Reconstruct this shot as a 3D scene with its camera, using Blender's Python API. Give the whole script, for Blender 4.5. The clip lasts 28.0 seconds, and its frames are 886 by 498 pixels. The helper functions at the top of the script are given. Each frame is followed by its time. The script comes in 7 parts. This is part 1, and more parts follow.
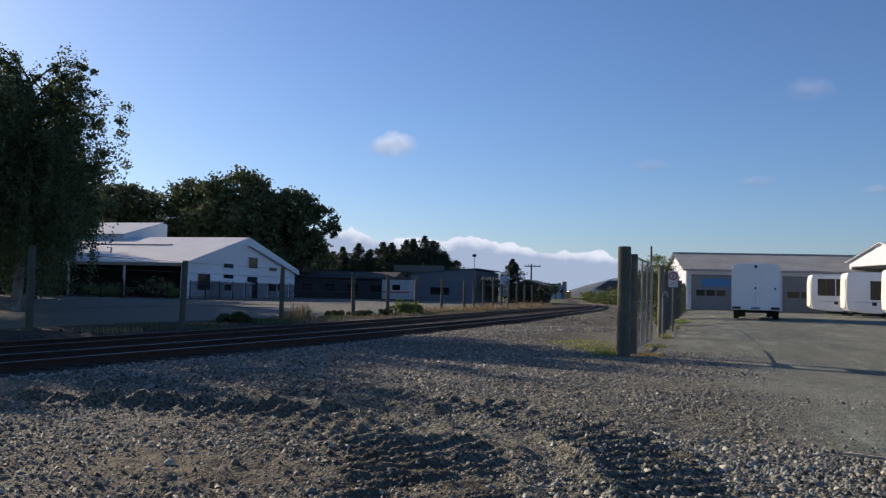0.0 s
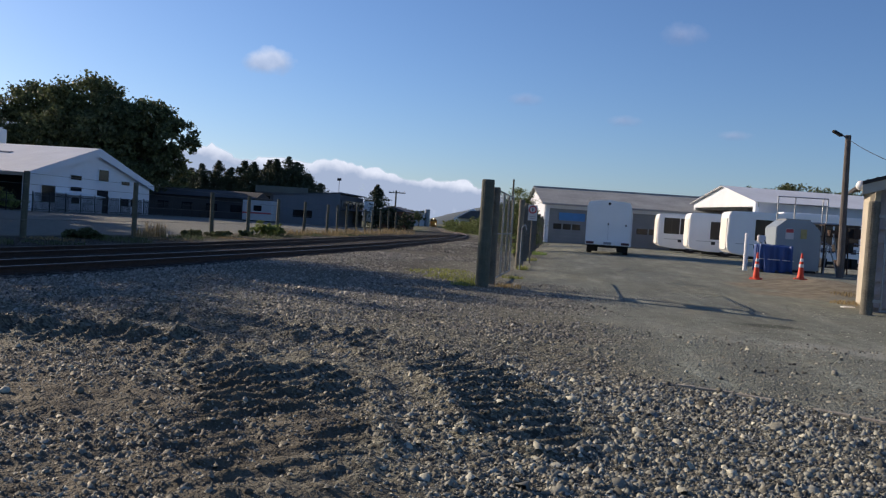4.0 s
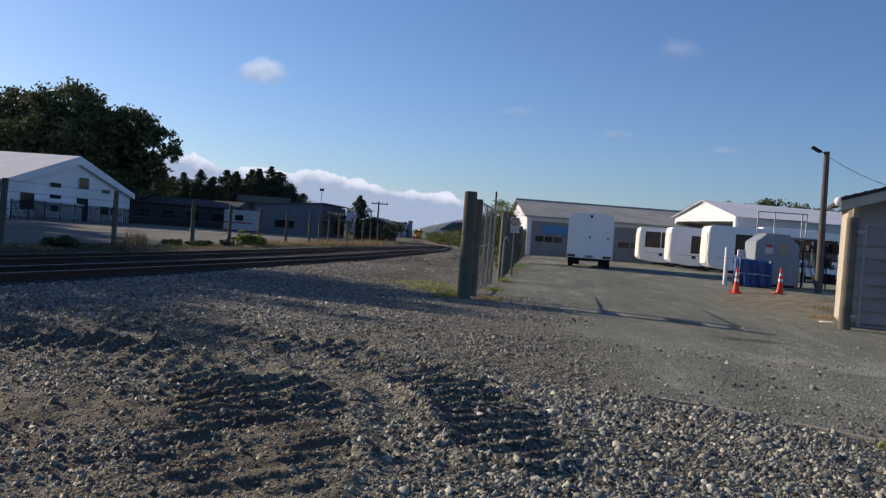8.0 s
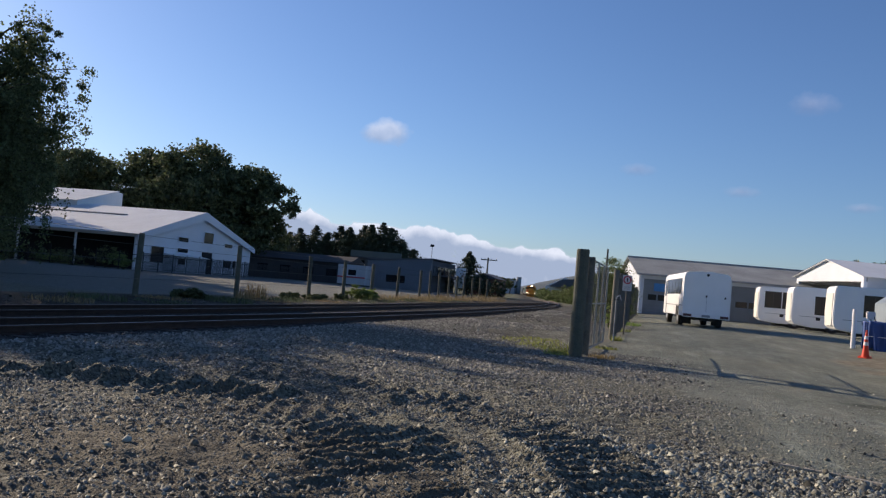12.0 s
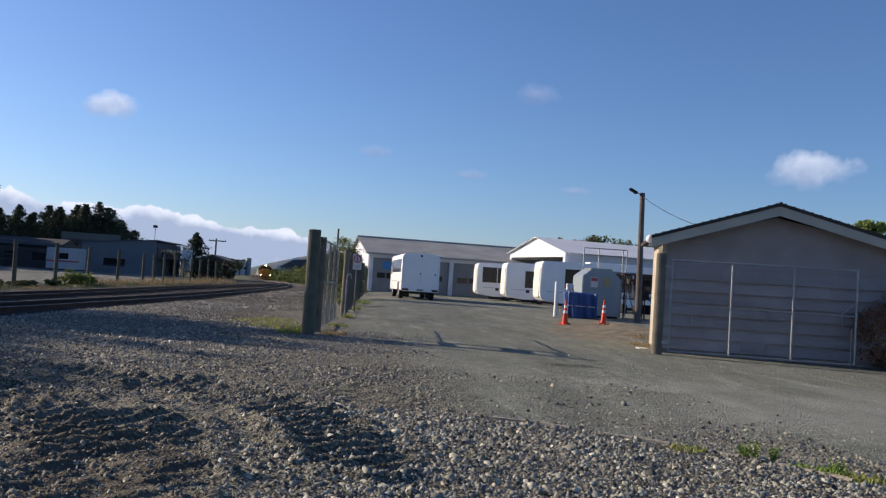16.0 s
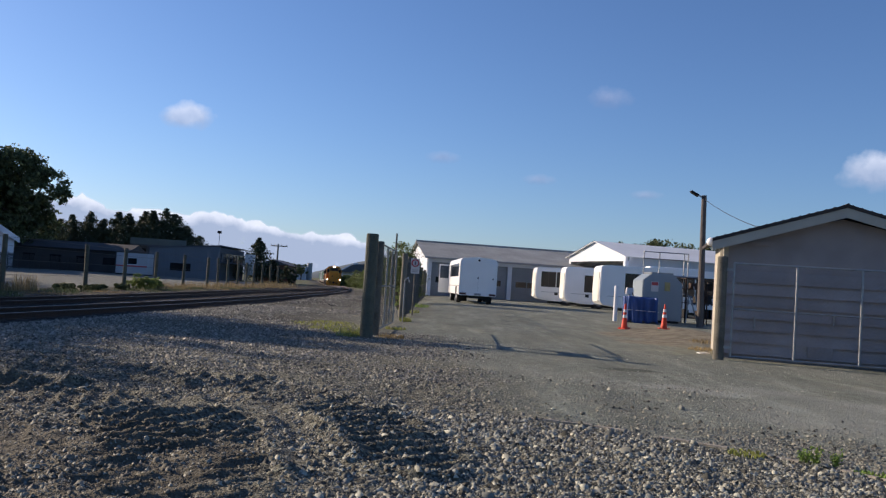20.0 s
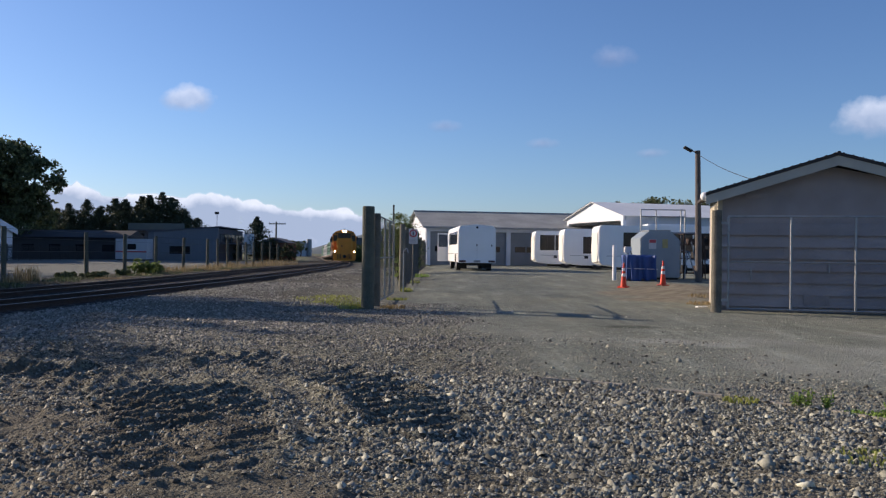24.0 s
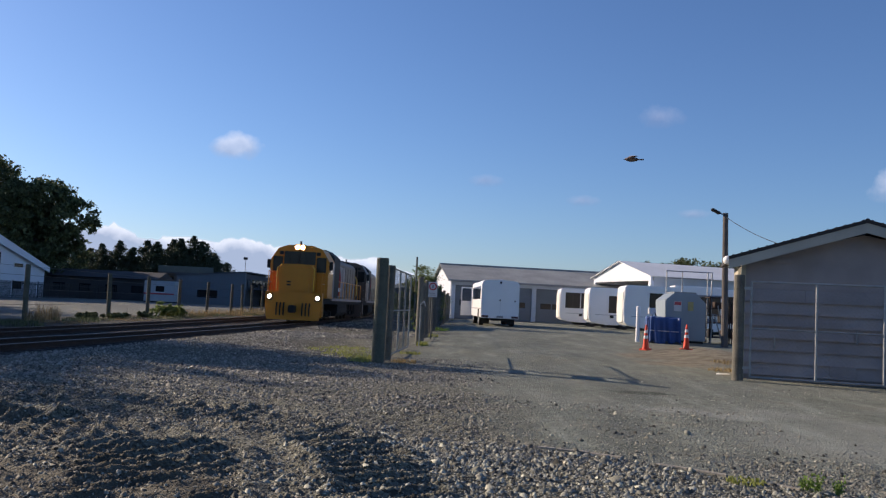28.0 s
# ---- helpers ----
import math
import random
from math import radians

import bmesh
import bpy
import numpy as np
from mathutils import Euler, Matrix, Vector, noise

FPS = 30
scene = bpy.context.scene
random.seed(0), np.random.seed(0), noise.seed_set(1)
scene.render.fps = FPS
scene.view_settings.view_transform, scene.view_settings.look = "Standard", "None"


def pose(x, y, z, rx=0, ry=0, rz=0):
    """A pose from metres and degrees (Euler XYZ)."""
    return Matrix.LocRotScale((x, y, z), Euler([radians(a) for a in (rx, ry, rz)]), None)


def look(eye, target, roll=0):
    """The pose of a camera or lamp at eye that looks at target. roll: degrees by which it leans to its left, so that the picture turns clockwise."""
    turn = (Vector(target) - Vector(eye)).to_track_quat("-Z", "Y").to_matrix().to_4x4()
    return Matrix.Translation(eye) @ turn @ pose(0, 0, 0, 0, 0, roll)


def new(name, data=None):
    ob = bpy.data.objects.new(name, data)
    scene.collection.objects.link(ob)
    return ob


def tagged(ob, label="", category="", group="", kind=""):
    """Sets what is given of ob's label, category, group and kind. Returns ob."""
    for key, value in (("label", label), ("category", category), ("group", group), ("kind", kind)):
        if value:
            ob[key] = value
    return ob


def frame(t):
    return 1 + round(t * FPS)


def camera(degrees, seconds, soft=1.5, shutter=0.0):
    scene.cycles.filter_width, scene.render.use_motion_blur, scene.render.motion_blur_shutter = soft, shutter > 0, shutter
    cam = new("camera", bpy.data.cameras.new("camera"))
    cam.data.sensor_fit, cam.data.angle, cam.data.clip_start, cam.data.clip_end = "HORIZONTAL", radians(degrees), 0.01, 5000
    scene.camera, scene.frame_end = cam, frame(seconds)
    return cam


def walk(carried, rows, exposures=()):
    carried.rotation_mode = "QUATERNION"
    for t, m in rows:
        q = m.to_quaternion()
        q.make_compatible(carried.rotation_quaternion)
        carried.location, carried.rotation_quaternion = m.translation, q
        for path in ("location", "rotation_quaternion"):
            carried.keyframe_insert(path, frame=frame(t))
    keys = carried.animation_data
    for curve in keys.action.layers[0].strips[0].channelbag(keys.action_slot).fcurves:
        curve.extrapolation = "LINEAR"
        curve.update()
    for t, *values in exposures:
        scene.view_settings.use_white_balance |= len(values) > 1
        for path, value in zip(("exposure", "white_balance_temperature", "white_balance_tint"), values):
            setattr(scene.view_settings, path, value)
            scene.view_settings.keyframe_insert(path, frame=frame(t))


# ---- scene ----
cam = camera(56.0, 28.0, soft=1.25)
METRES, EYE, TILT, LEAN, TURN, DIP = 2.595, 1.3, 0.0, 0.0, 17.0, -0.27
ROWS = [
    (0.0, 0.0, 0.0, 0.0, -0.08, 3.21, -1.37),
    (0.5, 0.0164, 0.001, 0.0003, -5.47, 1.34, -0.7),
    (1.0, 0.0175, 0.0168, 0.0077, -11.73, -1.53, -0.47),
    (1.5, 0.0234, 0.0183, 0.0182, -11.42, -1.87, 0.76),
    (2.0, 0.0132, 0.0082, 0.0006, -8.57, -0.62, 0.45),
    (2.5, -0.003, 0.0134, 0.0092, -7.03, -2.32, -3.55),
    (3.0, -0.0036, 0.018, 0.0162, -7.79, -2.08, -1.62),
    (3.5, -0.0085, 0.0169, 0.0156, -9.17, -1.05, -0.34),
    (4.0, -0.0016, 0.0201, 0.0187, -9.44, -1.5, -3.72),
    (4.5, 0.001, 0.026, 0.0167, -10.59, -1.06, -5.32),
    (6.5, 0.0066, 0.0224, 0.0201, -9.02, -1.21, -2.58),
    (7.0, -0.0021, 0.0254, 0.0158, -9.91, -0.85, -6.12),
    (7.5, 0.0021, 0.0224, 0.0125, -10.59, -0.92, -6.46),
    (8.0, 0.0014, 0.0273, 0.0186, -10.65, -0.62, -4.28),
    (8.5, 0.0061, 0.0283, 0.0171, -13.59, -0.65, -2.38),
    (9.0, 0.0044, 0.0263, 0.0253, -12.6, 1.15, -1.76),
    (9.5, 0.0007, 0.0285, 0.0223, -10.12, -0.62, -1.12),
    (10.0, -0.0105, 0.0293, 0.0193, -6.71, -1.24, -3.03),
    (10.5, -0.0069, 0.0206, 0.0186, -3.84, 0.33, -3.0),
    (11.0, -0.0139, 0.0201, 0.0191, -4.59, 0.17, -2.85),
    (11.5, -0.0347, -0.0082, 0.0166, 0.3, 0.44, -8.79),
    (12.0, -0.0376, -0.0516, 0.0201, -3.18, 2.63, -5.03),
    (12.5, -0.0324, -0.1311, 0.0076, -4.99, 0.97, -3.22),
    (13.0, -0.0659, -0.1846, 0.0151, -6.96, 2.11, -4.1),
    (13.5, -0.0851, -0.2154, 0.0104, -18.44, 0.9, -1.24),
    (15.5, -0.0768, -0.2288, 0.0095, -20.06, 1.99, -3.34),
    (16.0, -0.0845, -0.2256, 0.0141, -21.54, 2.66, -3.69),
    (16.5, -0.0807, -0.2303, 0.0128, -19.14, 2.67, -2.47),
    (17.0, -0.0836, -0.2318, 0.009, -19.35, 2.5, -2.39),
    (17.5, -0.0887, -0.2368, 0.002, -20.02, 3.77, -3.32),
    (18.0, -0.0863, -0.2404, 0.0125, -21.95, 3.04, -5.26),
    (18.5, -0.0817, -0.2442, 0.0112, -22.86, 3.46, -3.74),
    (19.0, -0.0748, -0.2473, 0.0075, -23.37, 2.11, -3.54),
    (19.5, -0.073, -0.2466, 0.0084, -21.95, 2.01, -3.16),
    (20.0, -0.0716, -0.2511, 0.0059, -17.48, 2.72, -3.71),
    (20.5, -0.0756, -0.263, 0.0055, -11.83, 2.96, -4.11),
    (21.0, -0.1043, -0.2802, -0.0017, -9.32, 2.91, -0.72),
    (21.5, -0.1238, -0.2931, -0.0009, -10.48, 0.81, -2.32),
    (22.0, -0.0909, -0.3125, -0.0022, -12.72, 1.16, -5.19),
    (22.5, -0.0831, -0.312, -0.0023, -15.5, 1.82, -3.82),
    (24.5, -0.0671, -0.313, 0.0002, -17.38, 0.09, -0.49),
    (25.0, -0.0656, -0.3161, -0.0024, -16.57, -0.14, -1.27),
    (25.5, -0.0395, -0.3286, 0.0009, -16.44, 0.55, -1.21),
    (26.0, -0.0377, -0.3026, 0.0002, -21.63, 0.95, -0.54),
    (26.5, -0.0322, -0.2606, 0.0049, -21.6, 0.04, -0.48),
    (27.0, 0.0063, -0.2498, 0.0138, -17.21, -1.23, -2.78),
    (27.5, 0.0608, -0.2662, 0.0145, -15.36, -1.23, -3.17),
    (28.0, 0.0885, -0.2336, 0.0216, -15.54, 4.17, -2.82),
]
walk(cam, [(t, pose(0, 0, EYE, TILT, LEAN, TURN) @ pose(METRES * x, METRES * y, METRES * z, 90 + pitch + DIP, roll, yaw)) for t, x, y, z, yaw, pitch, roll in ROWS],
     exposures=((0.0, 0.27, 6350, 19), (13.0, 0.27, 6350, 19), (16.0, 0.38, 6300, 20), (28.0, 0.38, 6300, 20)))

# ---- light ----
SUN_AZ = (-0.893, 0.45)          # towards the sun, on the ground
SUN_EL = 20.0
sun_dir = Vector((SUN_AZ[0], SUN_AZ[1], math.tan(radians(SUN_EL)) * math.hypot(*SUN_AZ))).normalized()
world = bpy.data.worlds.new("sky")
scene.world = world
world.use_nodes = True
wt = world.node_tree
sky = wt.nodes.new("ShaderNodeTexSky")
sky.sky_type, sky.sun_disc = "NISHITA", False
sky.sun_elevation, sky.sun_rotation = radians(SUN_EL), math.atan2(SUN_AZ[0], SUN_AZ[1])
sky.air_density, sky.dust_density, sky.ozone_density = 1.0, 0.45, 6.0
wt.links.new(sky.outputs[0], wt.nodes["Background"].inputs[0])
wt.nodes["Background"].inputs[1].default_value = 0.095
sun = new("sun", bpy.data.lights.new("sun", "SUN"))
sun.data.energy, sun.data.angle, sun.data.color = 5.0, radians(0.5), (1.0, 0.84, 0.60)
sun.matrix_world = look(sun_dir * 200, (0, 0, 0))

# ---- materials ----
def mat(name, color, rough=0.8, metal=0.0, var=0.25, scale=4.0, bump=0.0, fine=60.0, spec=0.4, stain=None, emit=None):
    """A painted, wooden, metal or mineral surface with broad stains and fine grain, at real size."""
    m = bpy.data.materials.new(name)
    m.use_nodes = True
    nt = m.node_tree
    b = nt.nodes["Principled BSDF"]
    b.inputs["Roughness"].default_value, b.inputs["Metallic"].default_value = rough, metal
    b.inputs["Specular IOR Level"].default_value = spec
    tc = nt.nodes.new("ShaderNodeTexCoord")
    n1, n2 = nt.nodes.new("ShaderNodeTexNoise"), nt.nodes.new("ShaderNodeTexNoise")
    n1.inputs["Scale"].default_value, n1.inputs["Detail"].default_value = scale, 6
    n2.inputs["Scale"].default_value, n2.inputs["Detail"].default_value = fine, 3
    for n in (n1, n2):
        nt.links.new(tc.outputs["Object"], n.inputs["Vector"])
    add = nt.nodes.new("ShaderNodeMath")
    add.operation = "ADD"
    nt.links.new(n1.outputs[0], add.inputs[0])
    nt.links.new(n2.outputs[0], add.inputs[1])
    info = nt.nodes.new("ShaderNodeObjectInfo")
    mad = nt.nodes.new("ShaderNodeMath")
    mad.operation = "MULTIPLY_ADD"
    mad.inputs[1].default_value = 0.25
    nt.links.new(info.outputs["Random"], mad.inputs[0])
    nt.links.new(add.outputs[0], mad.inputs[2])
    ramp = nt.nodes.new("ShaderNodeMapRange")
    ramp.inputs[1].default_value, ramp.inputs[2].default_value = 0.75, 1.5
    nt.links.new(mad.outputs[0], ramp.inputs[0])
    mix = nt.nodes.new("ShaderNodeMix")
    mix.data_type = "RGBA"
    dark = stain or tuple(c * (1 - var) for c in color)
    light = tuple(min(1, c * (1 + 0.5 * var)) for c in color)
    mix.inputs[6].default_value, mix.inputs[7].default_value = (*dark, 1), (*light, 1)
    nt.links.new(ramp.outputs[0], mix.inputs[0])
    nt.links.new(mix.outputs[2], b.inputs["Base Color"])
    if bump:
        bp = nt.nodes.new("ShaderNodeBump")
        bp.inputs["Strength"].default_value, bp.inputs["Distance"].default_value = bump, 0.02
        nt.links.new(add.outputs[0], bp.inputs["Height"])
        nt.links.new(bp.outputs[0], b.inputs["Normal"])
    if emit:
        b.inputs["Emission Color"].default_value, b.inputs["Emission Strength"].default_value = (*emit[:3], 1), emit[3]
    return m


def glass_mat(name, color=(0.02, 0.025, 0.03), rough=0.06):
    m = mat(name, color, rough, 0.0, 0.2, 1.0, 0.0, 8.0, 0.3)
    return m


GREY_TIMBER = mat("weathered timber", (0.17, 0.16, 0.13), 0.9, 0, 0.5, 3, 0.6, 40)
TIMBER_GREEN = mat("lichened timber", (0.10, 0.105, 0.08), 0.9, 0, 0.5, 5, 0.6, 40, stain=(0.06, 0.063, 0.048))
GALV = mat("galvanised steel", (0.34, 0.35, 0.36), 0.45, 0.7, 0.3, 6, 0.1)
WIRE = mat("wire mesh", (0.13, 0.13, 0.115), 0.6, 0.5, 0.3, 6)
RUST = mat("rusted rail steel", (0.06, 0.037, 0.028), 0.75, 0.3, 0.4, 6, 0.3)
RAIL_TOP = mat("worn rail head", (0.15, 0.14, 0.135), 0.5, 0.9, 0.2, 3)
SLEEPER = mat("sleeper", (0.055, 0.047, 0.04), 0.9, 0, 0.4, 3, 0.5)
WHITE_PAINT = mat("white paint", (0.84, 0.84, 0.84), 0.5, 0, 0.08, 1.5, 0.0)
BUS_WHITE = mat("white bus paint", (0.88, 0.88, 0.88), 0.35, 0, 0.06, 1.2, 0.0, 20, 0.5)
CREAM = mat("white steel", (0.66, 0.70, 0.76), 0.5, 0, 0.1, 1.0)
ROOF_GREY = mat("weathered roof steel", (0.35, 0.36, 0.34), 0.8, 0.0, 0.35, 0.5, 0.1, 9, 0.2)
ROOF_WHITE = mat("white roof steel", (0.77, 0.79, 0.79), 0.75, 0.0, 0.12, 0.5, 0.0, 60, 0.2)
DOOR_GREY = mat("grey roller door", (0.22, 0.24, 0.26), 0.6, 0.1, 0.2, 1.0)
DARK = mat("dark veranda shade and fittings", (0.02, 0.02, 0.022), 0.9, 0, 0.3, 1.0)
GLASS = glass_mat("dark glass", (0.012, 0.014, 0.017), 0.12)
BLUE_PAINT = mat("blue board", (0.05, 0.22, 0.50), 0.5, 0, 0.2, 2.0)
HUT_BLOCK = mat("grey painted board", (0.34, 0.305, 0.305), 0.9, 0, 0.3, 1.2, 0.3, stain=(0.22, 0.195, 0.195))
# Paler and warmer than the front: sun on the side is put into the colour.
HUT_SIDE = mat("weathered wall paled for sun", (0.46, 0.42, 0.33), 0.9, 0, 0.25, 2.0, 0.2)
FASCIA = mat("pale fascia paint", (0.42, 0.40, 0.35), 0.8, 0, 0.2, 2)
ROOF_DARK = mat("dark roofing", (0.045, 0.04, 0.04), 0.85, 0, 0.3, 3, 0.3)
ORANGE = mat("orange loco paint", (0.72, 0.17, 0.012), 0.4, 0, 0.2, 1.0)
BRIGHT = mat("bright yellow rail paint", (0.75, 0.48, 0.06), 0.45, 0, 0.15, 2.0)
YELLOW = mat("yellow loco paint", (0.66, 0.26, 0.02), 0.4, 0, 0.2, 1.0)
BLACK = mat("black rubber and iron", (0.02, 0.02, 0.02), 0.7, 0, 0.3, 2)
LAMP_GLOW = mat("lit headlamp", (1, 0.9, 0.7), 0.3, 0, 0, 1, emit=(1.0, 0.74, 0.4, 18.0))


# ---- building helpers ----
def bm_box(bm, x0, x1, y0, y1, z0, z1, m=None):
    r = bmesh.ops.create_cube(bm, size=1)
    bmesh.ops.scale(bm, vec=(x1 - x0, y1 - y0, z1 - z0), verts=r["verts"])
    bmesh.ops.translate(bm, vec=((x0 + x1) / 2, (y0 + y1) / 2, (z0 + z1) / 2), verts=r["verts"])
    if m is not None:
        bmesh.ops.transform(bm, matrix=m, verts=r["verts"])
    return r["verts"]


def bm_cyl(bm, a, b, r0, r1=None, n=12):
    a, b = Vector(a), Vector(b)
    q = (b - a).to_track_quat("Z", "Y").to_matrix().to_4x4()
    m = Matrix.Translation((a + b) / 2) @ q
    return bmesh.ops.create_cone(bm, cap_ends=True, segments=n, radius1=r0, radius2=r0 if r1 is None else r1, depth=(b - a).length, matrix=m)["verts"]


def bm_prism(bm, outline, axis, lo, hi):
    """A straight prism: an outline of pairs in the plane across the axis, from lo to hi along it."""
    def at(p, d):
        return {"x": (d, p[0], p[1]), "y": (p[0], d, p[1]), "z": (p[0], p[1], d)}[axis]
    a = [bm.verts.new(at(p, lo)) for p in outline]
    b = [bm.verts.new(at(p, hi)) for p in outline]
    n = len(a)
    bm.faces.new(a)
    bm.faces.new(b[::-1])
    for i in range(n):
        bm.faces.new((a[i], b[i], b[(i + 1) % n], a[(i + 1) % n]))
    bmesh.ops.recalc_face_normals(bm, faces=bm.faces)
    return a + b


def thing(name, label, category, at=(0, 0, 0), rz=0.0, group="", kind=""):
    """An Empty at the base of a thing, which parents its parts."""
    ob = new(name)
    ob.empty_display_size = 0.2
    ob.matrix_basis = pose(*at, 0, 0, rz)
    return tagged(ob, label, category, group, kind)


def part(name, bm, material, parent=None, label="", bevel=0.0, smooth=False):
    """Links a bmesh as one mesh object under a thing or a part."""
    if bevel:
        bmesh.ops.bevel(bm, geom=bm.edges[:], offset=bevel, segments=2, affect="EDGES", clamp_overlap=True)
    me = bpy.data.meshes.new(name)
    bm.to_mesh(me)
    bm.free()
    if smooth:
        me.shade_smooth()
    me.materials.append(material)
    ob = new(name, me)
    ob.parent = parent
    if label:
        ob["label"] = label
    return ob


def share(name, mesh, parent, m, label=""):
    """One more piece on a mesh that alike pieces share."""
    ob = new(name, mesh)
    ob.parent, ob.matrix_basis = parent, m
    if label:
        ob["label"] = label
    return ob


def box(name, x0, x1, y0, y1, z0, z1, material, parent=None, label="", bevel=0.0, m=None):
    bm = bmesh.new()
    bm_box(bm, x0, x1, y0, y1, z0, z1, m)
    return part(name, bm, material, parent, label, bevel)


def rod(name, a, b, r, material, parent=None, label="", r1=None, n=12):
    bm = bmesh.new()
    bm_cyl(bm, a, b, r, r1, n)
    return part(name, bm, material, parent, label, smooth=False)


def prism(name, outline, axis, lo, hi, material, parent=None, label="", bevel=0.0):
    bm = bmesh.new()
    bm_prism(bm, outline, axis, lo, hi)
    return part(name, bm, material, parent, label, bevel)

# ---- ground ----
def smooth(a, b, v):
    k = np.clip((v - a) / (b - a), 0, 1)
    return k * k * (3 - 2 * k)


TRACK = [(-17.5, -60), (-11.6, 0), (-10.4, 10), (-9.62, 19), (-8.98, 30), (-8.68, 55), (-9.0, 75), (-10.4, 95), (-13.2, 118), (-17.0, 145), (-21.9, 177), (-29.6, 226), (-39.3, 290), (-52.5, 372), (-74, 502), (-100, 640), (-140, 850)]


def along(points, step):
    """A smooth line through the points, evenly stepped, with its distance along it."""
    p = np.array(points, float)
    s = np.concatenate([[0], np.cumsum(np.hypot(*np.diff(p, axis=0).T))])
    tan = np.gradient(p, s, axis=0)
    out = np.arange(0, s[-1], step)
    i = np.clip(np.searchsorted(s, out, side="right") - 1, 0, len(s) - 2)
    h = (s[i + 1] - s[i])[:, None]
    u = ((out - s[i]) / (s[i + 1] - s[i]))[:, None]
    return out, (2 * u**3 - 3 * u**2 + 1) * p[i] + (u**3 - 2 * u**2 + u) * h * tan[i] + (3 * u**2 - 2 * u**3) * p[i + 1] + (u**3 - u**2) * h * tan[i + 1]


S1, L1 = along(TRACK, 1.0)
SIDING = [(-20.4, -60), (-13.9, 0), (-12.75, 12), (-12.32, 21), (-12.1, 30), (-12.2, 55), (-12.1, 68), (-11.6, 84), (-11.2, 98), (-13.4, 118)]
S2, L2 = along(SIDING, 1.0)


def centre_x(y):
    return np.interp(y, L1[:, 1], L1[:, 0])


def yard_rise(x, y):
    return 0.28 * smooth(20, 44, y) * smooth(-3.5, 1.5, x - (y > 60) * 0.0)


def fall(y):
    """How far the land drops beyond the yard."""
    return 0.85 * smooth(115, 215, y)


def height(x, y):
    """The lie of the ground without its stones."""
    c = centre_x(y)
    z = yard_rise(x, y)
    bed = 1 - smooth(2.9, 3.7, np.abs(x - (c - 1.8)))
    z = z + 0.22 * np.exp(-((x - 8.9) / 1.5) ** 2 - ((y - 27.5) / 4.0) ** 2) * (1 + 0.3 * np.sin(3.1 * x) * np.sin(2.3 * y))
    z = z - 0.05 * bed * (y > -50) - fall(y)
    return z


def noise2(x, y, f, seed):
    """Smooth random height, about -1 to 1."""
    r = np.random.RandomState(seed)
    g = r.rand(64, 64) * 2 - 1
    u, v = x * f + 17.3, y * f + 5.1
    i, j = np.floor(u).astype(int), np.floor(v).astype(int)
    a, b = u - i, v - j
    a, b = a * a * (3 - 2 * a), b * b * (3 - 2 * b)
    i0, i1, j0, j1 = i % 64, (i + 1) % 64, j % 64, (j + 1) % 64
    return (g[i0, j0] * (1 - a) + g[i1, j0] * a) * (1 - b) + (g[i0, j1] * (1 - a) + g[i1, j1] * a) * b


def spaced(breaks):
    """Coordinates with the given step in each stretch."""
    out = []
    for lo, hi, step in breaks:
        out.append(np.arange(lo, hi, step))
    return np.concatenate(out + [[breaks[-1][1]]])


def grid_mesh(name, X, Y, Z):
    n, m = X.shape
    me = bpy.data.meshes.new(name)
    idx = np.arange(n * m).reshape(n, m)
    quads = np.stack([idx[:-1, :-1], idx[:-1, 1:], idx[1:, 1:], idx[1:, :-1]], -1).reshape(-1, 4)
    me.vertices.add(n * m)
    me.vertices.foreach_set("co", np.stack([X, Y, Z], -1).astype(np.float32).ravel())
    me.loops.add(quads.size)
    me.loops.foreach_set("vertex_index", quads.astype(np.int32).ravel())
    me.polygons.add(len(quads))
    me.polygons.foreach_set("loop_start", (np.arange(len(quads)) * 4).astype(np.int32))
    me.update(calc_edges=True)
    me.shade_smooth()
    return me


INNER_RUT = [(-1.5, 4.55), (-1.68, 5.1), (-1.86, 5.9), (-2.2, 6.65), (-2.8, 7.2), (-3.6, 7.5), (-4.5, 7.7)]
OUTER_RUT = [(-0.05, 5.6), (-0.28, 6.4), (-0.56, 7.1), (-0.95, 7.8), (-1.45, 8.4), (-2.1, 8.95), (-3.0, 9.4), (-4.2, 9.85), (-5.6, 9.9), (-7.2, 9.6)]
SIDE_RUT = [(-3.8, 7.95), (-5.0, 8.0), (-6.5, 7.75), (-8.0, 7.4)]


def beside(x, y, line):
    """Distance from a line, distance along it and signed side of it, at the places x, y."""
    s, p = along(line, 0.12)
    best, arc, side = np.full(x.shape, 9.0), np.zeros(x.shape), np.zeros(x.shape)
    for i in range(len(p) - 1):
        d = p[i + 1] - p[i]
        n = np.hypot(*d)
        u = ((x - p[i, 0]) * d[0] + (y - p[i, 1]) * d[1]) / n
        v = (x - p[i, 0]) * d[1] / n - (y - p[i, 1]) * d[0] / n
        dist = np.hypot(v, u - np.clip(u, 0, n))
        new_best = dist < best
        best, arc, side = np.where(new_best, dist, best), np.where(new_best, s[i] + u, arc), np.where(new_best, v, side)
    return best, arc, side


def in_ruts(x, y):
    """1 within the tyre tracks."""
    out = np.zeros(x.shape)
    for line, half in ((INNER_RUT, 0.62), (OUTER_RUT, 0.44)):
        out = np.maximum(out, 1 - smooth(half * 0.8, half * 1.1, beside(x, y, line)[0]))
    return out


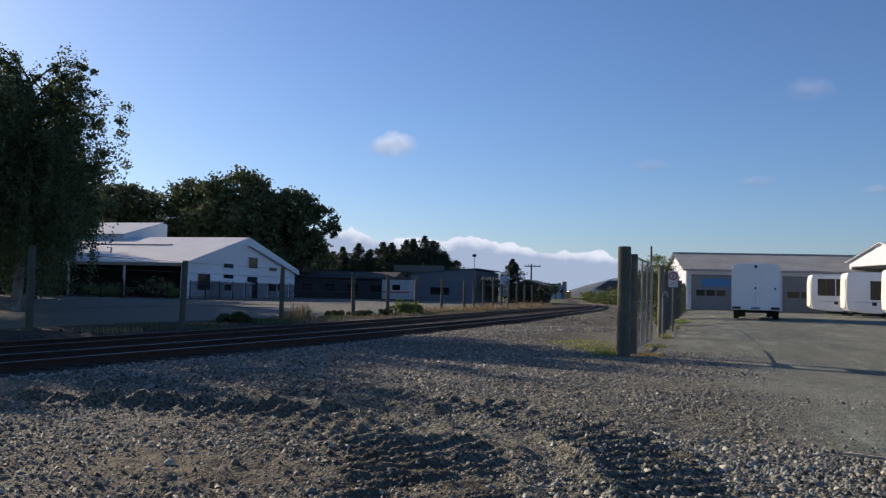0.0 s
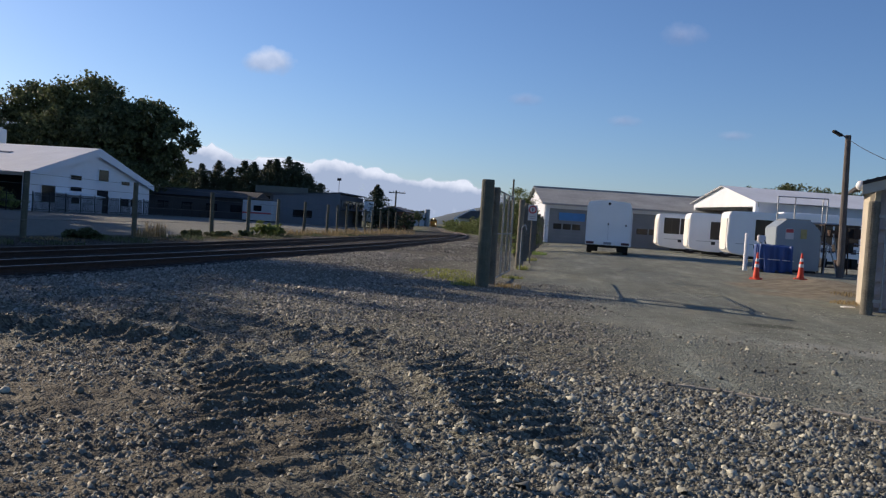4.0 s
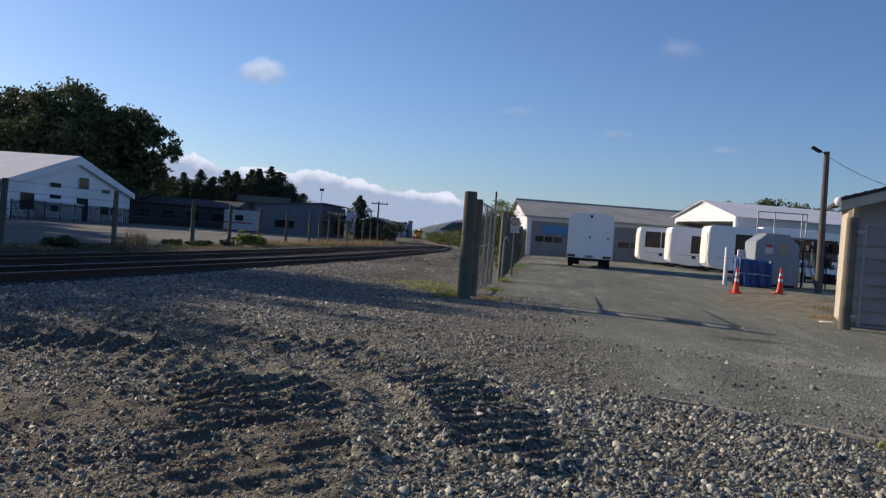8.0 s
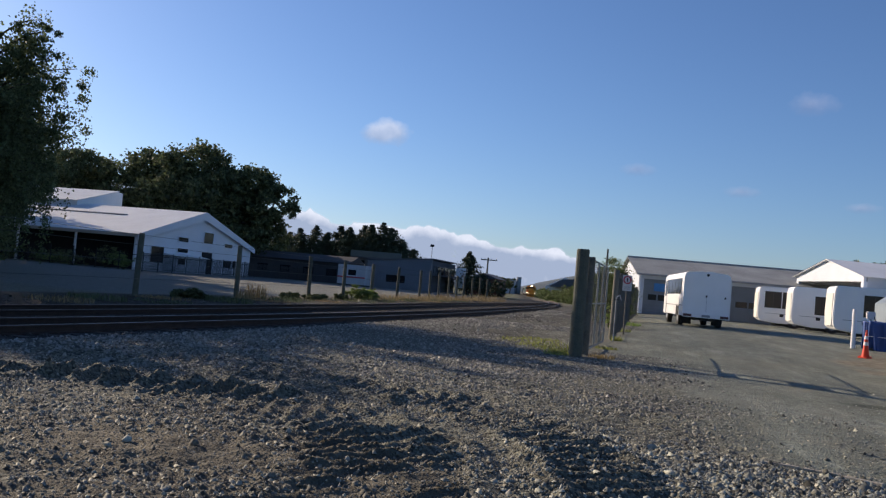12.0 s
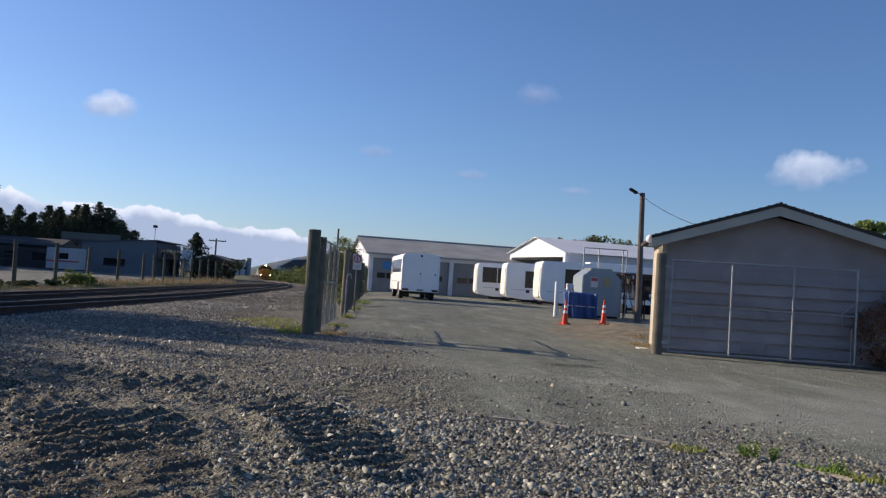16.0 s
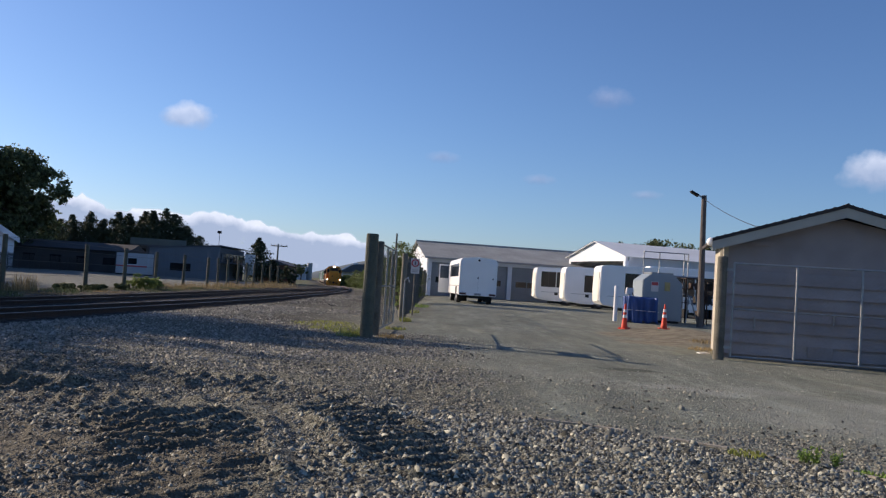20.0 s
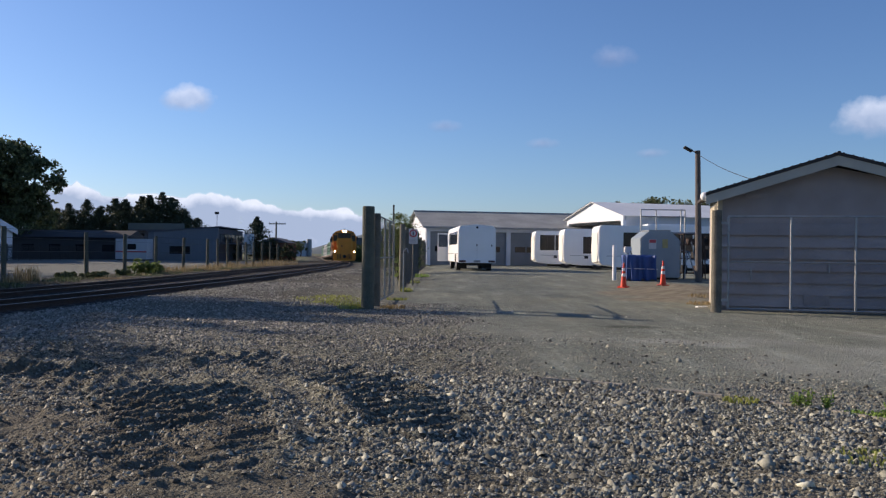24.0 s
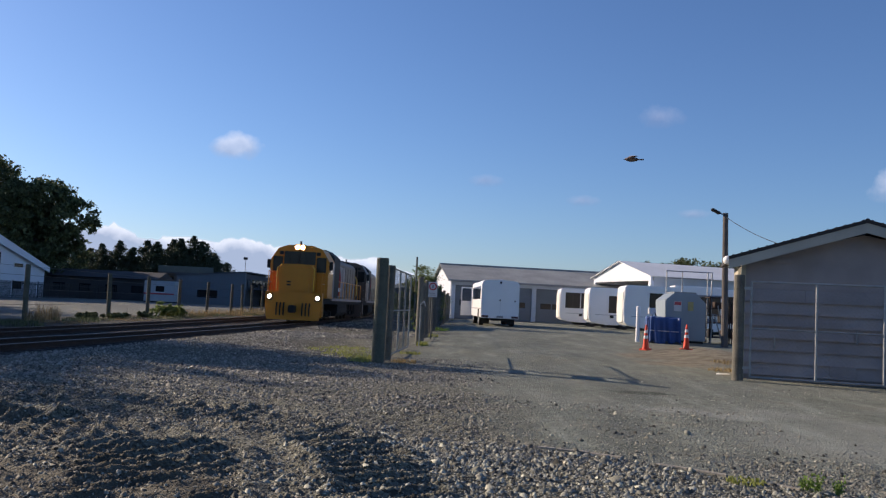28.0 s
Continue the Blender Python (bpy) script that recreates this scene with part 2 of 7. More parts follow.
def rut(x, y, line, half, lug, depth, seed, slant, berm=0.03):
    """A tyre track: a shallow trough with cleat ridges across it, at the places x, y."""
    best, arc, side = beside(x, y, line)
    inside = 1 - smooth(half * 0.75, half * 1.15, best)
    wave = (arc + slant * side + 0.06 * noise2(x, y, 1.3, seed) + 0.022 * noise2(x, y, 6.0, seed + 3)) / lug
    ridge = (1 - np.abs(np.sin(np.pi * wave)) ** 0.55) * 1.6 * np.clip(0.95 + 0.3 * noise2(x, y, 2.6, seed + 5) + 0.22 * noise2(x, y, 9.0, seed + 6), 0.4, 1.4)
    ridge = ridge + 0.10 * noise2(x, y, 12.0, seed + 7) * smooth(0.1, 0.6, ridge) + 0.05 * noise2(x, y, 21.0, seed + 8)
    fade = np.clip(0.95 + 0.4 * noise2(x, y, 0.9, seed + 1), 0.5, 1.2)
    lip = np.exp(-((best - half * 1.1) / 0.11) ** 2) * np.clip(0.5 + 0.8 * noise2(x, y, 3.2, seed + 9) + 0.5 * noise2(x, y, 9.0, seed + 10), 0, 1.7)
    return inside * fade * (depth * (ridge - 0.2)) + lip * berm * fade


def earth_mask(x, y):
    """Where bare brown earth shows between the stones."""
    m = smooth(-0.15, 0.35, noise2(x, y, 0.55, 31) + 0.35 * noise2(x, y, 1.7, 32))
    return m * (1 - smooth(-0.2, 1.2, x + 0.3 * (y - 5))) * (1 - smooth(7.6, 9.6, y)) * smooth(-9.5, -7.0, x)


def surface(x, y):
    """The lie of the ground with ruts and small unevenness."""
    x, y = np.asarray(x, float), np.asarray(y, float)
    z = height(x, y)
    near = (x > -9) & (x < 6) & (y > 1.5) & (y < 12)
    if near.any():
        xn, yn = x[near], y[near]
        k = 1 - smooth(-0.5, 2.0, xn) * 0.6
        dz = rut(xn, yn, INNER_RUT, 0.62, 0.27, 0.036, 41, -0.6, 0.045) + rut(xn, yn, OUTER_RUT, 0.44, 0.24, 0.032, 43, -0.35, 0.055) + rut(xn, yn, SIDE_RUT, 0.36, 0.36, 0.10, 57, 0.1, 0.06)
        dz += k * (0.020 * noise2(xn, yn, 1.3, 45) + 0.014 * noise2(xn, yn, 4.0, 46) + 0.013 * noise2(xn, yn, 9.0, 47) + 0.012 * noise2(xn, yn, 15.0, 49) * np.clip(0.6 + noise2(xn, yn, 0.8, 50), 0, 1.4))
        z = z.copy()
        z[near] += dz
    return z + 0.02 * noise2(x, y, 0.25, 48) * (np.abs(x) < 30)


def ground_mat():
    """Gravel, with the shares of earth, yard surface, paving and verge laid in by the mesh."""
    m = bpy.data.materials.new("gravel ground")
    m.use_nodes = True
    nt = m.node_tree
    p = nt.nodes["Principled BSDF"]
    p.inputs["Specular IOR Level"].default_value = 0.25
    tc = nt.nodes.new("ShaderNodeTexCoord")

    def noise_tex(scale, detail=4, rough=0.6):
        n = nt.nodes.new("ShaderNodeTexNoise")
        n.inputs["Scale"].default_value, n.inputs["Detail"].default_value, n.inputs["Roughness"].default_value = scale, detail, rough
        nt.links.new(tc.outputs["Object"], n.inputs["Vector"])
        return n

    def mixer(fac, a, b, blend="MIX"):
        x = nt.nodes.new("ShaderNodeMix")
        x.data_type, x.blend_type = "RGBA", blend
        for k, v in ((0, fac), (6, a), (7, b)):
            if isinstance(v, (int, float)):
                x.inputs[k].default_value = v
            elif isinstance(v, tuple):
                x.inputs[k].default_value = (*v, 1)
            else:
                nt.links.new(v, x.inputs[k])
        return x.outputs[2]

    def attr(name):
        a = nt.nodes.new("ShaderNodeAttribute")
        a.attribute_name = name
        return a.outputs["Fac"]

    def rescale(src, lo, hi, a=0.0, b=1.0):
        r = nt.nodes.new("ShaderNodeMapRange")
        r.inputs[1].default_value, r.inputs[2].default_value, r.inputs[3].default_value, r.inputs[4].default_value = lo, hi, a, b
        nt.links.new(src, r.inputs[0])
        return r.outputs[0]

    vor = nt.nodes.new("ShaderNodeTexVoronoi")
    vor.inputs["Scale"].default_value = 34
    nt.links.new(tc.outputs["Object"], vor.inputs["Vector"])
    big, mid, fine = noise_tex(0.45, 5), noise_tex(3.0, 6), noise_tex(70, 3)
    cell = nt.nodes.new("ShaderNodeSeparateColor")
    nt.links.new(vor.outputs["Color"], cell.inputs[0])
    stone = mixer(rescale(cell.outputs[0], 0.1, 0.9), (0.052, 0.051, 0.038), (0.27, 0.268, 0.198))
    stone = mixer(rescale(mid.outputs[0], 0.35, 0.7), stone, mixer(0.5, stone, (0.0985, 0.0977, 0.0837)))
    earth = mixer(rescale(mid.outputs[0], 0.35, 0.68), (0.072, 0.066, 0.048), (0.178, 0.160, 0.114))
    col = mixer(attr("earth"), stone, earth)
    yard = mixer(rescale(mid.outputs[0], 0.3, 0.7), (0.148, 0.160, 0.125), (0.247, 0.266, 0.209))
    yard = mixer(rescale(big.outputs[0], 0.45, 0.62, 0, 0.6), yard, (0.275, 0.293, 0.245))
    yard = mixer(rescale(cell.outputs[1], 0.75, 0.98, 0, 0.5), yard, (0.381, 0.413, 0.345))
    yard = mixer(rescale(cell.outputs[2], 0.72, 0.98, 0, 0.55), yard, (0.069, 0.074, 0.062))
    yard = mixer(rescale(noise_tex(0.9, 7, 0.7).outputs[0], 0.5, 0.66, 0, 0.55), yard, (0.195, 0.185, 0.128))
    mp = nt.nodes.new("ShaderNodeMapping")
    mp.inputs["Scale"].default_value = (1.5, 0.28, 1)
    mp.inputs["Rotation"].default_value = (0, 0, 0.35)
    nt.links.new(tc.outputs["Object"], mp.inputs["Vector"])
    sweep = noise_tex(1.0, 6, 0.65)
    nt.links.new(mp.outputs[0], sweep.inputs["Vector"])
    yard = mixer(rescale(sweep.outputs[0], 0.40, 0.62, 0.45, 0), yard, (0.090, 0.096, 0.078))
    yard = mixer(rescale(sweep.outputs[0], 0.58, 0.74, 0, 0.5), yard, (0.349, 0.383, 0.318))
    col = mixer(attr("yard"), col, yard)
    dirt = mixer(rescale(mid.outputs[0], 0.3, 0.7), (0.125, 0.105, 0.070), (0.30, 0.265, 0.185))
    col = mixer(attr("dirt"), col, dirt)
    verge = mixer(rescale(mid.outputs[0], 0.35, 0.65), (0.020, 0.0175, 0.012), (0.058, 0.045, 0.027))
    col = mixer(attr("verge"), col, verge)
    pave = mixer(rescale(mid.outputs[0], 0.3, 0.7), (0.128, 0.137, 0.123), (0.187, 0.198, 0.177))
    col = mixer(attr("pave"), col, pave)
    # Dark ballast; the same colour also stands for shade towards the gateway.
    bed = mixer(rescale(cell.outputs[0], 0.1, 0.9), (0.0128, 0.0126, 0.0108), (0.0493, 0.0452, 0.0374))
    col = mixer(attr("bed"), col, bed)
    turf = mixer(rescale(big.outputs[0], 0.3, 0.7), (0.0591, 0.0735, 0.0295), (0.138, 0.137, 0.069))
    col = mixer(attr("turf"), col, turf)
    col = mixer(attr("pale"), col, mixer(0.45, col, (0.4, 0.412, 0.36)))
    damp = mixer(attr("damp"), col, mixer(1.0, col, (0.443, 0.473, 0.453), "MULTIPLY"))
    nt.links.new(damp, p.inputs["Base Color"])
    p.inputs["Roughness"].default_value = 0.9
    h = nt.nodes.new("ShaderNodeMath")
    h.operation = "MULTIPLY_ADD"
    h.inputs[1].default_value = -0.9
    nt.links.new(vor.outputs["Distance"], h.inputs[0])
    nt.links.new(fine.outputs[0], h.inputs[2])
    bp = nt.nodes.new("ShaderNodeBump")
    bp.inputs["Distance"].default_value = 0.028
    nt.links.new(rescale(attr("yard"), 0, 1, 1.0, 0.7), bp.inputs["Strength"])
    nt.links.new(h.outputs[0], bp.inputs["Height"])
    nt.links.new(bp.outputs[0], p.inputs["Normal"])
    return m


xs = spaced([(-4000, -400, 300), (-400, -60, 20), (-60, -16, 0.8), (-16, -7.0, 0.14), (-7.0, 2.0, 0.035), (2.0, 5.0, 0.08), (5.0, 14, 0.2), (14, 60, 2), (60, 400, 20), (400, 4000, 300)])
ys = spaced([(-2000, -100, 200), (-100, -10, 6), (-10, 2.0, 0.4), (2.0, 9.6, 0.03), (9.6, 14, 0.08), (14, 24, 0.16), (24, 60, 0.6), (60, 200, 3), (200, 600, 20), (600, 4800, 300)])
GX, GY = np.meshgrid(xs, ys)
ground = new("ground", grid_mesh("ground", GX, GY, surface(GX, GY)))
wob = 0.6 * noise2(GX, GY, 0.5, 51)
fine_wob = 0.35 * noise2(GX, GY, 1.6, 52)
edge_y = np.interp(GX, [-2.0, 1.04, 1.6, 2.2, 2.8, 3.3, 3.8, 6], [13.5, 7.9, 7.75, 7.35, 6.9, 6.45, 5.8, 3.0])
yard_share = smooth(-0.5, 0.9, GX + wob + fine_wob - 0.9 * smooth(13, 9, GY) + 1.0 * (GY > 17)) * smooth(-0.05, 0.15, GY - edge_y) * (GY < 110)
off_bed = np.abs(GX - (centre_x(GY) - 1.8))
bed_shade_share = (1 - smooth(2.75, 3.5, off_bed + 0.5 * wob)) * (GY > -60) * (GY < 860)
# Patches beyond the ballast paint tree and train shadow bands into the ground.
bed_shade_share = np.maximum(bed_shade_share, 0.72 * np.clip(0.75 + 0.7 * noise2(GX, GY, 0.3, 58) + 0.4 * noise2(GX, GY, 0.9, 59), 0.1, 1.25) * smooth(16, 24, GY) * (1 - smooth(-4.8, -2.4, GX + wob)) * (GY < 105) * smooth(-13, -9, GX))
verge_share = smooth(-13.6, -14.6, GX + wob * 0.8) * smooth(-18.4, -17.4, GX + wob * 0.3) * (GY < 130)
pave_share = smooth(-17.3, -18.6, GX + 0.3 * wob) * smooth(-60, -56, GX) * smooth(24, 27, GY + 0.9 * (GX + 20) * 0) * (1 - smooth(108, 110, GY))
dirt_share = smooth(0.15, 0.6, 1.15 - np.hypot((GX - 8.3) / 3.5, (GY - 27.0) / 8.2) + 0.35 * noise2(GX, GY, 0.6, 53)) * (GX > 5.2)
dirt_share = np.maximum(dirt_share, 0.45 * smooth(0.1, 0.6, 1.0 - np.hypot((GX - 2.05) / 0.75, (GY - 4.05) / 0.42) + 0.5 * noise2(GX, GY, 2.2, 71)))
pale_share = smooth(0.2, 0.8, 1.1 - np.hypot((GX - 4.0) / 1.5, (GY - 11.6) / 0.7) + 0.6 * noise2(GX, GY, 1.6, 55))
pale_share = np.maximum(pale_share, 0.75 * smooth(0.0, 0.8, 1.0 - np.hypot((GX - 6.6) / 3.2, (GY - 10.2) / 3.0) + 0.5 * noise2(GX, GY, 0.9, 56)))
damp_share = smooth(0.2, 0.7, 1.1 - np.hypot((GX - 3.55) / 0.8, (GY - 14.25) / 0.5) + 0.2 * noise2(GX, GY, 2.0, 54))
turf_share = np.clip(smooth(108, 112, GY) * (1 - bed_shade_share) + (GX < -62) + (GX > 45), 0, 1)
for key, val in (("earth", earth_mask(GX, GY)), ("yard", yard_share), ("dirt", dirt_share), ("verge", verge_share), ("pave", pave_share), ("bed", bed_shade_share), ("turf", turf_share), ("damp", damp_share), ("pale", pale_share)):
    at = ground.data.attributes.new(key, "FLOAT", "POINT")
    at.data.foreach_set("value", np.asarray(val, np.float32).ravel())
ground.data.materials.append(ground_mat())
tagged(ground, "grey gravel ground with tyre ruts and scattered stones", "ground", kind="structure")

# ---- railway ----
def line_frames(L):
    t = np.gradient(L, axis=0)
    t /= np.hypot(t[:, 0], t[:, 1])[:, None]
    return t, np.stack([t[:, 1], -t[:, 0]], 1)


def sweep(name, L, off, outline, material, parent, label=""):
    """A rail: an outline of (across, up) carried along the line at a sideways offset."""
    t, n = line_frames(L)
    verts, faces, k = [], [], len(outline)
    for p, q in zip(L, n):
        for u, z in outline:
            verts.append((p[0] + q[0] * (off + u), p[1] + q[1] * (off + u), z - fall(p[1])))
    for i in range(len(L) - 1):
        for j in range(k):
            a, b = i * k + j, i * k + (j + 1) % k
            faces.append((a, a + k, b + k, b))
    me = bpy.data.meshes.new(name)
    me.from_pydata(verts, [], faces)
    me.materials.append(material)
    ob = new(name, me)
    ob.parent = parent
    if label:
        ob["label"] = label
    return ob


RAIL = [(-0.065, -0.0500), (0.065, -0.0500), (0.065, -0.0350), (0.012, -0.0200), (0.012, 0.0550), (0.034, 0.0650), (0.034, 0.0940), (-0.034, 0.0940), (-0.034, 0.0650), (-0.012, 0.0550), (-0.012, -0.0200), (-0.065, -0.0350)]
RAIL_HEAD = [(-0.03, 0.0945), (0.03, 0.0945), (0.028, 0.0990), (-0.028, 0.0990)]


def track(name, label, L, y0, y1, head):
    tr = thing(name, label, "railway track", kind="structure")
    near = L[(L[:, 1] > -40)]
    for off in (-0.57, 0.57):
        r = sweep("rail", near, off, RAIL, RUST, tr, "rusty steel rail")
        sweep("running_surface", near, off, RAIL_HEAD, head, r, "bright worn rail head")
    bm = bmesh.new()
    bm_box(bm, -1.05, 1.05, -0.11, 0.11, -0.15, -0.045)
    first = part("sleeper", bm, SLEEPER, tr, "", 0.012)
    s, fine = along([tuple(p) for p in L], 0.61)
    t, n = line_frames(fine)
    made = 0
    for p, d in zip(fine, t):
        if y0 < p[1] < y1 and made < 150:
            m = pose(p[0], p[1], random.uniform(-0.006, 0.006), 0, 0, math.degrees(-math.atan2(d[0], d[1])) + random.uniform(-1, 1))
            if made:
                share("sleeper", first.data, tr, m)
            else:
                first.matrix_basis = m
            made += 1
    return tr


RAIL_DULL = mat("dull rail head", (0.12, 0.10, 0.09), 0.6, 0.7, 0.3, 3)
track("main_track", "narrow-gauge main line with worn rails on dark ballast", L1, 6, 96, RAIL_TOP)
track("siding_track", "rusty siding track beside the main line", L2, 6, 96, RAIL_DULL)

# ---- the train ----
GREYP = mat("dark loco paint", (0.09, 0.07, 0.06), 0.5, 0, 0.25, 1.0)
REDP = mat("red loco paint", (0.30, 0.02, 0.022), 0.85, 0, 0.25, 1.0, 0.0, 60, 0.1)
PALE = mat("pale loco band", (0.36, 0.32, 0.31), 0.85, 0, 0.35, 0.9, 0.0, 60, 0.1)
UNDER = mat("underframe grime", (0.035, 0.03, 0.028), 0.85, 0.2, 0.4, 2.0, 0.3)
GREEN_BOX = mat("green container", (0.07, 0.16, 0.12), 0.55, 0.1, 0.25, 1.0)
GREY_BOX = mat("grey container", (0.28, 0.30, 0.31), 0.55, 0.1, 0.25, 1.0)
WAGON = mat("wagon steel", (0.10, 0.07, 0.055), 0.8, 0.2, 0.4, 1.5)
TOP = 0.10      # rail top


def bogie(parent, x, wheels, pitch=1.7):
    b = box("bogie", x - pitch * (wheels - 1) / 2 - 0.55, x + pitch * (wheels - 1) / 2 + 0.55, -0.95, 0.95, TOP + 0.32, TOP + 0.62, UNDER, parent, "dark bogie frame", 0.03)
    for i in range(wheels):
        cx = x + (i - (wheels - 1) / 2) * pitch
        for sy in (-0.56, 0.56):
            bm = bmesh.new()
            bm_cyl(bm, (cx, sy - 0.06, TOP + 0.46), (cx, sy + 0.06, TOP + 0.46), 0.46, n=20)
            bm_cyl(bm, (cx, sy - 0.075 * (1 if sy > 0 else -1), TOP + 0.46), (cx, sy - 0.05 * (1 if sy > 0 else -1), TOP + 0.46), 0.49, n=20)
            part("wheel", bm, UNDER, b)
        for sy in (-1.0, 1.0):
            box("axle_box", cx - 0.14, cx + 0.14, sy - 0.08, sy + 0.08, TOP + 0.32, TOP + 0.6, UNDER, b, "", 0.02)
    for sy in (-0.98, 0.98):
        for k in range(wheels - 1):
            cx = x + (k + 0.5 - (wheels - 1) / 2) * pitch
            bm = bmesh.new()
            for j in range(5):
                bm_cyl(bm, (cx, sy, TOP + 0.3 + j * 0.07), (cx, sy, TOP + 0.34 + j * 0.07), 0.1, n=10)
            part("spring", bm, UNDER, b)
    return b


def locomotive(name, label, front_paint, body_paint, side_paint, lit):
    """Front at x = 0, the rest behind along +x. Cab first, behind a short nose."""
    lo = thing(name, label, "locomotive")
    L = 17.0
    box("underframe", 0.35, L, -1.3, 1.3, TOP + 0.95, TOP + 1.22, UNDER, lo, "black underframe", 0.02)
    # pilot and buffer beam
    prism("buffer_beam", [(-1.32, TOP + 0.55), (1.32, TOP + 0.55), (1.38, TOP + 0.75), (1.38, TOP + 1.42), (-1.38, TOP + 1.42), (-1.38, TOP + 0.75)], "x", 0.1, 0.42, front_paint, lo, "orange-yellow buffer beam", 0.02)
    prism("cowcatcher", [(-1.25, TOP + 0.12), (1.25, TOP + 0.12), (1.32, TOP + 0.56), (-1.32, TOP + 0.56)], "x", 0.02, 0.3, front_paint, lo, "dirty yellow pilot plate", 0.02)
    c = box("coupler", -0.42, 0.2, -0.16, 0.16, TOP + 0.5, TOP + 0.85, BLACK, lo, "black automatic coupler", 0.04)
    box("knuckle", -0.52, -0.36, -0.2, 0.06, TOP + 0.52, TOP + 0.82, BLACK, c, "", 0.04)
    for sy in (-1, 1):
        for k in range(3):
            y = sy * (0.45 + 0.17 * k)
            bm = bmesh.new()
            bm_cyl(bm, (0.06, y, TOP + 0.95), (-0.04, y, TOP + 0.7), 0.035, n=8)
            bm_cyl(bm, (-0.04, y, TOP + 0.7), (0.02, y, TOP + 0.35), 0.035, n=8)
            part("brake_hose", bm, BLACK, lo)
        box("step_well", 0.3, 0.8, sy * 1.2 - 0.16, sy * 1.2 + 0.16, TOP + 0.28, TOP + 0.95, front_paint, lo, "", 0.02)
    # nose: lower than the cab, rounded
    n = prism("nose", [(-0.84, TOP + 1.42), (0.84, TOP + 1.42), (0.87, TOP + 1.6), (0.87, TOP + 2.42), (0.82, TOP + 2.56), (0.66, TOP + 2.65), (0.3, TOP + 2.7), (-0.3, TOP + 2.7), (-0.66, TOP + 2.65), (-0.82, TOP + 2.56), (-0.87, TOP + 2.42), (-0.87, TOP + 1.6)], "x", 0.32, 1.45, front_paint, lo, "yellow short nose", 0.05)
    box("nose_door", 0.29, 0.33, -0.66, -0.1, TOP + 1.5, TOP + 2.45, front_paint, n, "", 0.01)
    for z in (1.72, 1.86):
        box("marking", 0.302, 0.318, 0.22, 0.42, TOP + z, TOP + z + 0.07, BLACK, n)
    for sy in (-1, 1):
        rod("grab_rail", (0.24, sy * 0.9, TOP + 1.5), (0.24, sy * 0.9, TOP + 2.5), 0.025, BRIGHT, n, "bright yellow grab rail", n=8)
        rod("grab_rail", (0.24, sy * 0.9, TOP + 2.5), (0.6, sy * 0.75, TOP + 2.68), 0.02, BRIGHT, n, n=8)
        box("nose_step", 0.2, 0.34, sy * 0.62 - 0.16, sy * 0.62 + 0.16, TOP + 1.36, TOP + 1.42, BLACK, n)
        box("number_board", 1.155, 1.19, sy * 0.92 - 0.1, sy * 0.92 + 0.1, TOP + 3.14, TOP + 3.3, BLACK, lo, "dark number board with plain bars", 0.01)
        for k in range(3):
            box("cab_step", 0.34, 0.7, sy * 1.28 - 0.14, sy * 1.28 + 0.14, TOP + 0.3 + 0.26 * k, TOP + 0.34 + 0.26 * k, BLACK, lo)
    # cab
    cab = prism("cab", [(-1.44, TOP + 1.22), (1.44, TOP + 1.22), (1.46, TOP + 2.9), (1.1, TOP + 3.44), (0.6, TOP + 3.6), (-0.6, TOP + 3.6), (-1.1, TOP + 3.44), (-1.46, TOP + 2.9)], "x", 1.2, 3.3, front_paint, lo, "yellow cab with cut-away roof corners", 0.035)
    for sy in (-1, 1):
        box("front_panel", 1.16, 1.215, sy * 1.16 - 0.27, sy * 1.16 + 0.27, TOP + 1.5, TOP + 2.35, ORANGE if sy > 0 else front_paint, cab, "panel beside the nose", 0.01)
        f = box("side_pane", 1.17, 1.2, sy * 1.08 - 0.2, sy * 1.08 + 0.2, TOP + 2.42, TOP + 3.02, GLASS, cab, "dark corner window", 0.01)
        box("window_frame", 1.18, 1.197, sy * 1.08 - 0.24, sy * 1.08 + 0.24, TOP + 2.38, TOP + 3.06, BLACK, f)
        box("cab_window", 1.75, 2.75, sy * 1.448 - 0.02, sy * 1.448 + 0.02, TOP + 2.35, TOP + 2.85, GLASS, cab, "dark sliding window", 0.005)
        box("cab_door", 2.82, 3.25, sy * 1.445 - 0.016, sy * 1.445 + 0.016, TOP + 1.3, TOP + 2.9, PALE, cab)
    f = box("windscreen", 1.165, 1.197, -0.78, 0.78, TOP + 2.72, TOP + 3.3, GLASS, cab, "dark windscreen", 0.01)
    for y in (-0.4, 0.0, 0.4):
        rod("wiper", (1.15, y, TOP + 2.74), (1.15, y + 0.15, TOP + 3.1), 0.012, BLACK, f, n=6)
    box("centre_pillar", 1.15, 1.196, -0.03, 0.03, TOP + 2.7, TOP + 3.32, BLACK, f)
    hl = prism("headlamp_box", [(-0.3, TOP + 3.36), (0.3, TOP + 3.36), (0.26, TOP + 3.62), (-0.26, TOP + 3.62)], "x", 1.08, 1.3, front_paint, lo, "headlamp housing over the windscreen", 0.02)
    glow = LAMP_GLOW if lit else GLASS
    for sy in (-0.13, 0.13):
        rod("headlamp", (1.04, sy, TOP + 3.49), (1.09, sy, TOP + 3.49), 0.1, glow, hl, "lit twin headlamp", n=16)
    for sy in (-1, 1):
        d = box("ditch_lamp_box", 0.02, 0.14, sy * 1.16 - 0.14, sy * 1.16 + 0.14, TOP + 1.05, TOP + 1.34, BLACK, lo, "", 0.02)
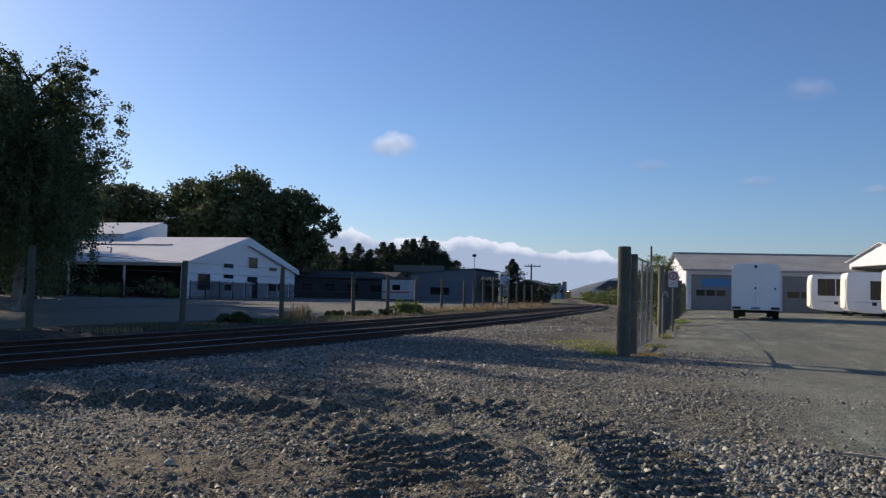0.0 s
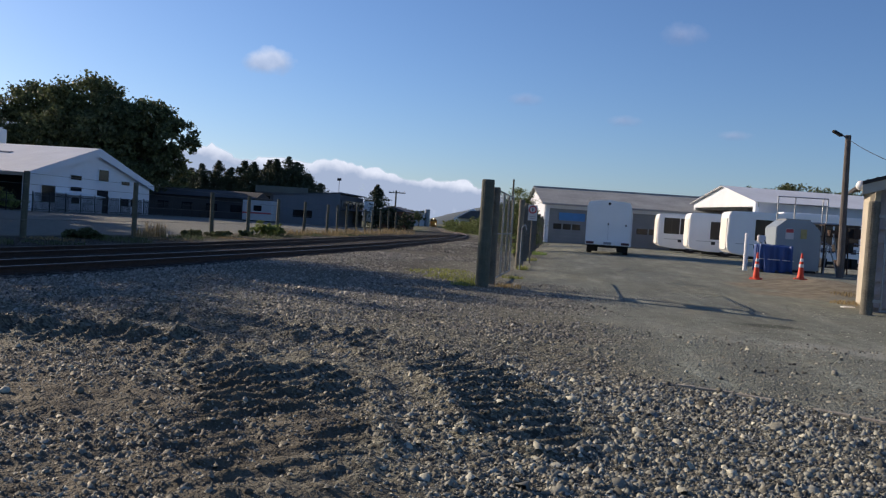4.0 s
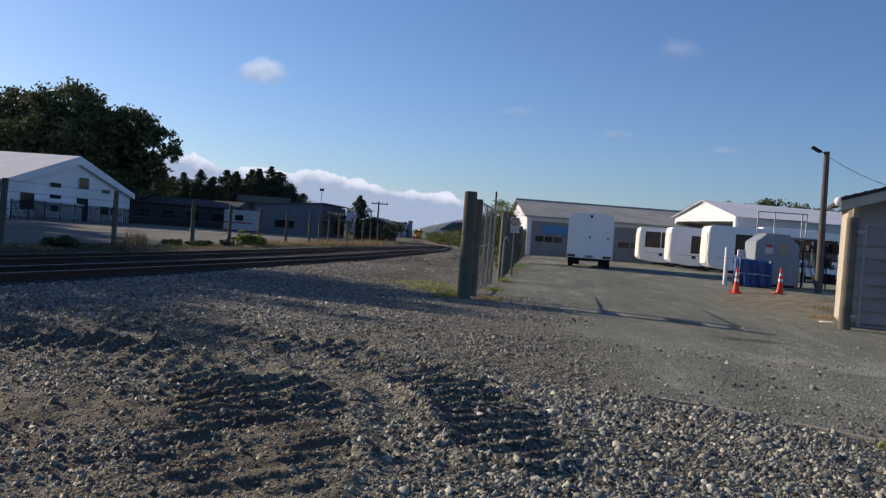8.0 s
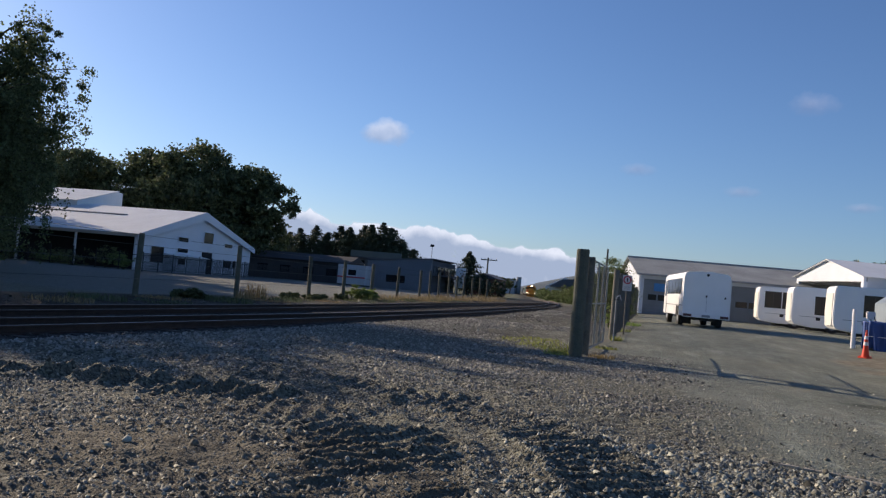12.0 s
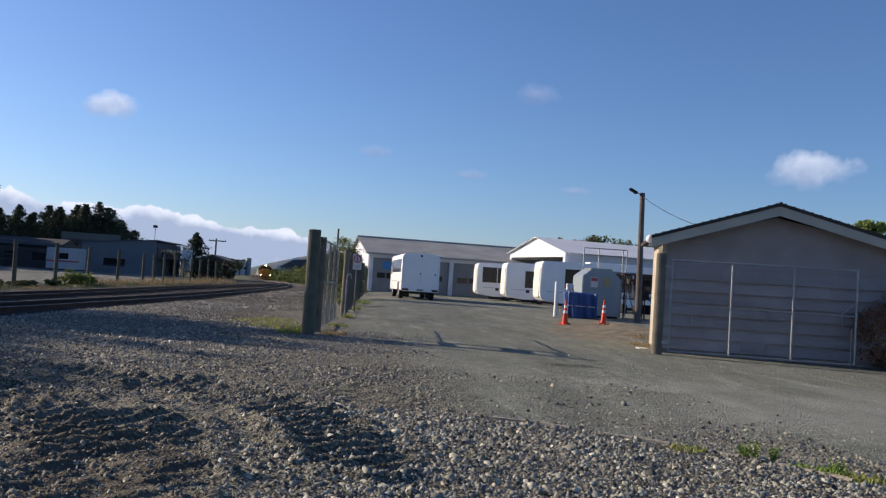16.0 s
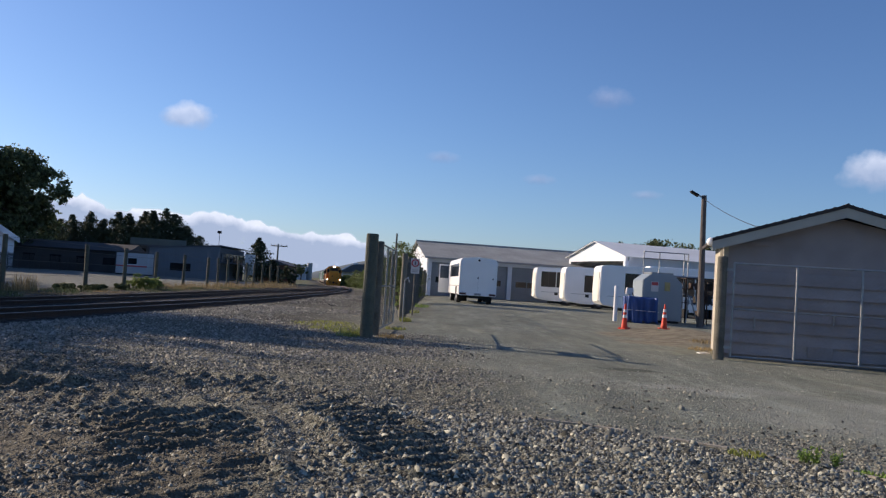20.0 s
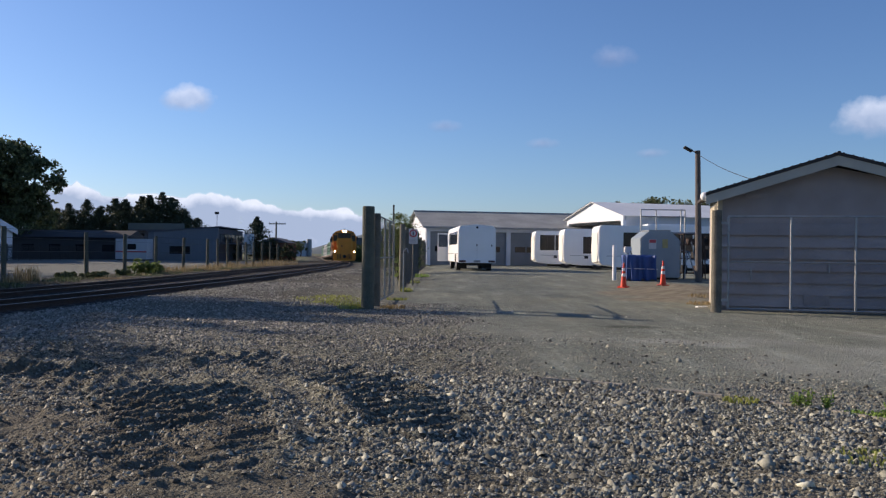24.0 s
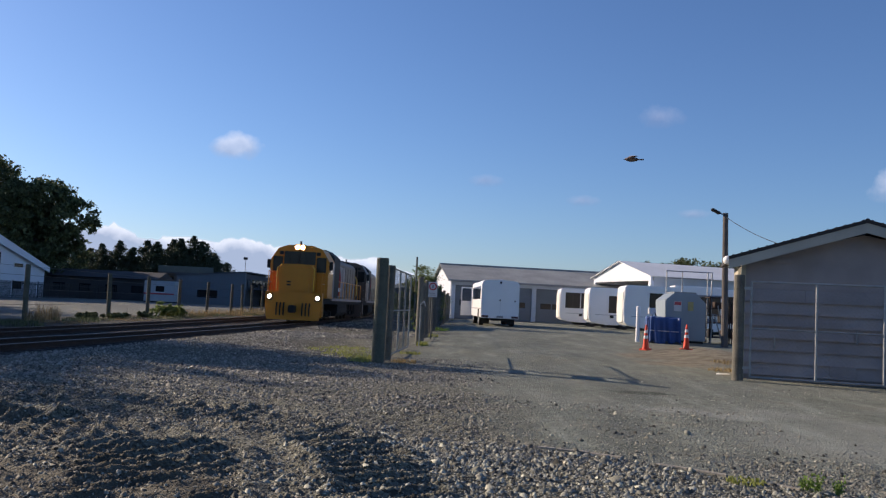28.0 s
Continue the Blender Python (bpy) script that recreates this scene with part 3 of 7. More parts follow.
        rod("ditch_lamp", (-0.02, sy * 1.16, TOP + 1.2), (0.03, sy * 1.16, TOP + 1.2), 0.09, glow, d, "lit ditch lamp", n=16)
    rod("horn", (1.25, 0.0, TOP + 3.6), (1.25, 0.0, TOP + 3.78), 0.05, BLACK, lo)
    for sy in (-1, 1):
        bm = bmesh.new()
        for x in (0.25, 1.12):
            bm_cyl(bm, (x, sy * 1.3, TOP + 1.3), (x, sy * 1.3, TOP + 2.35), 0.02, n=6)
        bm_cyl(bm, (0.25, sy * 1.3, TOP + 2.35), (1.12, sy * 1.3, TOP + 2.35), 0.02, n=6)
        bm_cyl(bm, (0.25, sy * 1.3, TOP + 1.85), (1.12, sy * 1.3, TOP + 1.85), 0.02, n=6)
        part("handrail", bm, front_paint, lo)
        m = box("mirror", 1.3, 1.36, sy * 1.55 - 0.09, sy * 1.55 + 0.09, TOP + 2.5, TOP + 2.9, BLACK, lo)
    # long hood
    prism("hood", [(-0.95, TOP + 1.22), (0.95, TOP + 1.22), (0.95, TOP + 3.1), (0.75, TOP + 3.32), (-0.75, TOP + 3.32), (-0.95, TOP + 3.1)], "x", 3.32, L - 0.4, body_paint, lo, "long engine hood", 0.03)
    prism("air_intake", [(-1.38, TOP + 1.3), (1.38, TOP + 1.3), (1.42, TOP + 3.2), (0.95, TOP + 3.55), (-0.95, TOP + 3.55), (-1.42, TOP + 3.2)], "x", 3.4, 5.6, BLACK, lo, "black air intake behind the cab", 0.03)
    for sy in (-1, 1):
        prism("emblem", [(6.2, TOP + 1.4), (9.2, TOP + 1.4), (9.2, TOP + 2.3), (8.95, TOP + 2.65), (8.5, TOP + 2.88), (7.7, TOP + 2.95), (6.9, TOP + 2.88), (6.45, TOP + 2.65), (6.2, TOP + 2.3)], "y", sy * 0.99 - 0.012, sy * 0.99 + 0.012, REDP, lo, "arched dark red emblem")
        box("emblem_band", 6.2, 9.2, sy * 1.006 - 0.004, sy * 1.006 + 0.004, TOP + 1.62, TOP + 1.82, WHITE_PAINT, lo, "white band across the emblem")
    for k in range(9):
        x = 5.4 + k * 1.2
        for sy in (-1, 1):
            bm = bmesh.new()
            bm_box(bm, x, x + 1.05, sy * 0.968 - 0.014, sy * 0.968 + 0.014, TOP + 1.35, TOP + 2.95)
            part("hood_door", bm, side_paint if x < 10.7 else body_paint, lo, "", 0.008)
    for x in (7.0, 11.2, 13.8):
        rod("roof_fan", (x, 0, TOP + 3.3), (x, 0, TOP + 3.46), 0.55, BLACK, lo, "round roof fan", n=20)
    rod("exhaust_stack", (9.3, 0, TOP + 3.3), (9.3, 0, TOP + 3.6), 0.22, BLACK, lo, n=14)
    for sy in (-1, 1):
        box("walkway_edge", 3.3, L, sy * 1.36 - 0.03, sy * 1.36 + 0.03, TOP + 1.12, TOP + 1.24, PALE, lo, "pale walkway edge")
        bm = bmesh.new()
        for k in range(10):
            bm_cyl(bm, (3.6 + k * 1.45, sy * 1.34, TOP + 1.22), (3.6 + k * 1.45, sy * 1.34, TOP + 2.1), 0.018, n=6)
        bm_cyl(bm, (3.6, sy * 1.34, TOP + 2.1), (3.6 + 9 * 1.45, sy * 1.34, TOP + 2.1), 0.018, n=6)
        part("side_handrail", bm, front_paint, lo)
    prism("fuel_tank", [(-1.1, TOP + 0.3), (1.1, TOP + 0.3), (1.25, TOP + 0.5), (1.25, TOP + 0.95), (-1.25, TOP + 0.95), (-1.25, TOP + 0.5)], "x", 6.6, 10.6, UNDER, lo, "black fuel tank", 0.03)
    bogie(lo, 3.6, 3)
    bogie(lo, 13.6, 3)
    for ob in lo.children_recursive:
        for v in ob.data.vertices:
            v.co.y *= 1.1
            v.co.z = TOP + (v.co.z - TOP) * (1.19 if v.co.z > TOP + 0.6 else 1.0) + (-0.114 if v.co.z > TOP + 0.6 else 0.0)
    return lo


def wagon(name, label, boxes):
    wa = thing(name, label, "railway wagon", group="train wagons")
    L = 14.0
    box("frame", 0.3, L - 0.3, -1.2, 1.2, TOP + 0.85, TOP + 1.05, WAGON, wa, "rusty flat frame", 0.02)
    for sy in (-1, 1):
        box("side_sill", 0.3, L - 0.3, sy * 1.22 - 0.06, sy * 1.22 + 0.06, TOP + 0.72, TOP + 1.07, WAGON, wa)
    for x0, x1, paint in boxes:
        bm = bmesh.new()
        bm_box(bm, x0, x1, -1.2, 1.2, TOP + 1.07, TOP + 3.6)
        n = int((x1 - x0) / 0.28)
        for i in range(n):
            x = x0 + 0.14 + i * (x1 - x0 - 0.2) / n
            for sy in (-1, 1):
                bm_box(bm, x, x + 0.13, sy * 1.21 - 0.025, sy * 1.21 + 0.025, TOP + 1.2, TOP + 3.45)
        for i in range(7):
            bm_box(bm, x0 - 0.03, x0 + 0.01, -1.05 + i * 0.31, -0.92 + i * 0.31, TOP + 1.2, TOP + 3.45)
        part("container", bm, paint, wa, "ribbed steel container")
    bogie(wa, 2.2, 2)
    bogie(wa, L - 2.2, 2)
    box("coupler", -0.35, 0.35, -0.12, 0.12, TOP + 0.55, TOP + 0.8, BLACK, wa)
    return wa


lead_loco = locomotive("locomotive", "yellow and orange diesel locomotive with lit headlamps on the main track", YELLOW, GREYP, PALE, True)
second_loco = locomotive("locomotive", "red and grey diesel locomotive coupled behind the leading one", GREYP, GREYP, REDP, False)
wagons = [wagon("container_wagon", "flat wagon loaded with grey and green containers", b) for b in (
    [(0.8, 6.8, GREY_BOX), (7.1, 13.1, GREEN_BOX)], [(0.8, 13.0, GREEN_BOX)], [(0.8, 6.8, GREEN_BOX), (7.1, 13.1, GREY_BOX)],
    [(0.8, 13.0, GREY_BOX)], [(0.8, 6.8, GREY_BOX), (7.1, 13.1, GREY_BOX)], [(0.8, 13.0, GREEN_BOX)], [(0.8, 6.8, GREEN_BOX), (7.1, 13.1, GREEN_BOX)])]
TRAIN = [(lead_loco, 0.0, 17.0), (second_loco, 17.6, 17.0)] + [(w, 35.2 + 14.4 * i, 14.0) for i, w in enumerate(wagons)]

# ---- yard: gates and fence ----
def lie(x, y):
    return float(height(np.array([float(x)]), np.array([float(y)]))[0])


def round_post(name, x, y, h, r, material, label, category="post", group="", lean=(0, 0)):
    """A round timber post with a slightly uneven, chamfered top."""
    bm = bmesh.new()
    n, levels = 16, [(-0.3, 1.0), (0.0, 1.02), (h * 0.3, 1.0), (h * 0.65, 0.98), (h - 0.03, 0.96), (h, 0.88)]
    rings = []
    for z, k in levels:
        ring = []
        for i in range(n):
            a = 2 * math.pi * i / n
            rr = r * k * (1 + 0.05 * noise.noise(Vector((math.cos(a) * 1.5 + x, math.sin(a) * 1.5 + y, z * 0.8))))
            ring.append(bm.verts.new((rr * math.cos(a) + lean[0] * z, rr * math.sin(a) + lean[1] * z, z)))
        rings.append(ring)
    for a, b in zip(rings, rings[1:]):
        for i in range(n):
            bm.faces.new((a[i], a[(i + 1) % n], b[(i + 1) % n], b[i]))
    bm.faces.new(rings[-1])
    bm.faces.new(rings[0][::-1])
    ob = part(name, bm, material)
    ob.matrix_basis = pose(x, y, lie(x, y))
    return tagged(ob, label, category, group)


def mesh_panel(name, length, z0, z1, parent, m, pitch=0.10, r=0.0006):
    """Chain-link wire: two sets of slanting wires, one before the other."""
    verts, faces = [], []

    def wire(a, b):
        a, b = Vector(a), Vector(b)
        d = (b - a).normalized()
        u = Vector((0, 1, 0)) * r
        v = d.cross(Vector((0, 1, 0))).normalized() * r
        k = len(verts)
        for p in (a, b):
            for w in (u + v, v - u, -u - v, u - v):
                verts.append(tuple(p + w))
        for i in range(4):
            faces.append((k + i, k + (i + 1) % 4, k + 4 + (i + 1) % 4, k + 4 + i))

    h, s = z1 - z0, -(z1 - z0)
    while s < length:
        for flip in (False, True):
            a, b = max(s, 0), min(s + h, length)
            if b - a > 0.02:
                za, zb = z0 + (a - s), z0 + (b - s)
                if flip:
                    za, zb = z0 + z1 - za, z0 + z1 - zb
                wire((a, 0.004 if flip else -0.004, za), (b, 0.004 if flip else -0.004, zb))
        s += pitch
    me = bpy.data.meshes.new(name)
    me.from_pydata(verts, [], faces)
    me.materials.append(WIRE)
    ob = new(name, me)
    ob.parent, ob.matrix_basis = parent, m
    return ob


PLAIN_IRON = mat("dull iron pipe", (0.33, 0.34, 0.32), 0.65, 0.3, 0.4, 5, 0.3)


def gate(name, label, x, y, rz, length, z0, z1, bays, brace, k=1.0, GALV=GALV, wire=0.0006):
    """A pipe-framed gate leaf with wire mesh, hung at its start."""
    g = thing(name, label, "gate", (x, y, lie(x, y)), rz)
    zm = (z0 + z1) / 2 + 0.02
    rod("top_rail", (0, 0, z1), (length, 0, z1), 0.024 * k, GALV, g, "galvanised pipe rail")
    rod("mid_rail", (0, 0, zm), (length, 0, zm), 0.02 * k, GALV, g)
    rod("bottom_rail", (0, 0, z0), (length, 0, z0), 0.024 * k, GALV, g)
    for i in range(bays + 1):
        px = length * i / bays
        rod("stile", (px, 0, z0), (px, 0, z1), 0.026 * min(1, k * 1.4), GALV, g)
    if brace:
        rod("brace", (length - 0.35, 0, zm), (length, 0, zm + 0.32), 0.018, GALV, g)
        rod("drop_bolt", (length - 0.1, -0.04, z0 - 0.06), (length - 0.1, -0.04, zm - 0.3), 0.012, GALV, g)
    for z in (z0 + 0.2, z1 - 0.15):
        box("hinge", -0.16, 0.0, -0.03, 0.03, z - 0.03, z + 0.03, GALV, g)
    mesh_panel("wire_mesh", length, z0, z1, g, Matrix.Identity(4), 0.10, wire)
    return g


round_post("gate_post", -1.53, 18.7, 2.39, 0.15, TIMBER_GREEN, "thick weathered round timber gate post", "gate post")
round_post("gate_post", -1.40, 19.6, 2.27, 0.10, GREY_TIMBER, "weathered timber post behind the gate post", "gate post")
tagged(box("hinge_board", -1.52, -1.46, 18.86, 19.52, 1.72, 1.98, TIMBER_GREEN, bevel=0.01), "dark timber board joining the two gate posts", "board")
tagged(box("hinge_board", -1.52, -1.46, 18.86, 19.52, 1.2, 1.34, TIMBER_GREEN, bevel=0.01), "narrow timber board joining the two gate posts", "board")
tagged(box("hinge_board", -1.51, -1.47, 18.86, 19.52, 2.16, 2.22, TIMBER_GREEN, bevel=0.006), "thin timber rail between the gate post tops", "board")
gate("gate_leaf", "galvanised pipe gate with wire mesh folded back along the fence", -1.34, 19.75, 88, 4.1, 0.12, 2.2, 3, False, 0.85, PLAIN_IRON, 0.0013)
round_post("gate_post", 6.62, 18.6, 2.39, 0.12, GREY_TIMBER, "pale weathered timber gate post beside the hut", "gate post")
gate("gate_leaf", "galvanised pipe gate with wire mesh standing before the hut", 6.86, 18.5, -13.5, 4.1, 0.1, 2.24, 3, True)

FENCE_Y = [27.2, 29.6, 32.4, 35.8, 39.4, 43.2, 47.2, 51.5, 56.0, 61.0, 66.0, 72.0]
for i, fy in enumerate(FENCE_Y):
    fx = -1.08 + 0.0035 * (fy - 29)
    round_post("fence_post", fx, fy, 2.25 if i % 2 == 0 else 2.1, 0.095 if i % 2 == 0 else 0.07, GREY_TIMBER, "grey weathered timber post of the yard fence", "fence post", "yard fence posts", (random.uniform(-0.015, 0.015), random.uniform(-0.01, 0.01)))
for i, (a, b) in enumerate(zip(FENCE_Y, FENCE_Y[1:])):
    ax = -1.08 + 0.0035 * (a - 29) + 0.1
    fw = thing("fence_wire", "rusty galvanised wire mesh between fence posts", "fence wire", (ax, a, 0), 90, "yard fence wire")
    for z in (0.15, 1.1, 2.0):
        rod("line_wire", (0, 0, lie(ax, a) + z), (b - a, 0, lie(ax, b) + z), 0.006, WIRE, fw, n=5)
    if i < 7:
        mesh_panel("wire_mesh", b - a, lie(ax, a) + 0.1, lie(ax, a) + 2.0, fw, Matrix.Identity(4), 0.16, 0.0014)
# bent pipe rail and tap post inside the fence
def tap_post():
    t = thing("tap_post", "bent galvanised pipe with a tap beside the fence", "standpipe", (-1.0, 26.3, lie(-0.9, 26.3)))
    rod("pipe", (0, 0, -0.1), (0, 0, 1.35), 0.016, GALV, t)
    rod("pipe_bend", (0, 0, 1.35), (0.1, 0.0, 1.45), 0.016, GALV, t)
    rod("spout", (0.1, 0, 1.45), (0.16, 0, 1.28), 0.016, GALV, t)
    rod("tap_handle", (-0.07, 0, 1.3), (0.07, 0, 1.3), 0.012, RUST, t)


tap_post()
SIGN_WHITE = mat("sign white", (0.62, 0.60, 0.60), 0.5, 0, 0.1, 3)
SIGN_RED = mat("sign red", (0.50, 0.08, 0.09), 0.5, 0, 0.1, 3)


PLATE_GREY = mat("faded print", (0.34, 0.30, 0.30), 0.6, 0, 0.2, 4)


def ring_disc(bm, r0, r1, y, n=28):
    for i in range(n):
        a, b = 2 * math.pi * i / n, 2 * math.pi * (i + 1) / n
        bm.faces.new([bm.verts.new((r * math.cos(c), y, r * math.sin(c))) for r, c in ((r0, a), (r1, a), (r1, b), (r0, b))])


def round_sign():
    s = thing("prohibition_sign", "white sign with a faded red ring fixed on the fence", "sign", (-0.82, 31.0, lie(-0.9, 31)))
    box("plate", -0.17, 0.17, 0, 0.012, 1.6, 2.17, SIGN_WHITE, s, "white plate", 0.003)
    bm = bmesh.new()
    ring_disc(bm, 0.10, 0.15, -0.004)
    p = part("red_ring", bm, SIGN_RED, s)
    p.matrix_basis = pose(0, 0, 2.0)
    box("symbol", -0.02, 0.02, -0.006, -0.003, 1.93, 2.07, BLACK, s)
    for z in (1.73, 1.66):
        box("text_bar", -0.10, 0.10, -0.006, -0.003, z, z + 0.02, PLATE_GREY, s)
    rod("sign_post", (0, 0.04, 0), (0, 0.04, 2.2), 0.03, GREY_TIMBER, s)


round_sign()
tagged(rod("aerial_pole", (-2.3, 45, 0), (-2.3, 45, 3.95), 0.05, GREY_TIMBER, n=8), "thin weathered pole behind the fence", "pole")


# ---- hut ----
def hut():
    h = thing("hut", "low grey block hut with a dark gabled roof and pale fascia", "shed", (6.82, 19.37, 0), -14)
    W, E, A, D, C = 5.75, 2.77, 3.45, 3.2, 2.72
    S = 0.13                          # the walls stand in from the eaves
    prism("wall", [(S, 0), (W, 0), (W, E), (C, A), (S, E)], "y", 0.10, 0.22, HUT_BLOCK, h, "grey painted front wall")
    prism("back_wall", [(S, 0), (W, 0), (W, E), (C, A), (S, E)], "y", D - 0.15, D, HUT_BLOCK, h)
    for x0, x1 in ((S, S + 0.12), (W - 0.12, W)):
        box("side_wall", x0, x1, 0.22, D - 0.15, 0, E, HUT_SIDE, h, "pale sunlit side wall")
    # lapped boards, one over the other, that make the shadow lines of the front
    z = 0.12
    while z < 2.05:
        hgt = 0.285
        xs = [S + 0.02, random.choice([1.3, 2.4, 3.9]) + 0.5 * random.random(), W - 0.02]
        for a, b in zip(xs, xs[1:]):
            bm = bmesh.new()
            bm_prism(bm, [(0.025, z), (0.10, z), (0.10, z + hgt), (0.088, z + hgt)], "x", a, b - 0.003)
            part("board", bm, HUT_BLOCK, h)
        z += hgt
    for sx in (0, 1):
        a, b = ((-0.22, E - 0.12), (C, A + 0.12)) if sx == 0 else ((W + 0.22, E - 0.12), (C, A + 0.12))
        prism("roof_slope", [(a[0], a[1] + 0.12), (b[0], b[1] + 0.12), (b[0], b[1] + 0.2), (a[0], a[1] + 0.2)], "y", -0.32, D + 0.2, ROOF_DARK, h, "dark corrugated roof")
        prism("fascia", [(a[0], a[1] - 0.10), (b[0], b[1] - 0.11), (b[0], b[1] + 0.117), (a[0], a[1] + 0.117)], "y", -0.30, -0.26, FASCIA, h, "pale weathered fascia board")
        n = 16
        bm = bmesh.new()
        for i in range(n):
            u = (i + 0.5) / n
            x, zz = a[0] + (b[0] - a[0]) * u, a[1] + (b[1] - a[1]) * u + 0.20
            bm_cyl(bm, (x, -0.325, zz - 0.01), (x, D + 0.2, zz - 0.01), 0.028, n=6)
        part("roof_ribs", bm, ROOF_DARK, h)
    rod("ridge_cap", (C, -0.34, A + 0.29), (C, D + 0.2, A + 0.29), 0.05, ROOF_DARK, h, "dark ridge cap", n=10)
    for x in (0.85, 2.6, 4.3):
        rod("vent_pipe", (x, 0.02, 0.75 + 0.2 * (x > 2)), (x, 0.02, 1.05 + 0.2 * (x > 2)), 0.018, GALV, h, n=6)
    box("patch", 2.05, 2.6, 0.03, 0.055, 0.14, 0.42, HUT_BLOCK, h, "grey patch board", 0.003)
    box("frieze_board", 0.72, 1.22, 0.04, 0.10, 2.74, 2.83, HUT_BLOCK, h, "peeling timber strip", 0.01)
    for y0, y1, z0, z1 in ((0.25, 0.5, 1.75, 2.68), (0.5, 0.72, 2.05, 2.7), (0.72, 1.0, 2.3, 2.69), (1.0, 1.35, 2.45, 2.7)):
        box("peeling_board", S - 0.03, S - 0.003, y0, y1 - 0.01, z0, z1, GREY_TIMBER, h, "bare brown board where paint has peeled", 0.006)
    box("corner_board", S - 0.05, S + 0.06, 0.05, 0.14, 0.0, E + 0.1, HUT_SIDE, h, "pale corner board")
    l = thing("flood_lamp", "white outdoor lamp under the hut eave", "lamp", (6.56, 19.3, 2.76), -14)
    bm = bmesh.new()
    bmesh.ops.create_uvsphere(bm, u_segments=14, v_segments=9, radius=0.11)
    part("shade", bm, WHITE_PAINT, l, smooth=True)
    rod("bracket", (0.05, 0, 0.03), (0.45, 0.1, 0.09), 0.02, GALV, l)


hut()


# ---- pole lamp, tank, box, cones ----
POLE_TIMBER = mat("dark tarred pole", (0.12, 0.105, 0.095), 0.9, 0, 0.5, 3, 0.6, 40)


def pole_lamp():
    x, y = 11.3, 35.2
    p = thing("lamp_post", "weathered timber pole with a floodlight on top", "street lamp", (x, y, lie(x, y)))
    rod("pole", (0.16, 0, -0.3), (0.06, 0, 5.7), 0.15, POLE_TIMBER, p, "weathered timber pole", 0.11)
    rod("arm", (0.05, 0, 5.6), (-0.25, 0, 5.72), 0.03, GALV, p)
    box("floodlight", -0.2, 0.2, -0.13, 0.13, -0.05, 0.05, DARK, p, "black floodlight", 0.02).matrix_basis = pose(-0.36, 0, 5.76, 0, 28, 0)
    w = thing("overhead_wire", "black service wire from pole to hut", "wire", (x + 0.06, y, lie(x, y) + 5.55))
    a, b = Vector((0, 0, 0)), Vector((-0.4, -13.5, -2.6))
    prev = a
    for i in range(1, 11):
        q = a.lerp(b, i / 10) + Vector((0, 0, -1.6 * (i / 10) * (1 - i / 10)))
        rod("span", tuple(prev), tuple(q), 0.012, BLACK, w, n=5)
        prev = q


pole_lamp()
TANK = mat("blue-grey tank steel", (0.26, 0.31, 0.35), 0.5, 0.2, 0.18, 1.2)
TARP = mat("blue tarpaulin", (0.025, 0.07, 0.24), 0.45, 0, 0.3, 2.5, 0.3)
CONE_RED = mat("orange cone plastic", (0.72, 0.06, 0.02), 0.5, 0, 0.2, 4)
REFLECT = mat("white cone collar", (0.75, 0.75, 0.75), 0.4, 0, 0.1, 4)


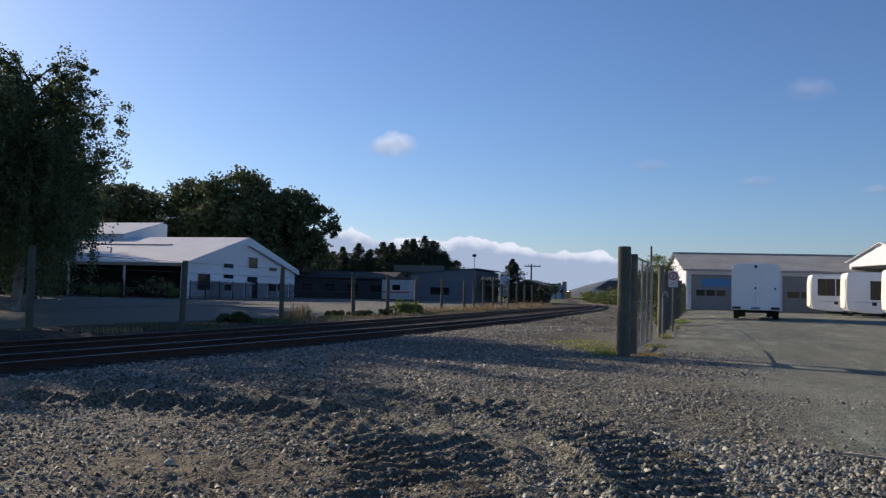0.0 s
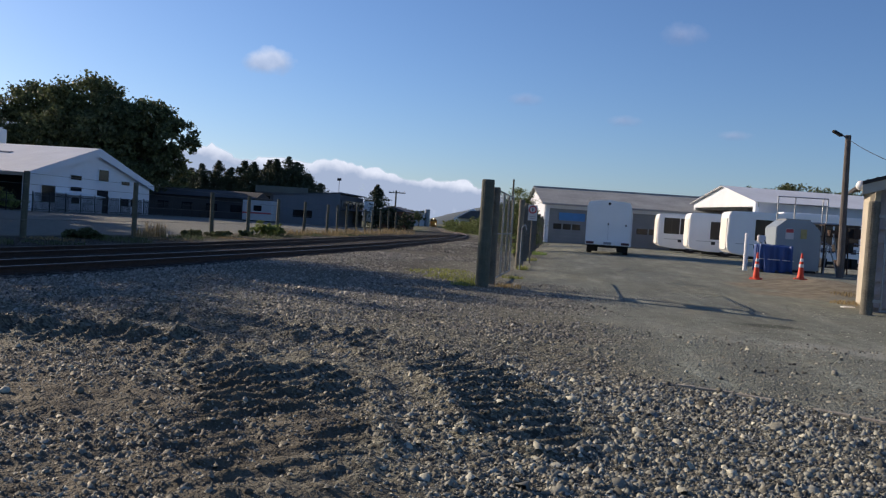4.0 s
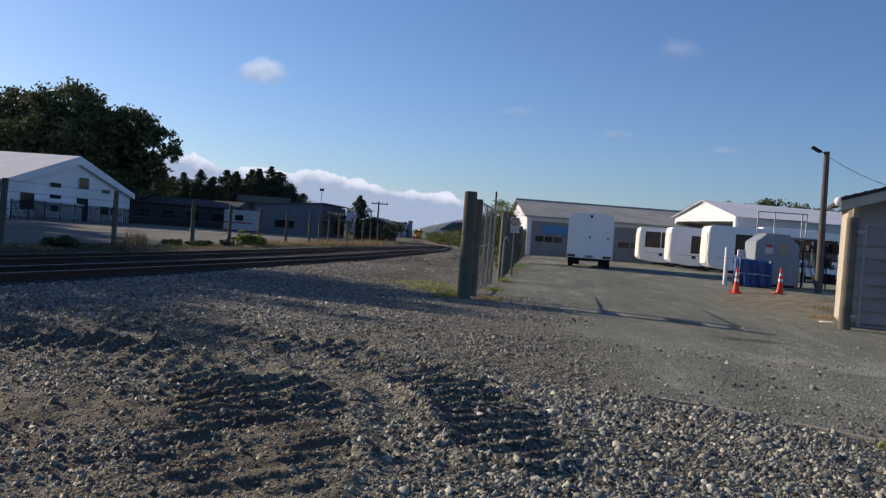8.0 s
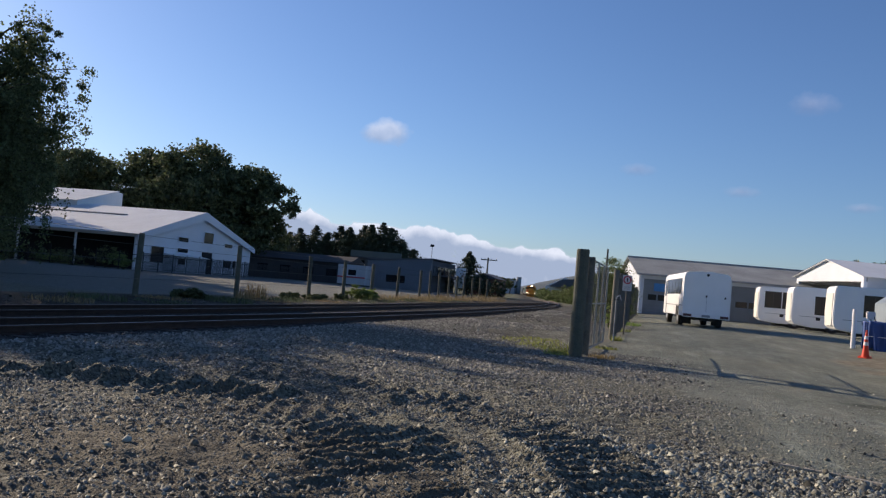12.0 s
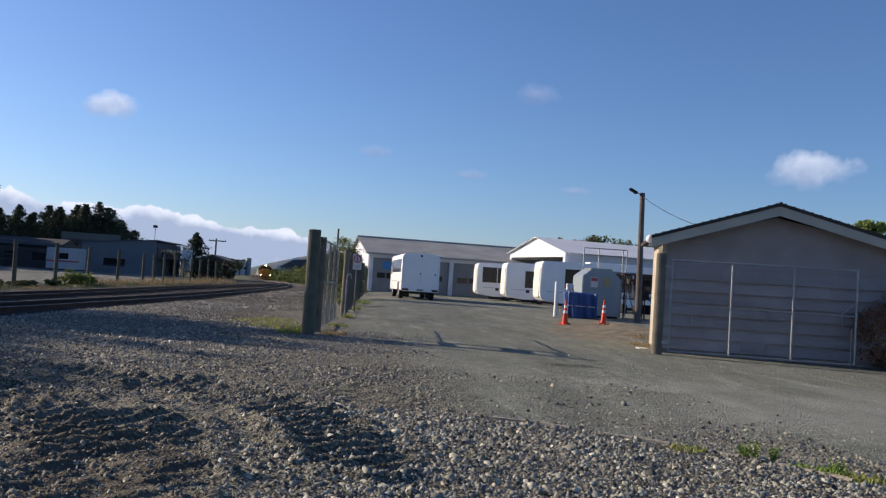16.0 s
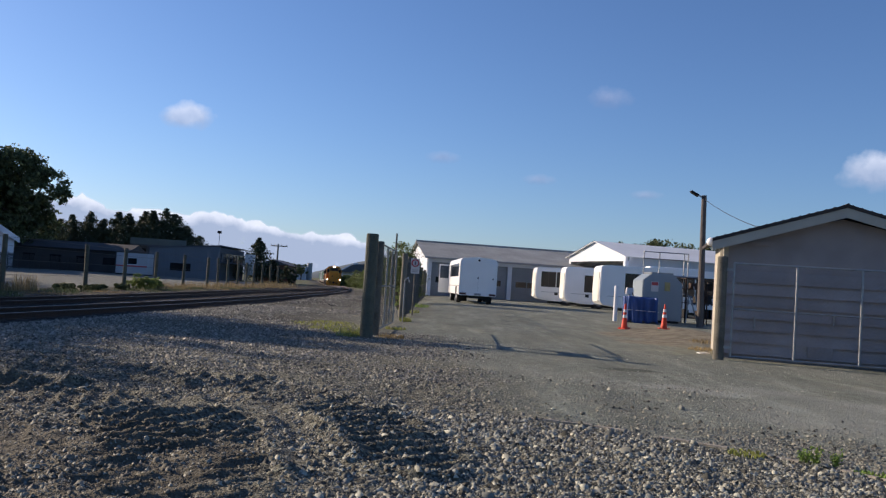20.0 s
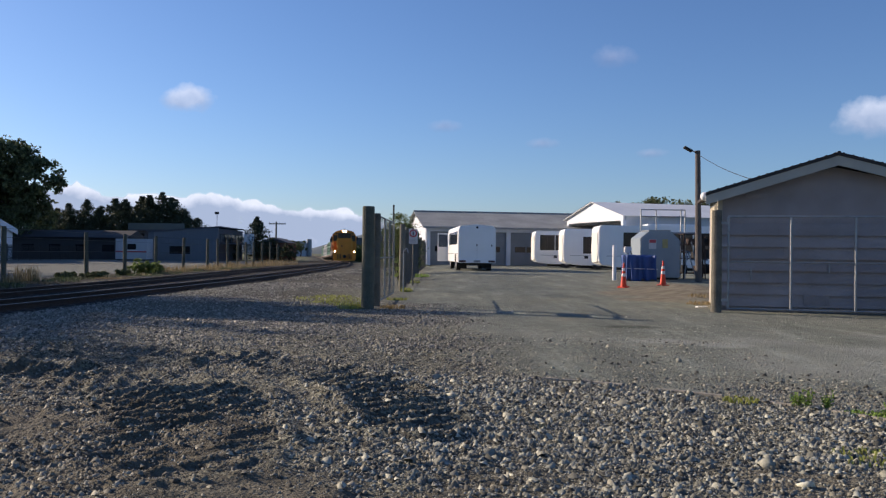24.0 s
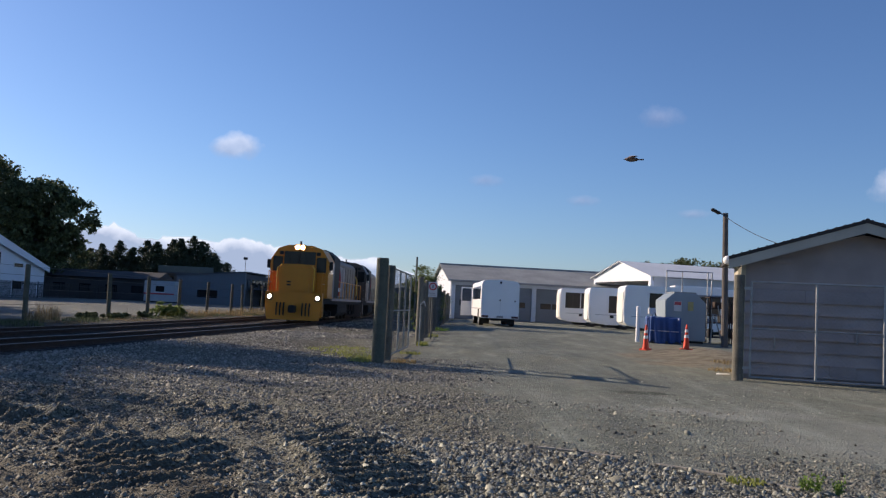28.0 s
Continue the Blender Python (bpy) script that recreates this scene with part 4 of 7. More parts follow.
def tank():
    x, y = 9.5, 37.2
    t = thing("fuel_tank", "blue-grey steel fuel tank with chamfered top", "tank", (x, y, lie(x, y)))
    out = [(-0.1, 0.1), (1.72, 0.1), (1.72, 1.8), (1.3, 2.22), (0.3, 2.22), (-0.1, 1.9)]
    prism("body", out, "y", 0, 1.9, TANK, t, "", 0.03)
    box("skid", 0.0, 1.65, 0.1, 1.8, 0, 0.1, BLACK, t)
    box("notice", 0.28, 0.62, -0.03, -0.012, 1.4, 1.85, SIGN_WHITE, t, "white and red notice", 0.004)
    box("notice_band", 0.3, 0.6, -0.04, -0.032, 1.68, 1.83, SIGN_RED, t)
    box("hazard_label", 0.9, 1.15, -0.03, -0.012, 1.45, 1.85, mat("faded yellow label", (0.42, 0.36, 0.16), 0.6, 0, 0.3, 4), t, "faded yellow label", 0.004)
    box("walkway", 0.3, 1.3, 0.1, 1.5, 2.22, 2.28, GALV, t)
    r = thing("guard_rail", "galvanised pipe guard rail above the tank", "rail", (x + 0.5, y + 2.4, lie(x, y)))
    for px in (0.0, 0.75, 1.95, 2.15):
        rod("post", (px, 0, 0), (px, 0, 3.35), 0.03, GALV, r, n=8)
    for z in (3.33, 3.0):
        rod("rail", (0, 0, z), (2.15, 0, z), 0.026, GALV, r, n=8)
    rod("pipe", (0.0, -0.2, 2.2), (2.6, -0.2, 2.2), 0.05, GALV, r, n=8)
    b = thing("covered_crate", "crate under a blue tarpaulin beside the tank", "crate", (8.42, 35.6, lie(9, 35.6)))
    bm = bmesh.new()
    bm_box(bm, 0, 1.32, 0, 1.1, 0.03, 1.12)
    bmesh.ops.subdivide_edges(bm, edges=bm.edges[:], cuts=17, use_grid_fill=True)
    for v in bm.verts:
        k = noise.noise(Vector((v.co.x * 5, v.co.y * 5, v.co.z * 0.6)))
        v.co += Vector((k * 0.12, k * 0.24, 0.12 * noise.noise(v.co * 3))) * (1.25 - 0.5 * v.co.z)
    part("tarpaulin", bm, TARP, b, smooth=True)
    box("base", 0.06, 1.26, 0.06, 1.04, -0.02, 0.1, GREY_TIMBER, b)
    rod("strap", (-0.02, -0.06, 0.55), (1.34, -0.06, 0.52), 0.012, REFLECT, b, "white tie rope", n=6)
    m = round_post("marker_post", 8.0, 36.2, 1.55, 0.09, WHITE_PAINT, "white painted marker post", "post")
    p = thing("fuel_pump", "small grey hand pump and hose reel", "pump", (8.75, 36.9, lie(9.3, 36.9)))
    rod("stand", (0, 0, 0), (0, 0, 1.2), 0.05, GALV, p)
    box("pump_body", -0.16, 0.16, -0.12, 0.12, 1.2, 1.5, SIGN_WHITE, p, "", 0.03)
    rod("hose", (0.1, -0.1, 1.3), (0.35, -0.15, 0.7), 0.025, BLACK, p)


tank()


def scrap_rack():
    """A rusty storage rack with odds and ends between the tank and the pole."""
    t = thing("storage_rack", "dark rusty steel rack holding scrap beside the tank", "rack", (11.75, 38.4, lie(12, 38)))
    for px in (0.0, 0.9, 1.8):
        for py in (0.0, 0.7):
            rod("upright", (px, py, 0), (px, py, 2.1), 0.035, RUST, t, n=6)
    for z in (0.25, 0.95, 1.6, 2.1):
        box("shelf", -0.05, 1.85, -0.05, 0.75, z, z + 0.04, RUST, t, "rusty shelf")
    for k in range(14):
        z = (0.29, 0.99, 1.64)[k % 3]
        x, w, h = random.uniform(0.05, 1.4), random.uniform(0.15, 0.42), random.uniform(0.15, 0.5)
        box("scrap_part", x, x + w, random.uniform(0, 0.15), random.uniform(0.35, 0.7), z, z + h, random.choice([BLACK, UNDER, DARK, RUST, POLE_TIMBER]), t, "", 0.012)
    for k in range(4):
        x = random.uniform(0, 1.7)
        rod("scrap_pipe", (x, -0.12, 0), (x + random.uniform(-0.4, 0.4), -0.02, random.uniform(1.2, 2.0)), 0.03, random.choice([RUST, GALV]), t, n=6)


scrap_rack()


def cone(x, y, group):
    c = thing("traffic_cone", "orange traffic cone with white collars on the yard", "traffic cone", (x, y, lie(x, y)), random.uniform(0, 60), group)
    box("base", -0.17, 0.17, -0.17, 0.17, 0, 0.04, CONE_RED, c, "", 0.015)
    rod("cone_body", (0, 0, 0.04), (0, 0, 0.9), 0.115, CONE_RED, c, r1=0.028, n=20)
    for z0, z1 in ((0.42, 0.53), (0.62, 0.72)):
        ra, rb = 0.115 - 0.087 * (z0 - 0.04) / 0.86 + 0.003, 0.115 - 0.087 * (z1 - 0.04) / 0.86 + 0.003
        rod("collar", (0, 0, z0), (0, 0, z1), ra, REFLECT, c, "white reflective collar", rb, 20)
    return c


cone(6.93, 29.6, "traffic cones")
cone(7.07, 30.2, "traffic cones")
cone(8.4, 29.7, "traffic cones")


# ---- buses ----
TAIL = mat("tail lamp", (0.09, 0.035, 0.04), 0.3, 0, 0.2, 5)
PLATE = mat("grey plate", (0.35, 0.36, 0.38), 0.5, 0, 0.2, 5)
DECAL = mat("grey-blue decal", (0.12, 0.14, 0.19), 0.5, 0, 0.2, 3)
FADED = mat("faded white end panel", (0.82, 0.81, 0.74), 0.4, 0, 0.15, 1.2)


def wheel(parent, x, y, r=0.46, w=0.26, side=1):
    bm = bmesh.new()
    bm_cyl(bm, (x, y - w / 2, r), (x, y + w / 2, r), r, n=24)
    t = part("tyre", bm, BLACK, parent, "black tyre", 0.0)
    bm = bmesh.new()
    bm_cyl(bm, (x, y + side * (w / 2 - 0.02), r), (x, y + side * (w / 2 + 0.012), r), r * 0.55, n=20)
    part("rim", bm, PLATE, t, "grey wheel rim")
    return t


DOOR_PANE = glass_mat("blue-grey pane", (0.10, 0.13, 0.17), 0.2)


def moving_bus():
    """Rear face at y = 0, the front ahead along +y."""
    b = thing("white_bus", "white square-backed bus on the yard with dark side windows", "bus")
    W, H, L, Z = 1.14, 2.80, 8.2, 0.52
    prism("body", [(-W, Z), (W, Z), (W * 1.0, 1.5), (W * 0.985, H - 0.22), (W * 0.9, H - 0.06), (0, H + 0.03), (-W * 0.9, H - 0.06), (-W * 0.985, H - 0.22), (-W, 1.5)], "y", 0, L, BUS_WHITE, b, "white panelled body", 0.03)
    box("rear_bumper", -W, W, -0.07, 0.05, Z - 0.04, Z + 0.16, BUS_WHITE, b, "", 0.02)
    for sx in (-1, 1):
        box("tail_lamp", sx * 0.9 - 0.2, sx * 0.9 + 0.2, -0.085, -0.068, Z, Z + 0.12, TAIL, b, "dark red tail lamp cluster", 0.005)
        box("corner_trim", sx * 1.125 - 0.02, sx * 1.125 + 0.02, -0.015, 0.02, Z + 0.2, H - 0.3, WHITE_PAINT, b)
    box("number_plate", -0.2, 0.2, -0.085, -0.07, Z, Z + 0.12, PLATE, b, "plate with plain bars")
    rod("rear_lamp", (0, -0.03, H - 0.16), (0, 0.0, H - 0.16), 0.07, DARK, b, n=12)
    box("latch", -0.05, 0.02, -0.025, 0.0, 1.52, 1.62, DARK, b)
    box("latch", 0.86, 0.93, -0.025, 0.0, 1.5, 1.6, DARK, b)
    box("door_gap", -0.004, 0.004, -0.006, -0.003, Z + 0.25, 1.5, DOOR_GREY, b)
    for sx in (-1, 1):
        for k in range(5):
            y0 = 0.85 + k * 1.3
            p = box("side_window", sx * 1.133 - 0.012, sx * 1.133 + 0.012, y0, y0 + 1.2, 1.62, 2.42, GLASS, b, "dark side window", 0.004)
        box("skirt_line", sx * 1.14 - 0.008, sx * 1.14 + 0.008, 0.1, L - 0.2, 1.02, 1.06, PLATE, b)
        box("hatch", sx * 1.14 - 0.006, sx * 1.14 + 0.006, 2.6, 3.6, 0.6, 0.95, WHITE_PAINT, b)
        box("wheel_arch", sx * 1.14 - 0.006, sx * 1.14 + 0.006, 1.5, 2.5, Z, 1.0, BLACK, b)
        for wy in (2.0, L - 1.6):
            wheel(b, 0, 0, side=sx).matrix_basis = pose(sx * 0.96, wy, 0, 0, 0, -90)
    box("chassis", -0.5, 0.5, 0.1, L - 0.4, 0.34, Z, BLACK, b, "black chassis")
    rod("axle", (-1.0, 2.0, 0.46), (1.0, 2.0, 0.46), 0.08, BLACK, b)
    for sx in (-0.75, 0.75):
        box("mudflap", sx - 0.25, sx + 0.25, 1.3, 1.32, 0.12, Z, BLACK, b)
    d = box("front_door", 0, 0.05, -0.75, 0, 0.5, 2.45, BUS_WHITE, b, "white swing door", 0.01)
    box("door_glass", -0.012, 0.062, -0.68, -0.07, 1.5, 2.36, DOOR_PANE, d, "blue-grey door pane", 0.004)
    return b, d


white_bus, bus_door = moving_bus()


def coach(x, y, L, name, label, windows, decal=False):
    """A parked coach: its tail at x, its long side at y, the rest along +x; the tail skirt sweeps up."""
    b = thing(name, label, "bus", (x, y, lie(x + 3, y)), 0, "parked coaches")
    H = 2.95
    side = [(0.05, 0.62), (0.25, 0.42), (1.3, 0.28), (L, 0.28), (L, H - 0.1), (L - 0.2, H), (0.26, H), (0.11, H - 0.07), (0.05, H - 0.22), (0.0, 1.3)]
    prism("body", side, "y", 0, 2.45, BUS_WHITE, b, "white body with a rounded tail", 0.05)
    prism("tail_panel", [(0.35, 0.6), (2.1, 0.6), (2.2, 1.2), (2.15, 2.5), (0.3, 2.5), (0.25, 1.2)], "x", -0.02, 0.03, FADED, b, "faded white tail panel", 0.01)
    for x0, x1, z0, z1 in windows:
        p = box("side_window", x0, x1, -0.02, 0.02, z0, z1, GLASS, b, "dark window", 0.006)
        box("window_bar", (x0 + x1) / 2 - 0.02, (x0 + x1) / 2 + 0.02, -0.026, -0.021, z0, z1, BLACK, p)
    box("air_grille", 1.55, 1.82, -0.018, 0.01, 0.78, 0.98, BLACK, b)
    box("body_line", 0.5, L - 0.4, -0.014, 0.01, 0.98, 1.01, PLATE, b)
    for wx in (2.6, L - 2.3):
        wheel(b, wx, 0.16, 0.46, 0.28, -1)
        wheel(b, wx, 2.3, 0.46, 0.28, 1)
    box("roof_pod", L * 0.3, L * 0.6, 0.5, 1.9, H - 0.01, H + 0.13, BUS_WHITE, b, "", 0.05)
    box("underside", 1.3, L - 0.5, 0.3, 2.1, 0.1, 0.3, BLACK, b)
    if decal:
        for k in range(6):
            box("decal_bar", 5.0 + k * 0.42, 5.3 + k * 0.42, -0.016, -0.004, 0.78, 1.08, DECAL, b)
        bm = bmesh.new()
        for k in range(7):
            a = (4.9 + k * 0.4, 1.25 + 0.18 * math.sin(k * 1.3))
            c = (4.9 + (k + 1) * 0.4, 1.25 + 0.18 * math.sin((k + 1) * 1.3))
            bm_cyl(bm, (a[0], -0.012, a[1]), (c[0], -0.012, c[1]), 0.045, n=6)
        part("decal_swoosh", bm, DECAL, b)
    return b


coach(10.35, 52, 10.8, "coach", "white parked coach with dark windows and a printed side", [(1.6, 2.75, 1.25, 2.5), (3.1, 4.5, 1.25, 2.5), (4.6, 6.0, 1.25, 2.5), (6.1, 7.5, 1.25, 2.5), (7.6, 9.0, 1.25, 2.5)], True)
coach(9.35, 60, 10.0, "coach", "white parked coach with one dark rear side window", [(1.45, 2.45, 1.15, 2.38), (2.9, 4.4, 1.15, 2.38)])
coach(7.95, 66, 9.5, "coach", "white parked coach with wide dark side windows", [(0.45, 1.62, 1.4, 2.62), (1.68, 2.9, 1.4, 2.62), (2.96, 4.2, 1.4, 2.62), (4.3, 5.6, 1.4, 2.62)])
coach(18.0, 28.5, 9.0, "coach", "white parked bus behind the hut", [(0.9, 2.2, 1.4, 2.4)])

# ---- workshop at the back of the yard ----
def ribbed_roof(name, a, b, c, d, material, parent, label="", pitch=0.5, rib=0.007, thick=0.06):
    """A sheet roof from four corners (eave a to b, ridge d to c) with ribs that run from eave to ridge."""
    a, b, c, d = (Vector(p) for p in (a, b, c, d))
    up = (b - a).cross(d - a).normalized()
    if up.z < 0:
        up = -up
    bm = bmesh.new()
    lo = [bm.verts.new(p) for p in (a, b, c, d)]
    hi = [bm.verts.new(p + up * thick) for p in (a, b, c, d)]
    bm.faces.new(lo[::-1])
    bm.faces.new(hi)
    for i in range(4):
        bm.faces.new((lo[i], lo[(i + 1) % 4], hi[(i + 1) % 4], hi[i]))
    bmesh.ops.recalc_face_normals(bm, faces=bm.faces)
    roof = part(name, bm, material, parent, label)
    bm = bmesh.new()
    n = max(2, int((b - a).length / pitch))
    w = (b - a).normalized() * 0.03
    for i in range(n + 1):
        p, q = a.lerp(b, i / n) + up * thick, d.lerp(c, i / n) + up * thick
        v = [bm.verts.new(x) for x in (p - w, p + w, p + up * rib, q - w, q + w, q + up * rib)]
        bm.faces.new((v[0], v[2], v[5], v[3]))
        bm.faces.new((v[2], v[1], v[4], v[5]))
        bm.faces.new((v[0], v[1], v[2]))
        bm.faces.new((v[3], v[5], v[4]))
    bmesh.ops.recalc_face_normals(bm, faces=bm.faces)
    part("roof_ribs", bm, material, roof)["kind"] = "stuff"
    return roof


def gable_wall(name, y0, y1, z0, ze, zr, x0, x1, material, parent, label=""):
    return prism(name, [(y0, z0), (y1, z0), (y1, ze), ((y0 + y1) / 2, zr), (y0, ze)], "x", x0, x1, material, parent, label)


def roller_door(x0, x1, z0, z1, parent, label, window=True):
    d = box("roller_door", x0, x1, 0.22, 0.27, z0, z1, DOOR_GREY, parent, label)
    n = int((z1 - z0) / 0.3)
    bm = bmesh.new()
    for i in range(n):
        z = z0 + (i + 0.5) * (z1 - z0) / n
        bm_box(bm, x0, x1, 0.2, 0.222, z - 0.11, z + 0.11)
    part("door_slats", bm, DOOR_GREY, d)
    if window:
        for k in range(3):
            w = (x1 - x0 - 0.9) / 3
            wx = x0 + 0.45 + k * w
            box("pane", wx, wx + w - 0.12, 0.19, 0.198, z0 + 1.25, z0 + 1.75, GLASS, d, "dark door pane")
    return d


def workshop():
    w = thing("workshop", "grey-roofed steel workshop with wide roller doors", "workshop", (-0.92, 75, 0.25), 8.5)
    L, D, E, R = 30.0, 13.5, 3.5, 5.15
    gable_wall("end_wall", 0, D, 0, E, R, 0, 0.2, CREAM, w, "white steel gable wall")
    gable_wall("end_wall", 0, D, 0, E, R, L - 0.2, L, CREAM, w)
    box("back_wall", 0.2, L - 0.2, D - 0.2, D, 0, E, CREAM, w)
    # the front: piers, a lintel and the doors between
    piers = [(0.2, 0.45), (7.55, 7.95), (12.2, 12.6), (17.0, 17.4), (22.0, 22.4), (27, 27.4), (L - 0.45, L - 0.2)]
    for a, b in piers:
        box("pier", a, b, 0, 0.3, 0, E - 0.42, CREAM, w, "pale steel pier", 0.01)
    box("lintel", 0.2, L - 0.2, 0.0, 0.3, E - 0.42, E, CREAM, w, "pale lintel")
    for (a, b), (c, d) in zip(piers, piers[1:]):
        if c - b > 6:
            m = (b + c) / 2
            roller_door(b, m - 0.1, 0, E - 0.42, w, "grey roller door")
            roller_door(m + 0.1, c, 0, E - 0.42, w, "grey roller door")
            box("post", m - 0.1, m + 0.1, 0.02, 0.28, 0, E - 0.42, DOOR_GREY, w)
        else:
            roller_door(b, c, 0, E - 0.42, w, "grey roller door with dark panes")
    box("signboard", 1.35, 3.7, 0.12, 0.18, 2.05, 2.75, BLUE_PAINT, w, "plain blue signboard", 0.01)
    ribbed_roof("roof_slope", (-0.3, -0.35, E - 0.03), (L, -0.35, E - 0.03), (L, D / 2, R), (-0.3, D / 2, R), ROOF_GREY, w, "weathered grey corrugated roof", 0.55)
    ribbed_roof("roof_slope", (L, D + 0.35, E - 0.03), (-0.3, D + 0.35, E - 0.03), (-0.3, D / 2, R), (L, D / 2, R), ROOF_GREY, w, "", 0.55)
    rod("ridge_cap", (-0.3, D / 2, R + 0.06), (L, D / 2, R + 0.06), 0.12, ROOF_GREY, w, n=8)
    box("gutter", -0.3, L, -0.47, -0.33, E - 0.14, E - 0.02, PLATE, w, "", 0.02)
    rod("downpipe", (0.12, -0.06, 0), (0.12, -0.06, E - 0.1), 0.05, CREAM, w, n=8)
    return w


workshop()


def open_shed():
    s = thing("vehicle_shed", "white gabled vehicle shed with an open end", "shed", (15.5, 68, 0.25), 17)
    L, D, E, R = 26.0, 10.5, 4.35, 5.75
    prism("gable", [(0, E - 0.35), (D, E - 0.35), (D, E), (D / 2, R), (0, E)], "x", 0, 0.2, CREAM, s, "white gable")
    for y0, y1 in ((0.0, 0.35), (D - 0.35, D)):
        box("pier", 0, 0.3, y0, y1, 0, E - 0.35, CREAM, s, "white pier")
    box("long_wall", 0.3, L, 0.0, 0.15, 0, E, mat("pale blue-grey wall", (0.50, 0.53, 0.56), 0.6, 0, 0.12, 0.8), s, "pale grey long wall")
    box("back_wall", 0.3, L, D - 0.15, D, 0, E, CREAM, s)
    gable_wall("far_wall", 0, D, 0, E, R, L, L + 0.2, CREAM, s)
    ribbed_roof("roof_slope", (-0.25, -0.3, E - 0.02), (L + 0.2, -0.3, E - 0.02), (L + 0.2, D / 2, R), (-0.25, D / 2, R), ROOF_WHITE, s, "pale steel roof", 0.6)
    ribbed_roof("roof_slope", (L + 0.2, D + 0.3, E - 0.02), (-0.25, D + 0.3, E - 0.02), (-0.25, D / 2, R), (L + 0.2, D / 2, R), ROOF_WHITE, s, "", 0.6)
    box("inner_floor", 0.3, L, 0.2, D - 0.2, 0.0, 0.03, DOOR_GREY, s)


open_shed()


# ---- white hall across the railway ----
HALL_WHITE = mat("white weatherboard", (0.71, 0.73, 0.77), 0.6, 0, 0.08, 0.6)


def framed_window(x, y0, y1, z0, z1, parent, label="dark window", name="window"):
    w = box(name, x, x + 0.06, y0, y1, z0, z1, GLASS, parent, label)
    for a, b, c, d in ((y0 - 0.06, y0, z0, z1), (y1, y1 + 0.06, z0, z1), (y0 - 0.06, y1 + 0.06, z1, z1 + 0.06), (y0 - 0.1, y1 + 0.1, z0 - 0.07, z0)):
        box("frame", x + 0.01, x + 0.1, a, b, c, d, HALL_WHITE, w)
    return w


def white_hall():
    h = thing("white_hall", "large white gabled hall with small dark windows and a veranda", "building")
    X, Y0, Y1, E, R, L = -50.0, 73.4, 98.0, 3.5, 6.95, 62.0
    gable_wall("gable_wall", Y0 + 0.3, Y1, 0, E, R - 0.1, X - 0.3, X, HALL_WHITE, h, "white gable wall in shade")
    for k in range(26):
        z = 0.25 + k * 0.24
        half = (Y1 - Y0) / 2
        lim = half if z < E else half * (R - z) / (R - E)
        if lim > 0.5:
            c = (Y0 + Y1) / 2
            box("weatherboard", X, X + 0.018, max(Y0 + 0.3, c - lim + 0.3), c + lim - 0.3, z - 0.02, z, HALL_WHITE, h)
    for y0, y1, z0, z1 in ((75.9, 78.2, 0.88, 2.57), (80.8, 82.8, 3.39, 3.85), (80.8, 82.9, 2.21, 2.63), (86.1, 88.2, 3.54, 4.78), (91.0, 92.9, 3.35, 3.76), (90.9, 92.9, 0.87, 1.75), (93.3, 94.2, 0.9, 1.78)):
        framed_window(X + 0.02, y0, y1, z0, z1, h)
    d = box("door", X + 0.02, X + 0.09, 86.05, 88.25, 0.0, 2.5, GLASS, h, "dark door")
    box("door_frame", X + 0.02, X + 0.08, 88.25, 88.37, 0, 2.6, HALL_WHITE, d)
    p = prism("porch", [(X, 0.0), (X + 1.5, 0.0), (X + 1.5, 1.68), (X, 1.85)], "y", 78.4, 84.7, CREAM, h, "low white lean-to", 0.02)
    prism("porch_roof", [(X, 1.86), (X + 1.7, 1.67), (X + 1.7, 1.78), (X, 1.98)], "y", 78.2, 84.9, ROOF_WHITE, p, "white lean-to roof")
    box("porch_window", X + 1.5, X + 1.53, 78.8, 80.2, 0.9, 1.5, GLASS, p, "dark window")
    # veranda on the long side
    # The recessed wall is near black: the shade under the eave is its colour.
    box("long_wall", X - L, X - 0.3, Y0 + 3.2, Y0 + 3.4, 0, E + 0.7, DARK, h, "long wall painted dark for veranda shade")
    for k in range(9):
        px = X - 0.25 - k * 7.0
        box("veranda_post", px - 0.1, px + 0.1, Y0 + 0.1, Y0 + 0.3, 0, E - 0.15, HALL_WHITE, h, "white veranda post", 0.01)
    box("veranda_beam", X - L, X, Y0, Y0 + 0.35, E - 0.2, E + 0.05, HALL_WHITE, h, "white fascia beam")
    mid = (Y0 + Y1) / 2
    ribbed_roof("roof_slope", (X - L, Y0 - 0.4, E + 0.02), (X + 0.35, Y0 - 0.4, E + 0.02), (X + 0.35, mid, R), (X - L, mid, R), ROOF_WHITE, h, "pale steel roof", 0.8, 0.012, 0.1)
    ribbed_roof("roof_slope", (X + 0.35, Y1 + 0.4, E + 0.02), (X - L, Y1 + 0.4, E + 0.02), (X - L, mid, R), (X + 0.35, mid, R), ROOF_WHITE, h, "", 0.8, 0.012, 0.1)
    for s, (a, b) in enumerate(((Y0 - 0.4, mid), (Y1 + 0.4, mid))):
        prism("barge_board", [(a, E - 0.5), (b, R - 0.85), (b, R + 0.1), (a, E + 0.12)], "x", X + 0.35, X + 0.42, HALL_WHITE, h, "white barge board")
    ym = Y0 + 0.62 * (mid - Y0)
    prism("roof_step", [(ym, E + 0.62 * (R - E)), (ym + 0.5, E + 0.62 * (R - E) + 0.1), (ym + 0.5, E + 0.62 * (R - E) + 0.36), (ym, E + 0.62 * (R - E) + 0.26)], "x", X - L, X - 7.0, DOOR_GREY, h, "dark step along the roof")
    u = thing("clerestory_roof", "raised white roof section of the hall", "roof")
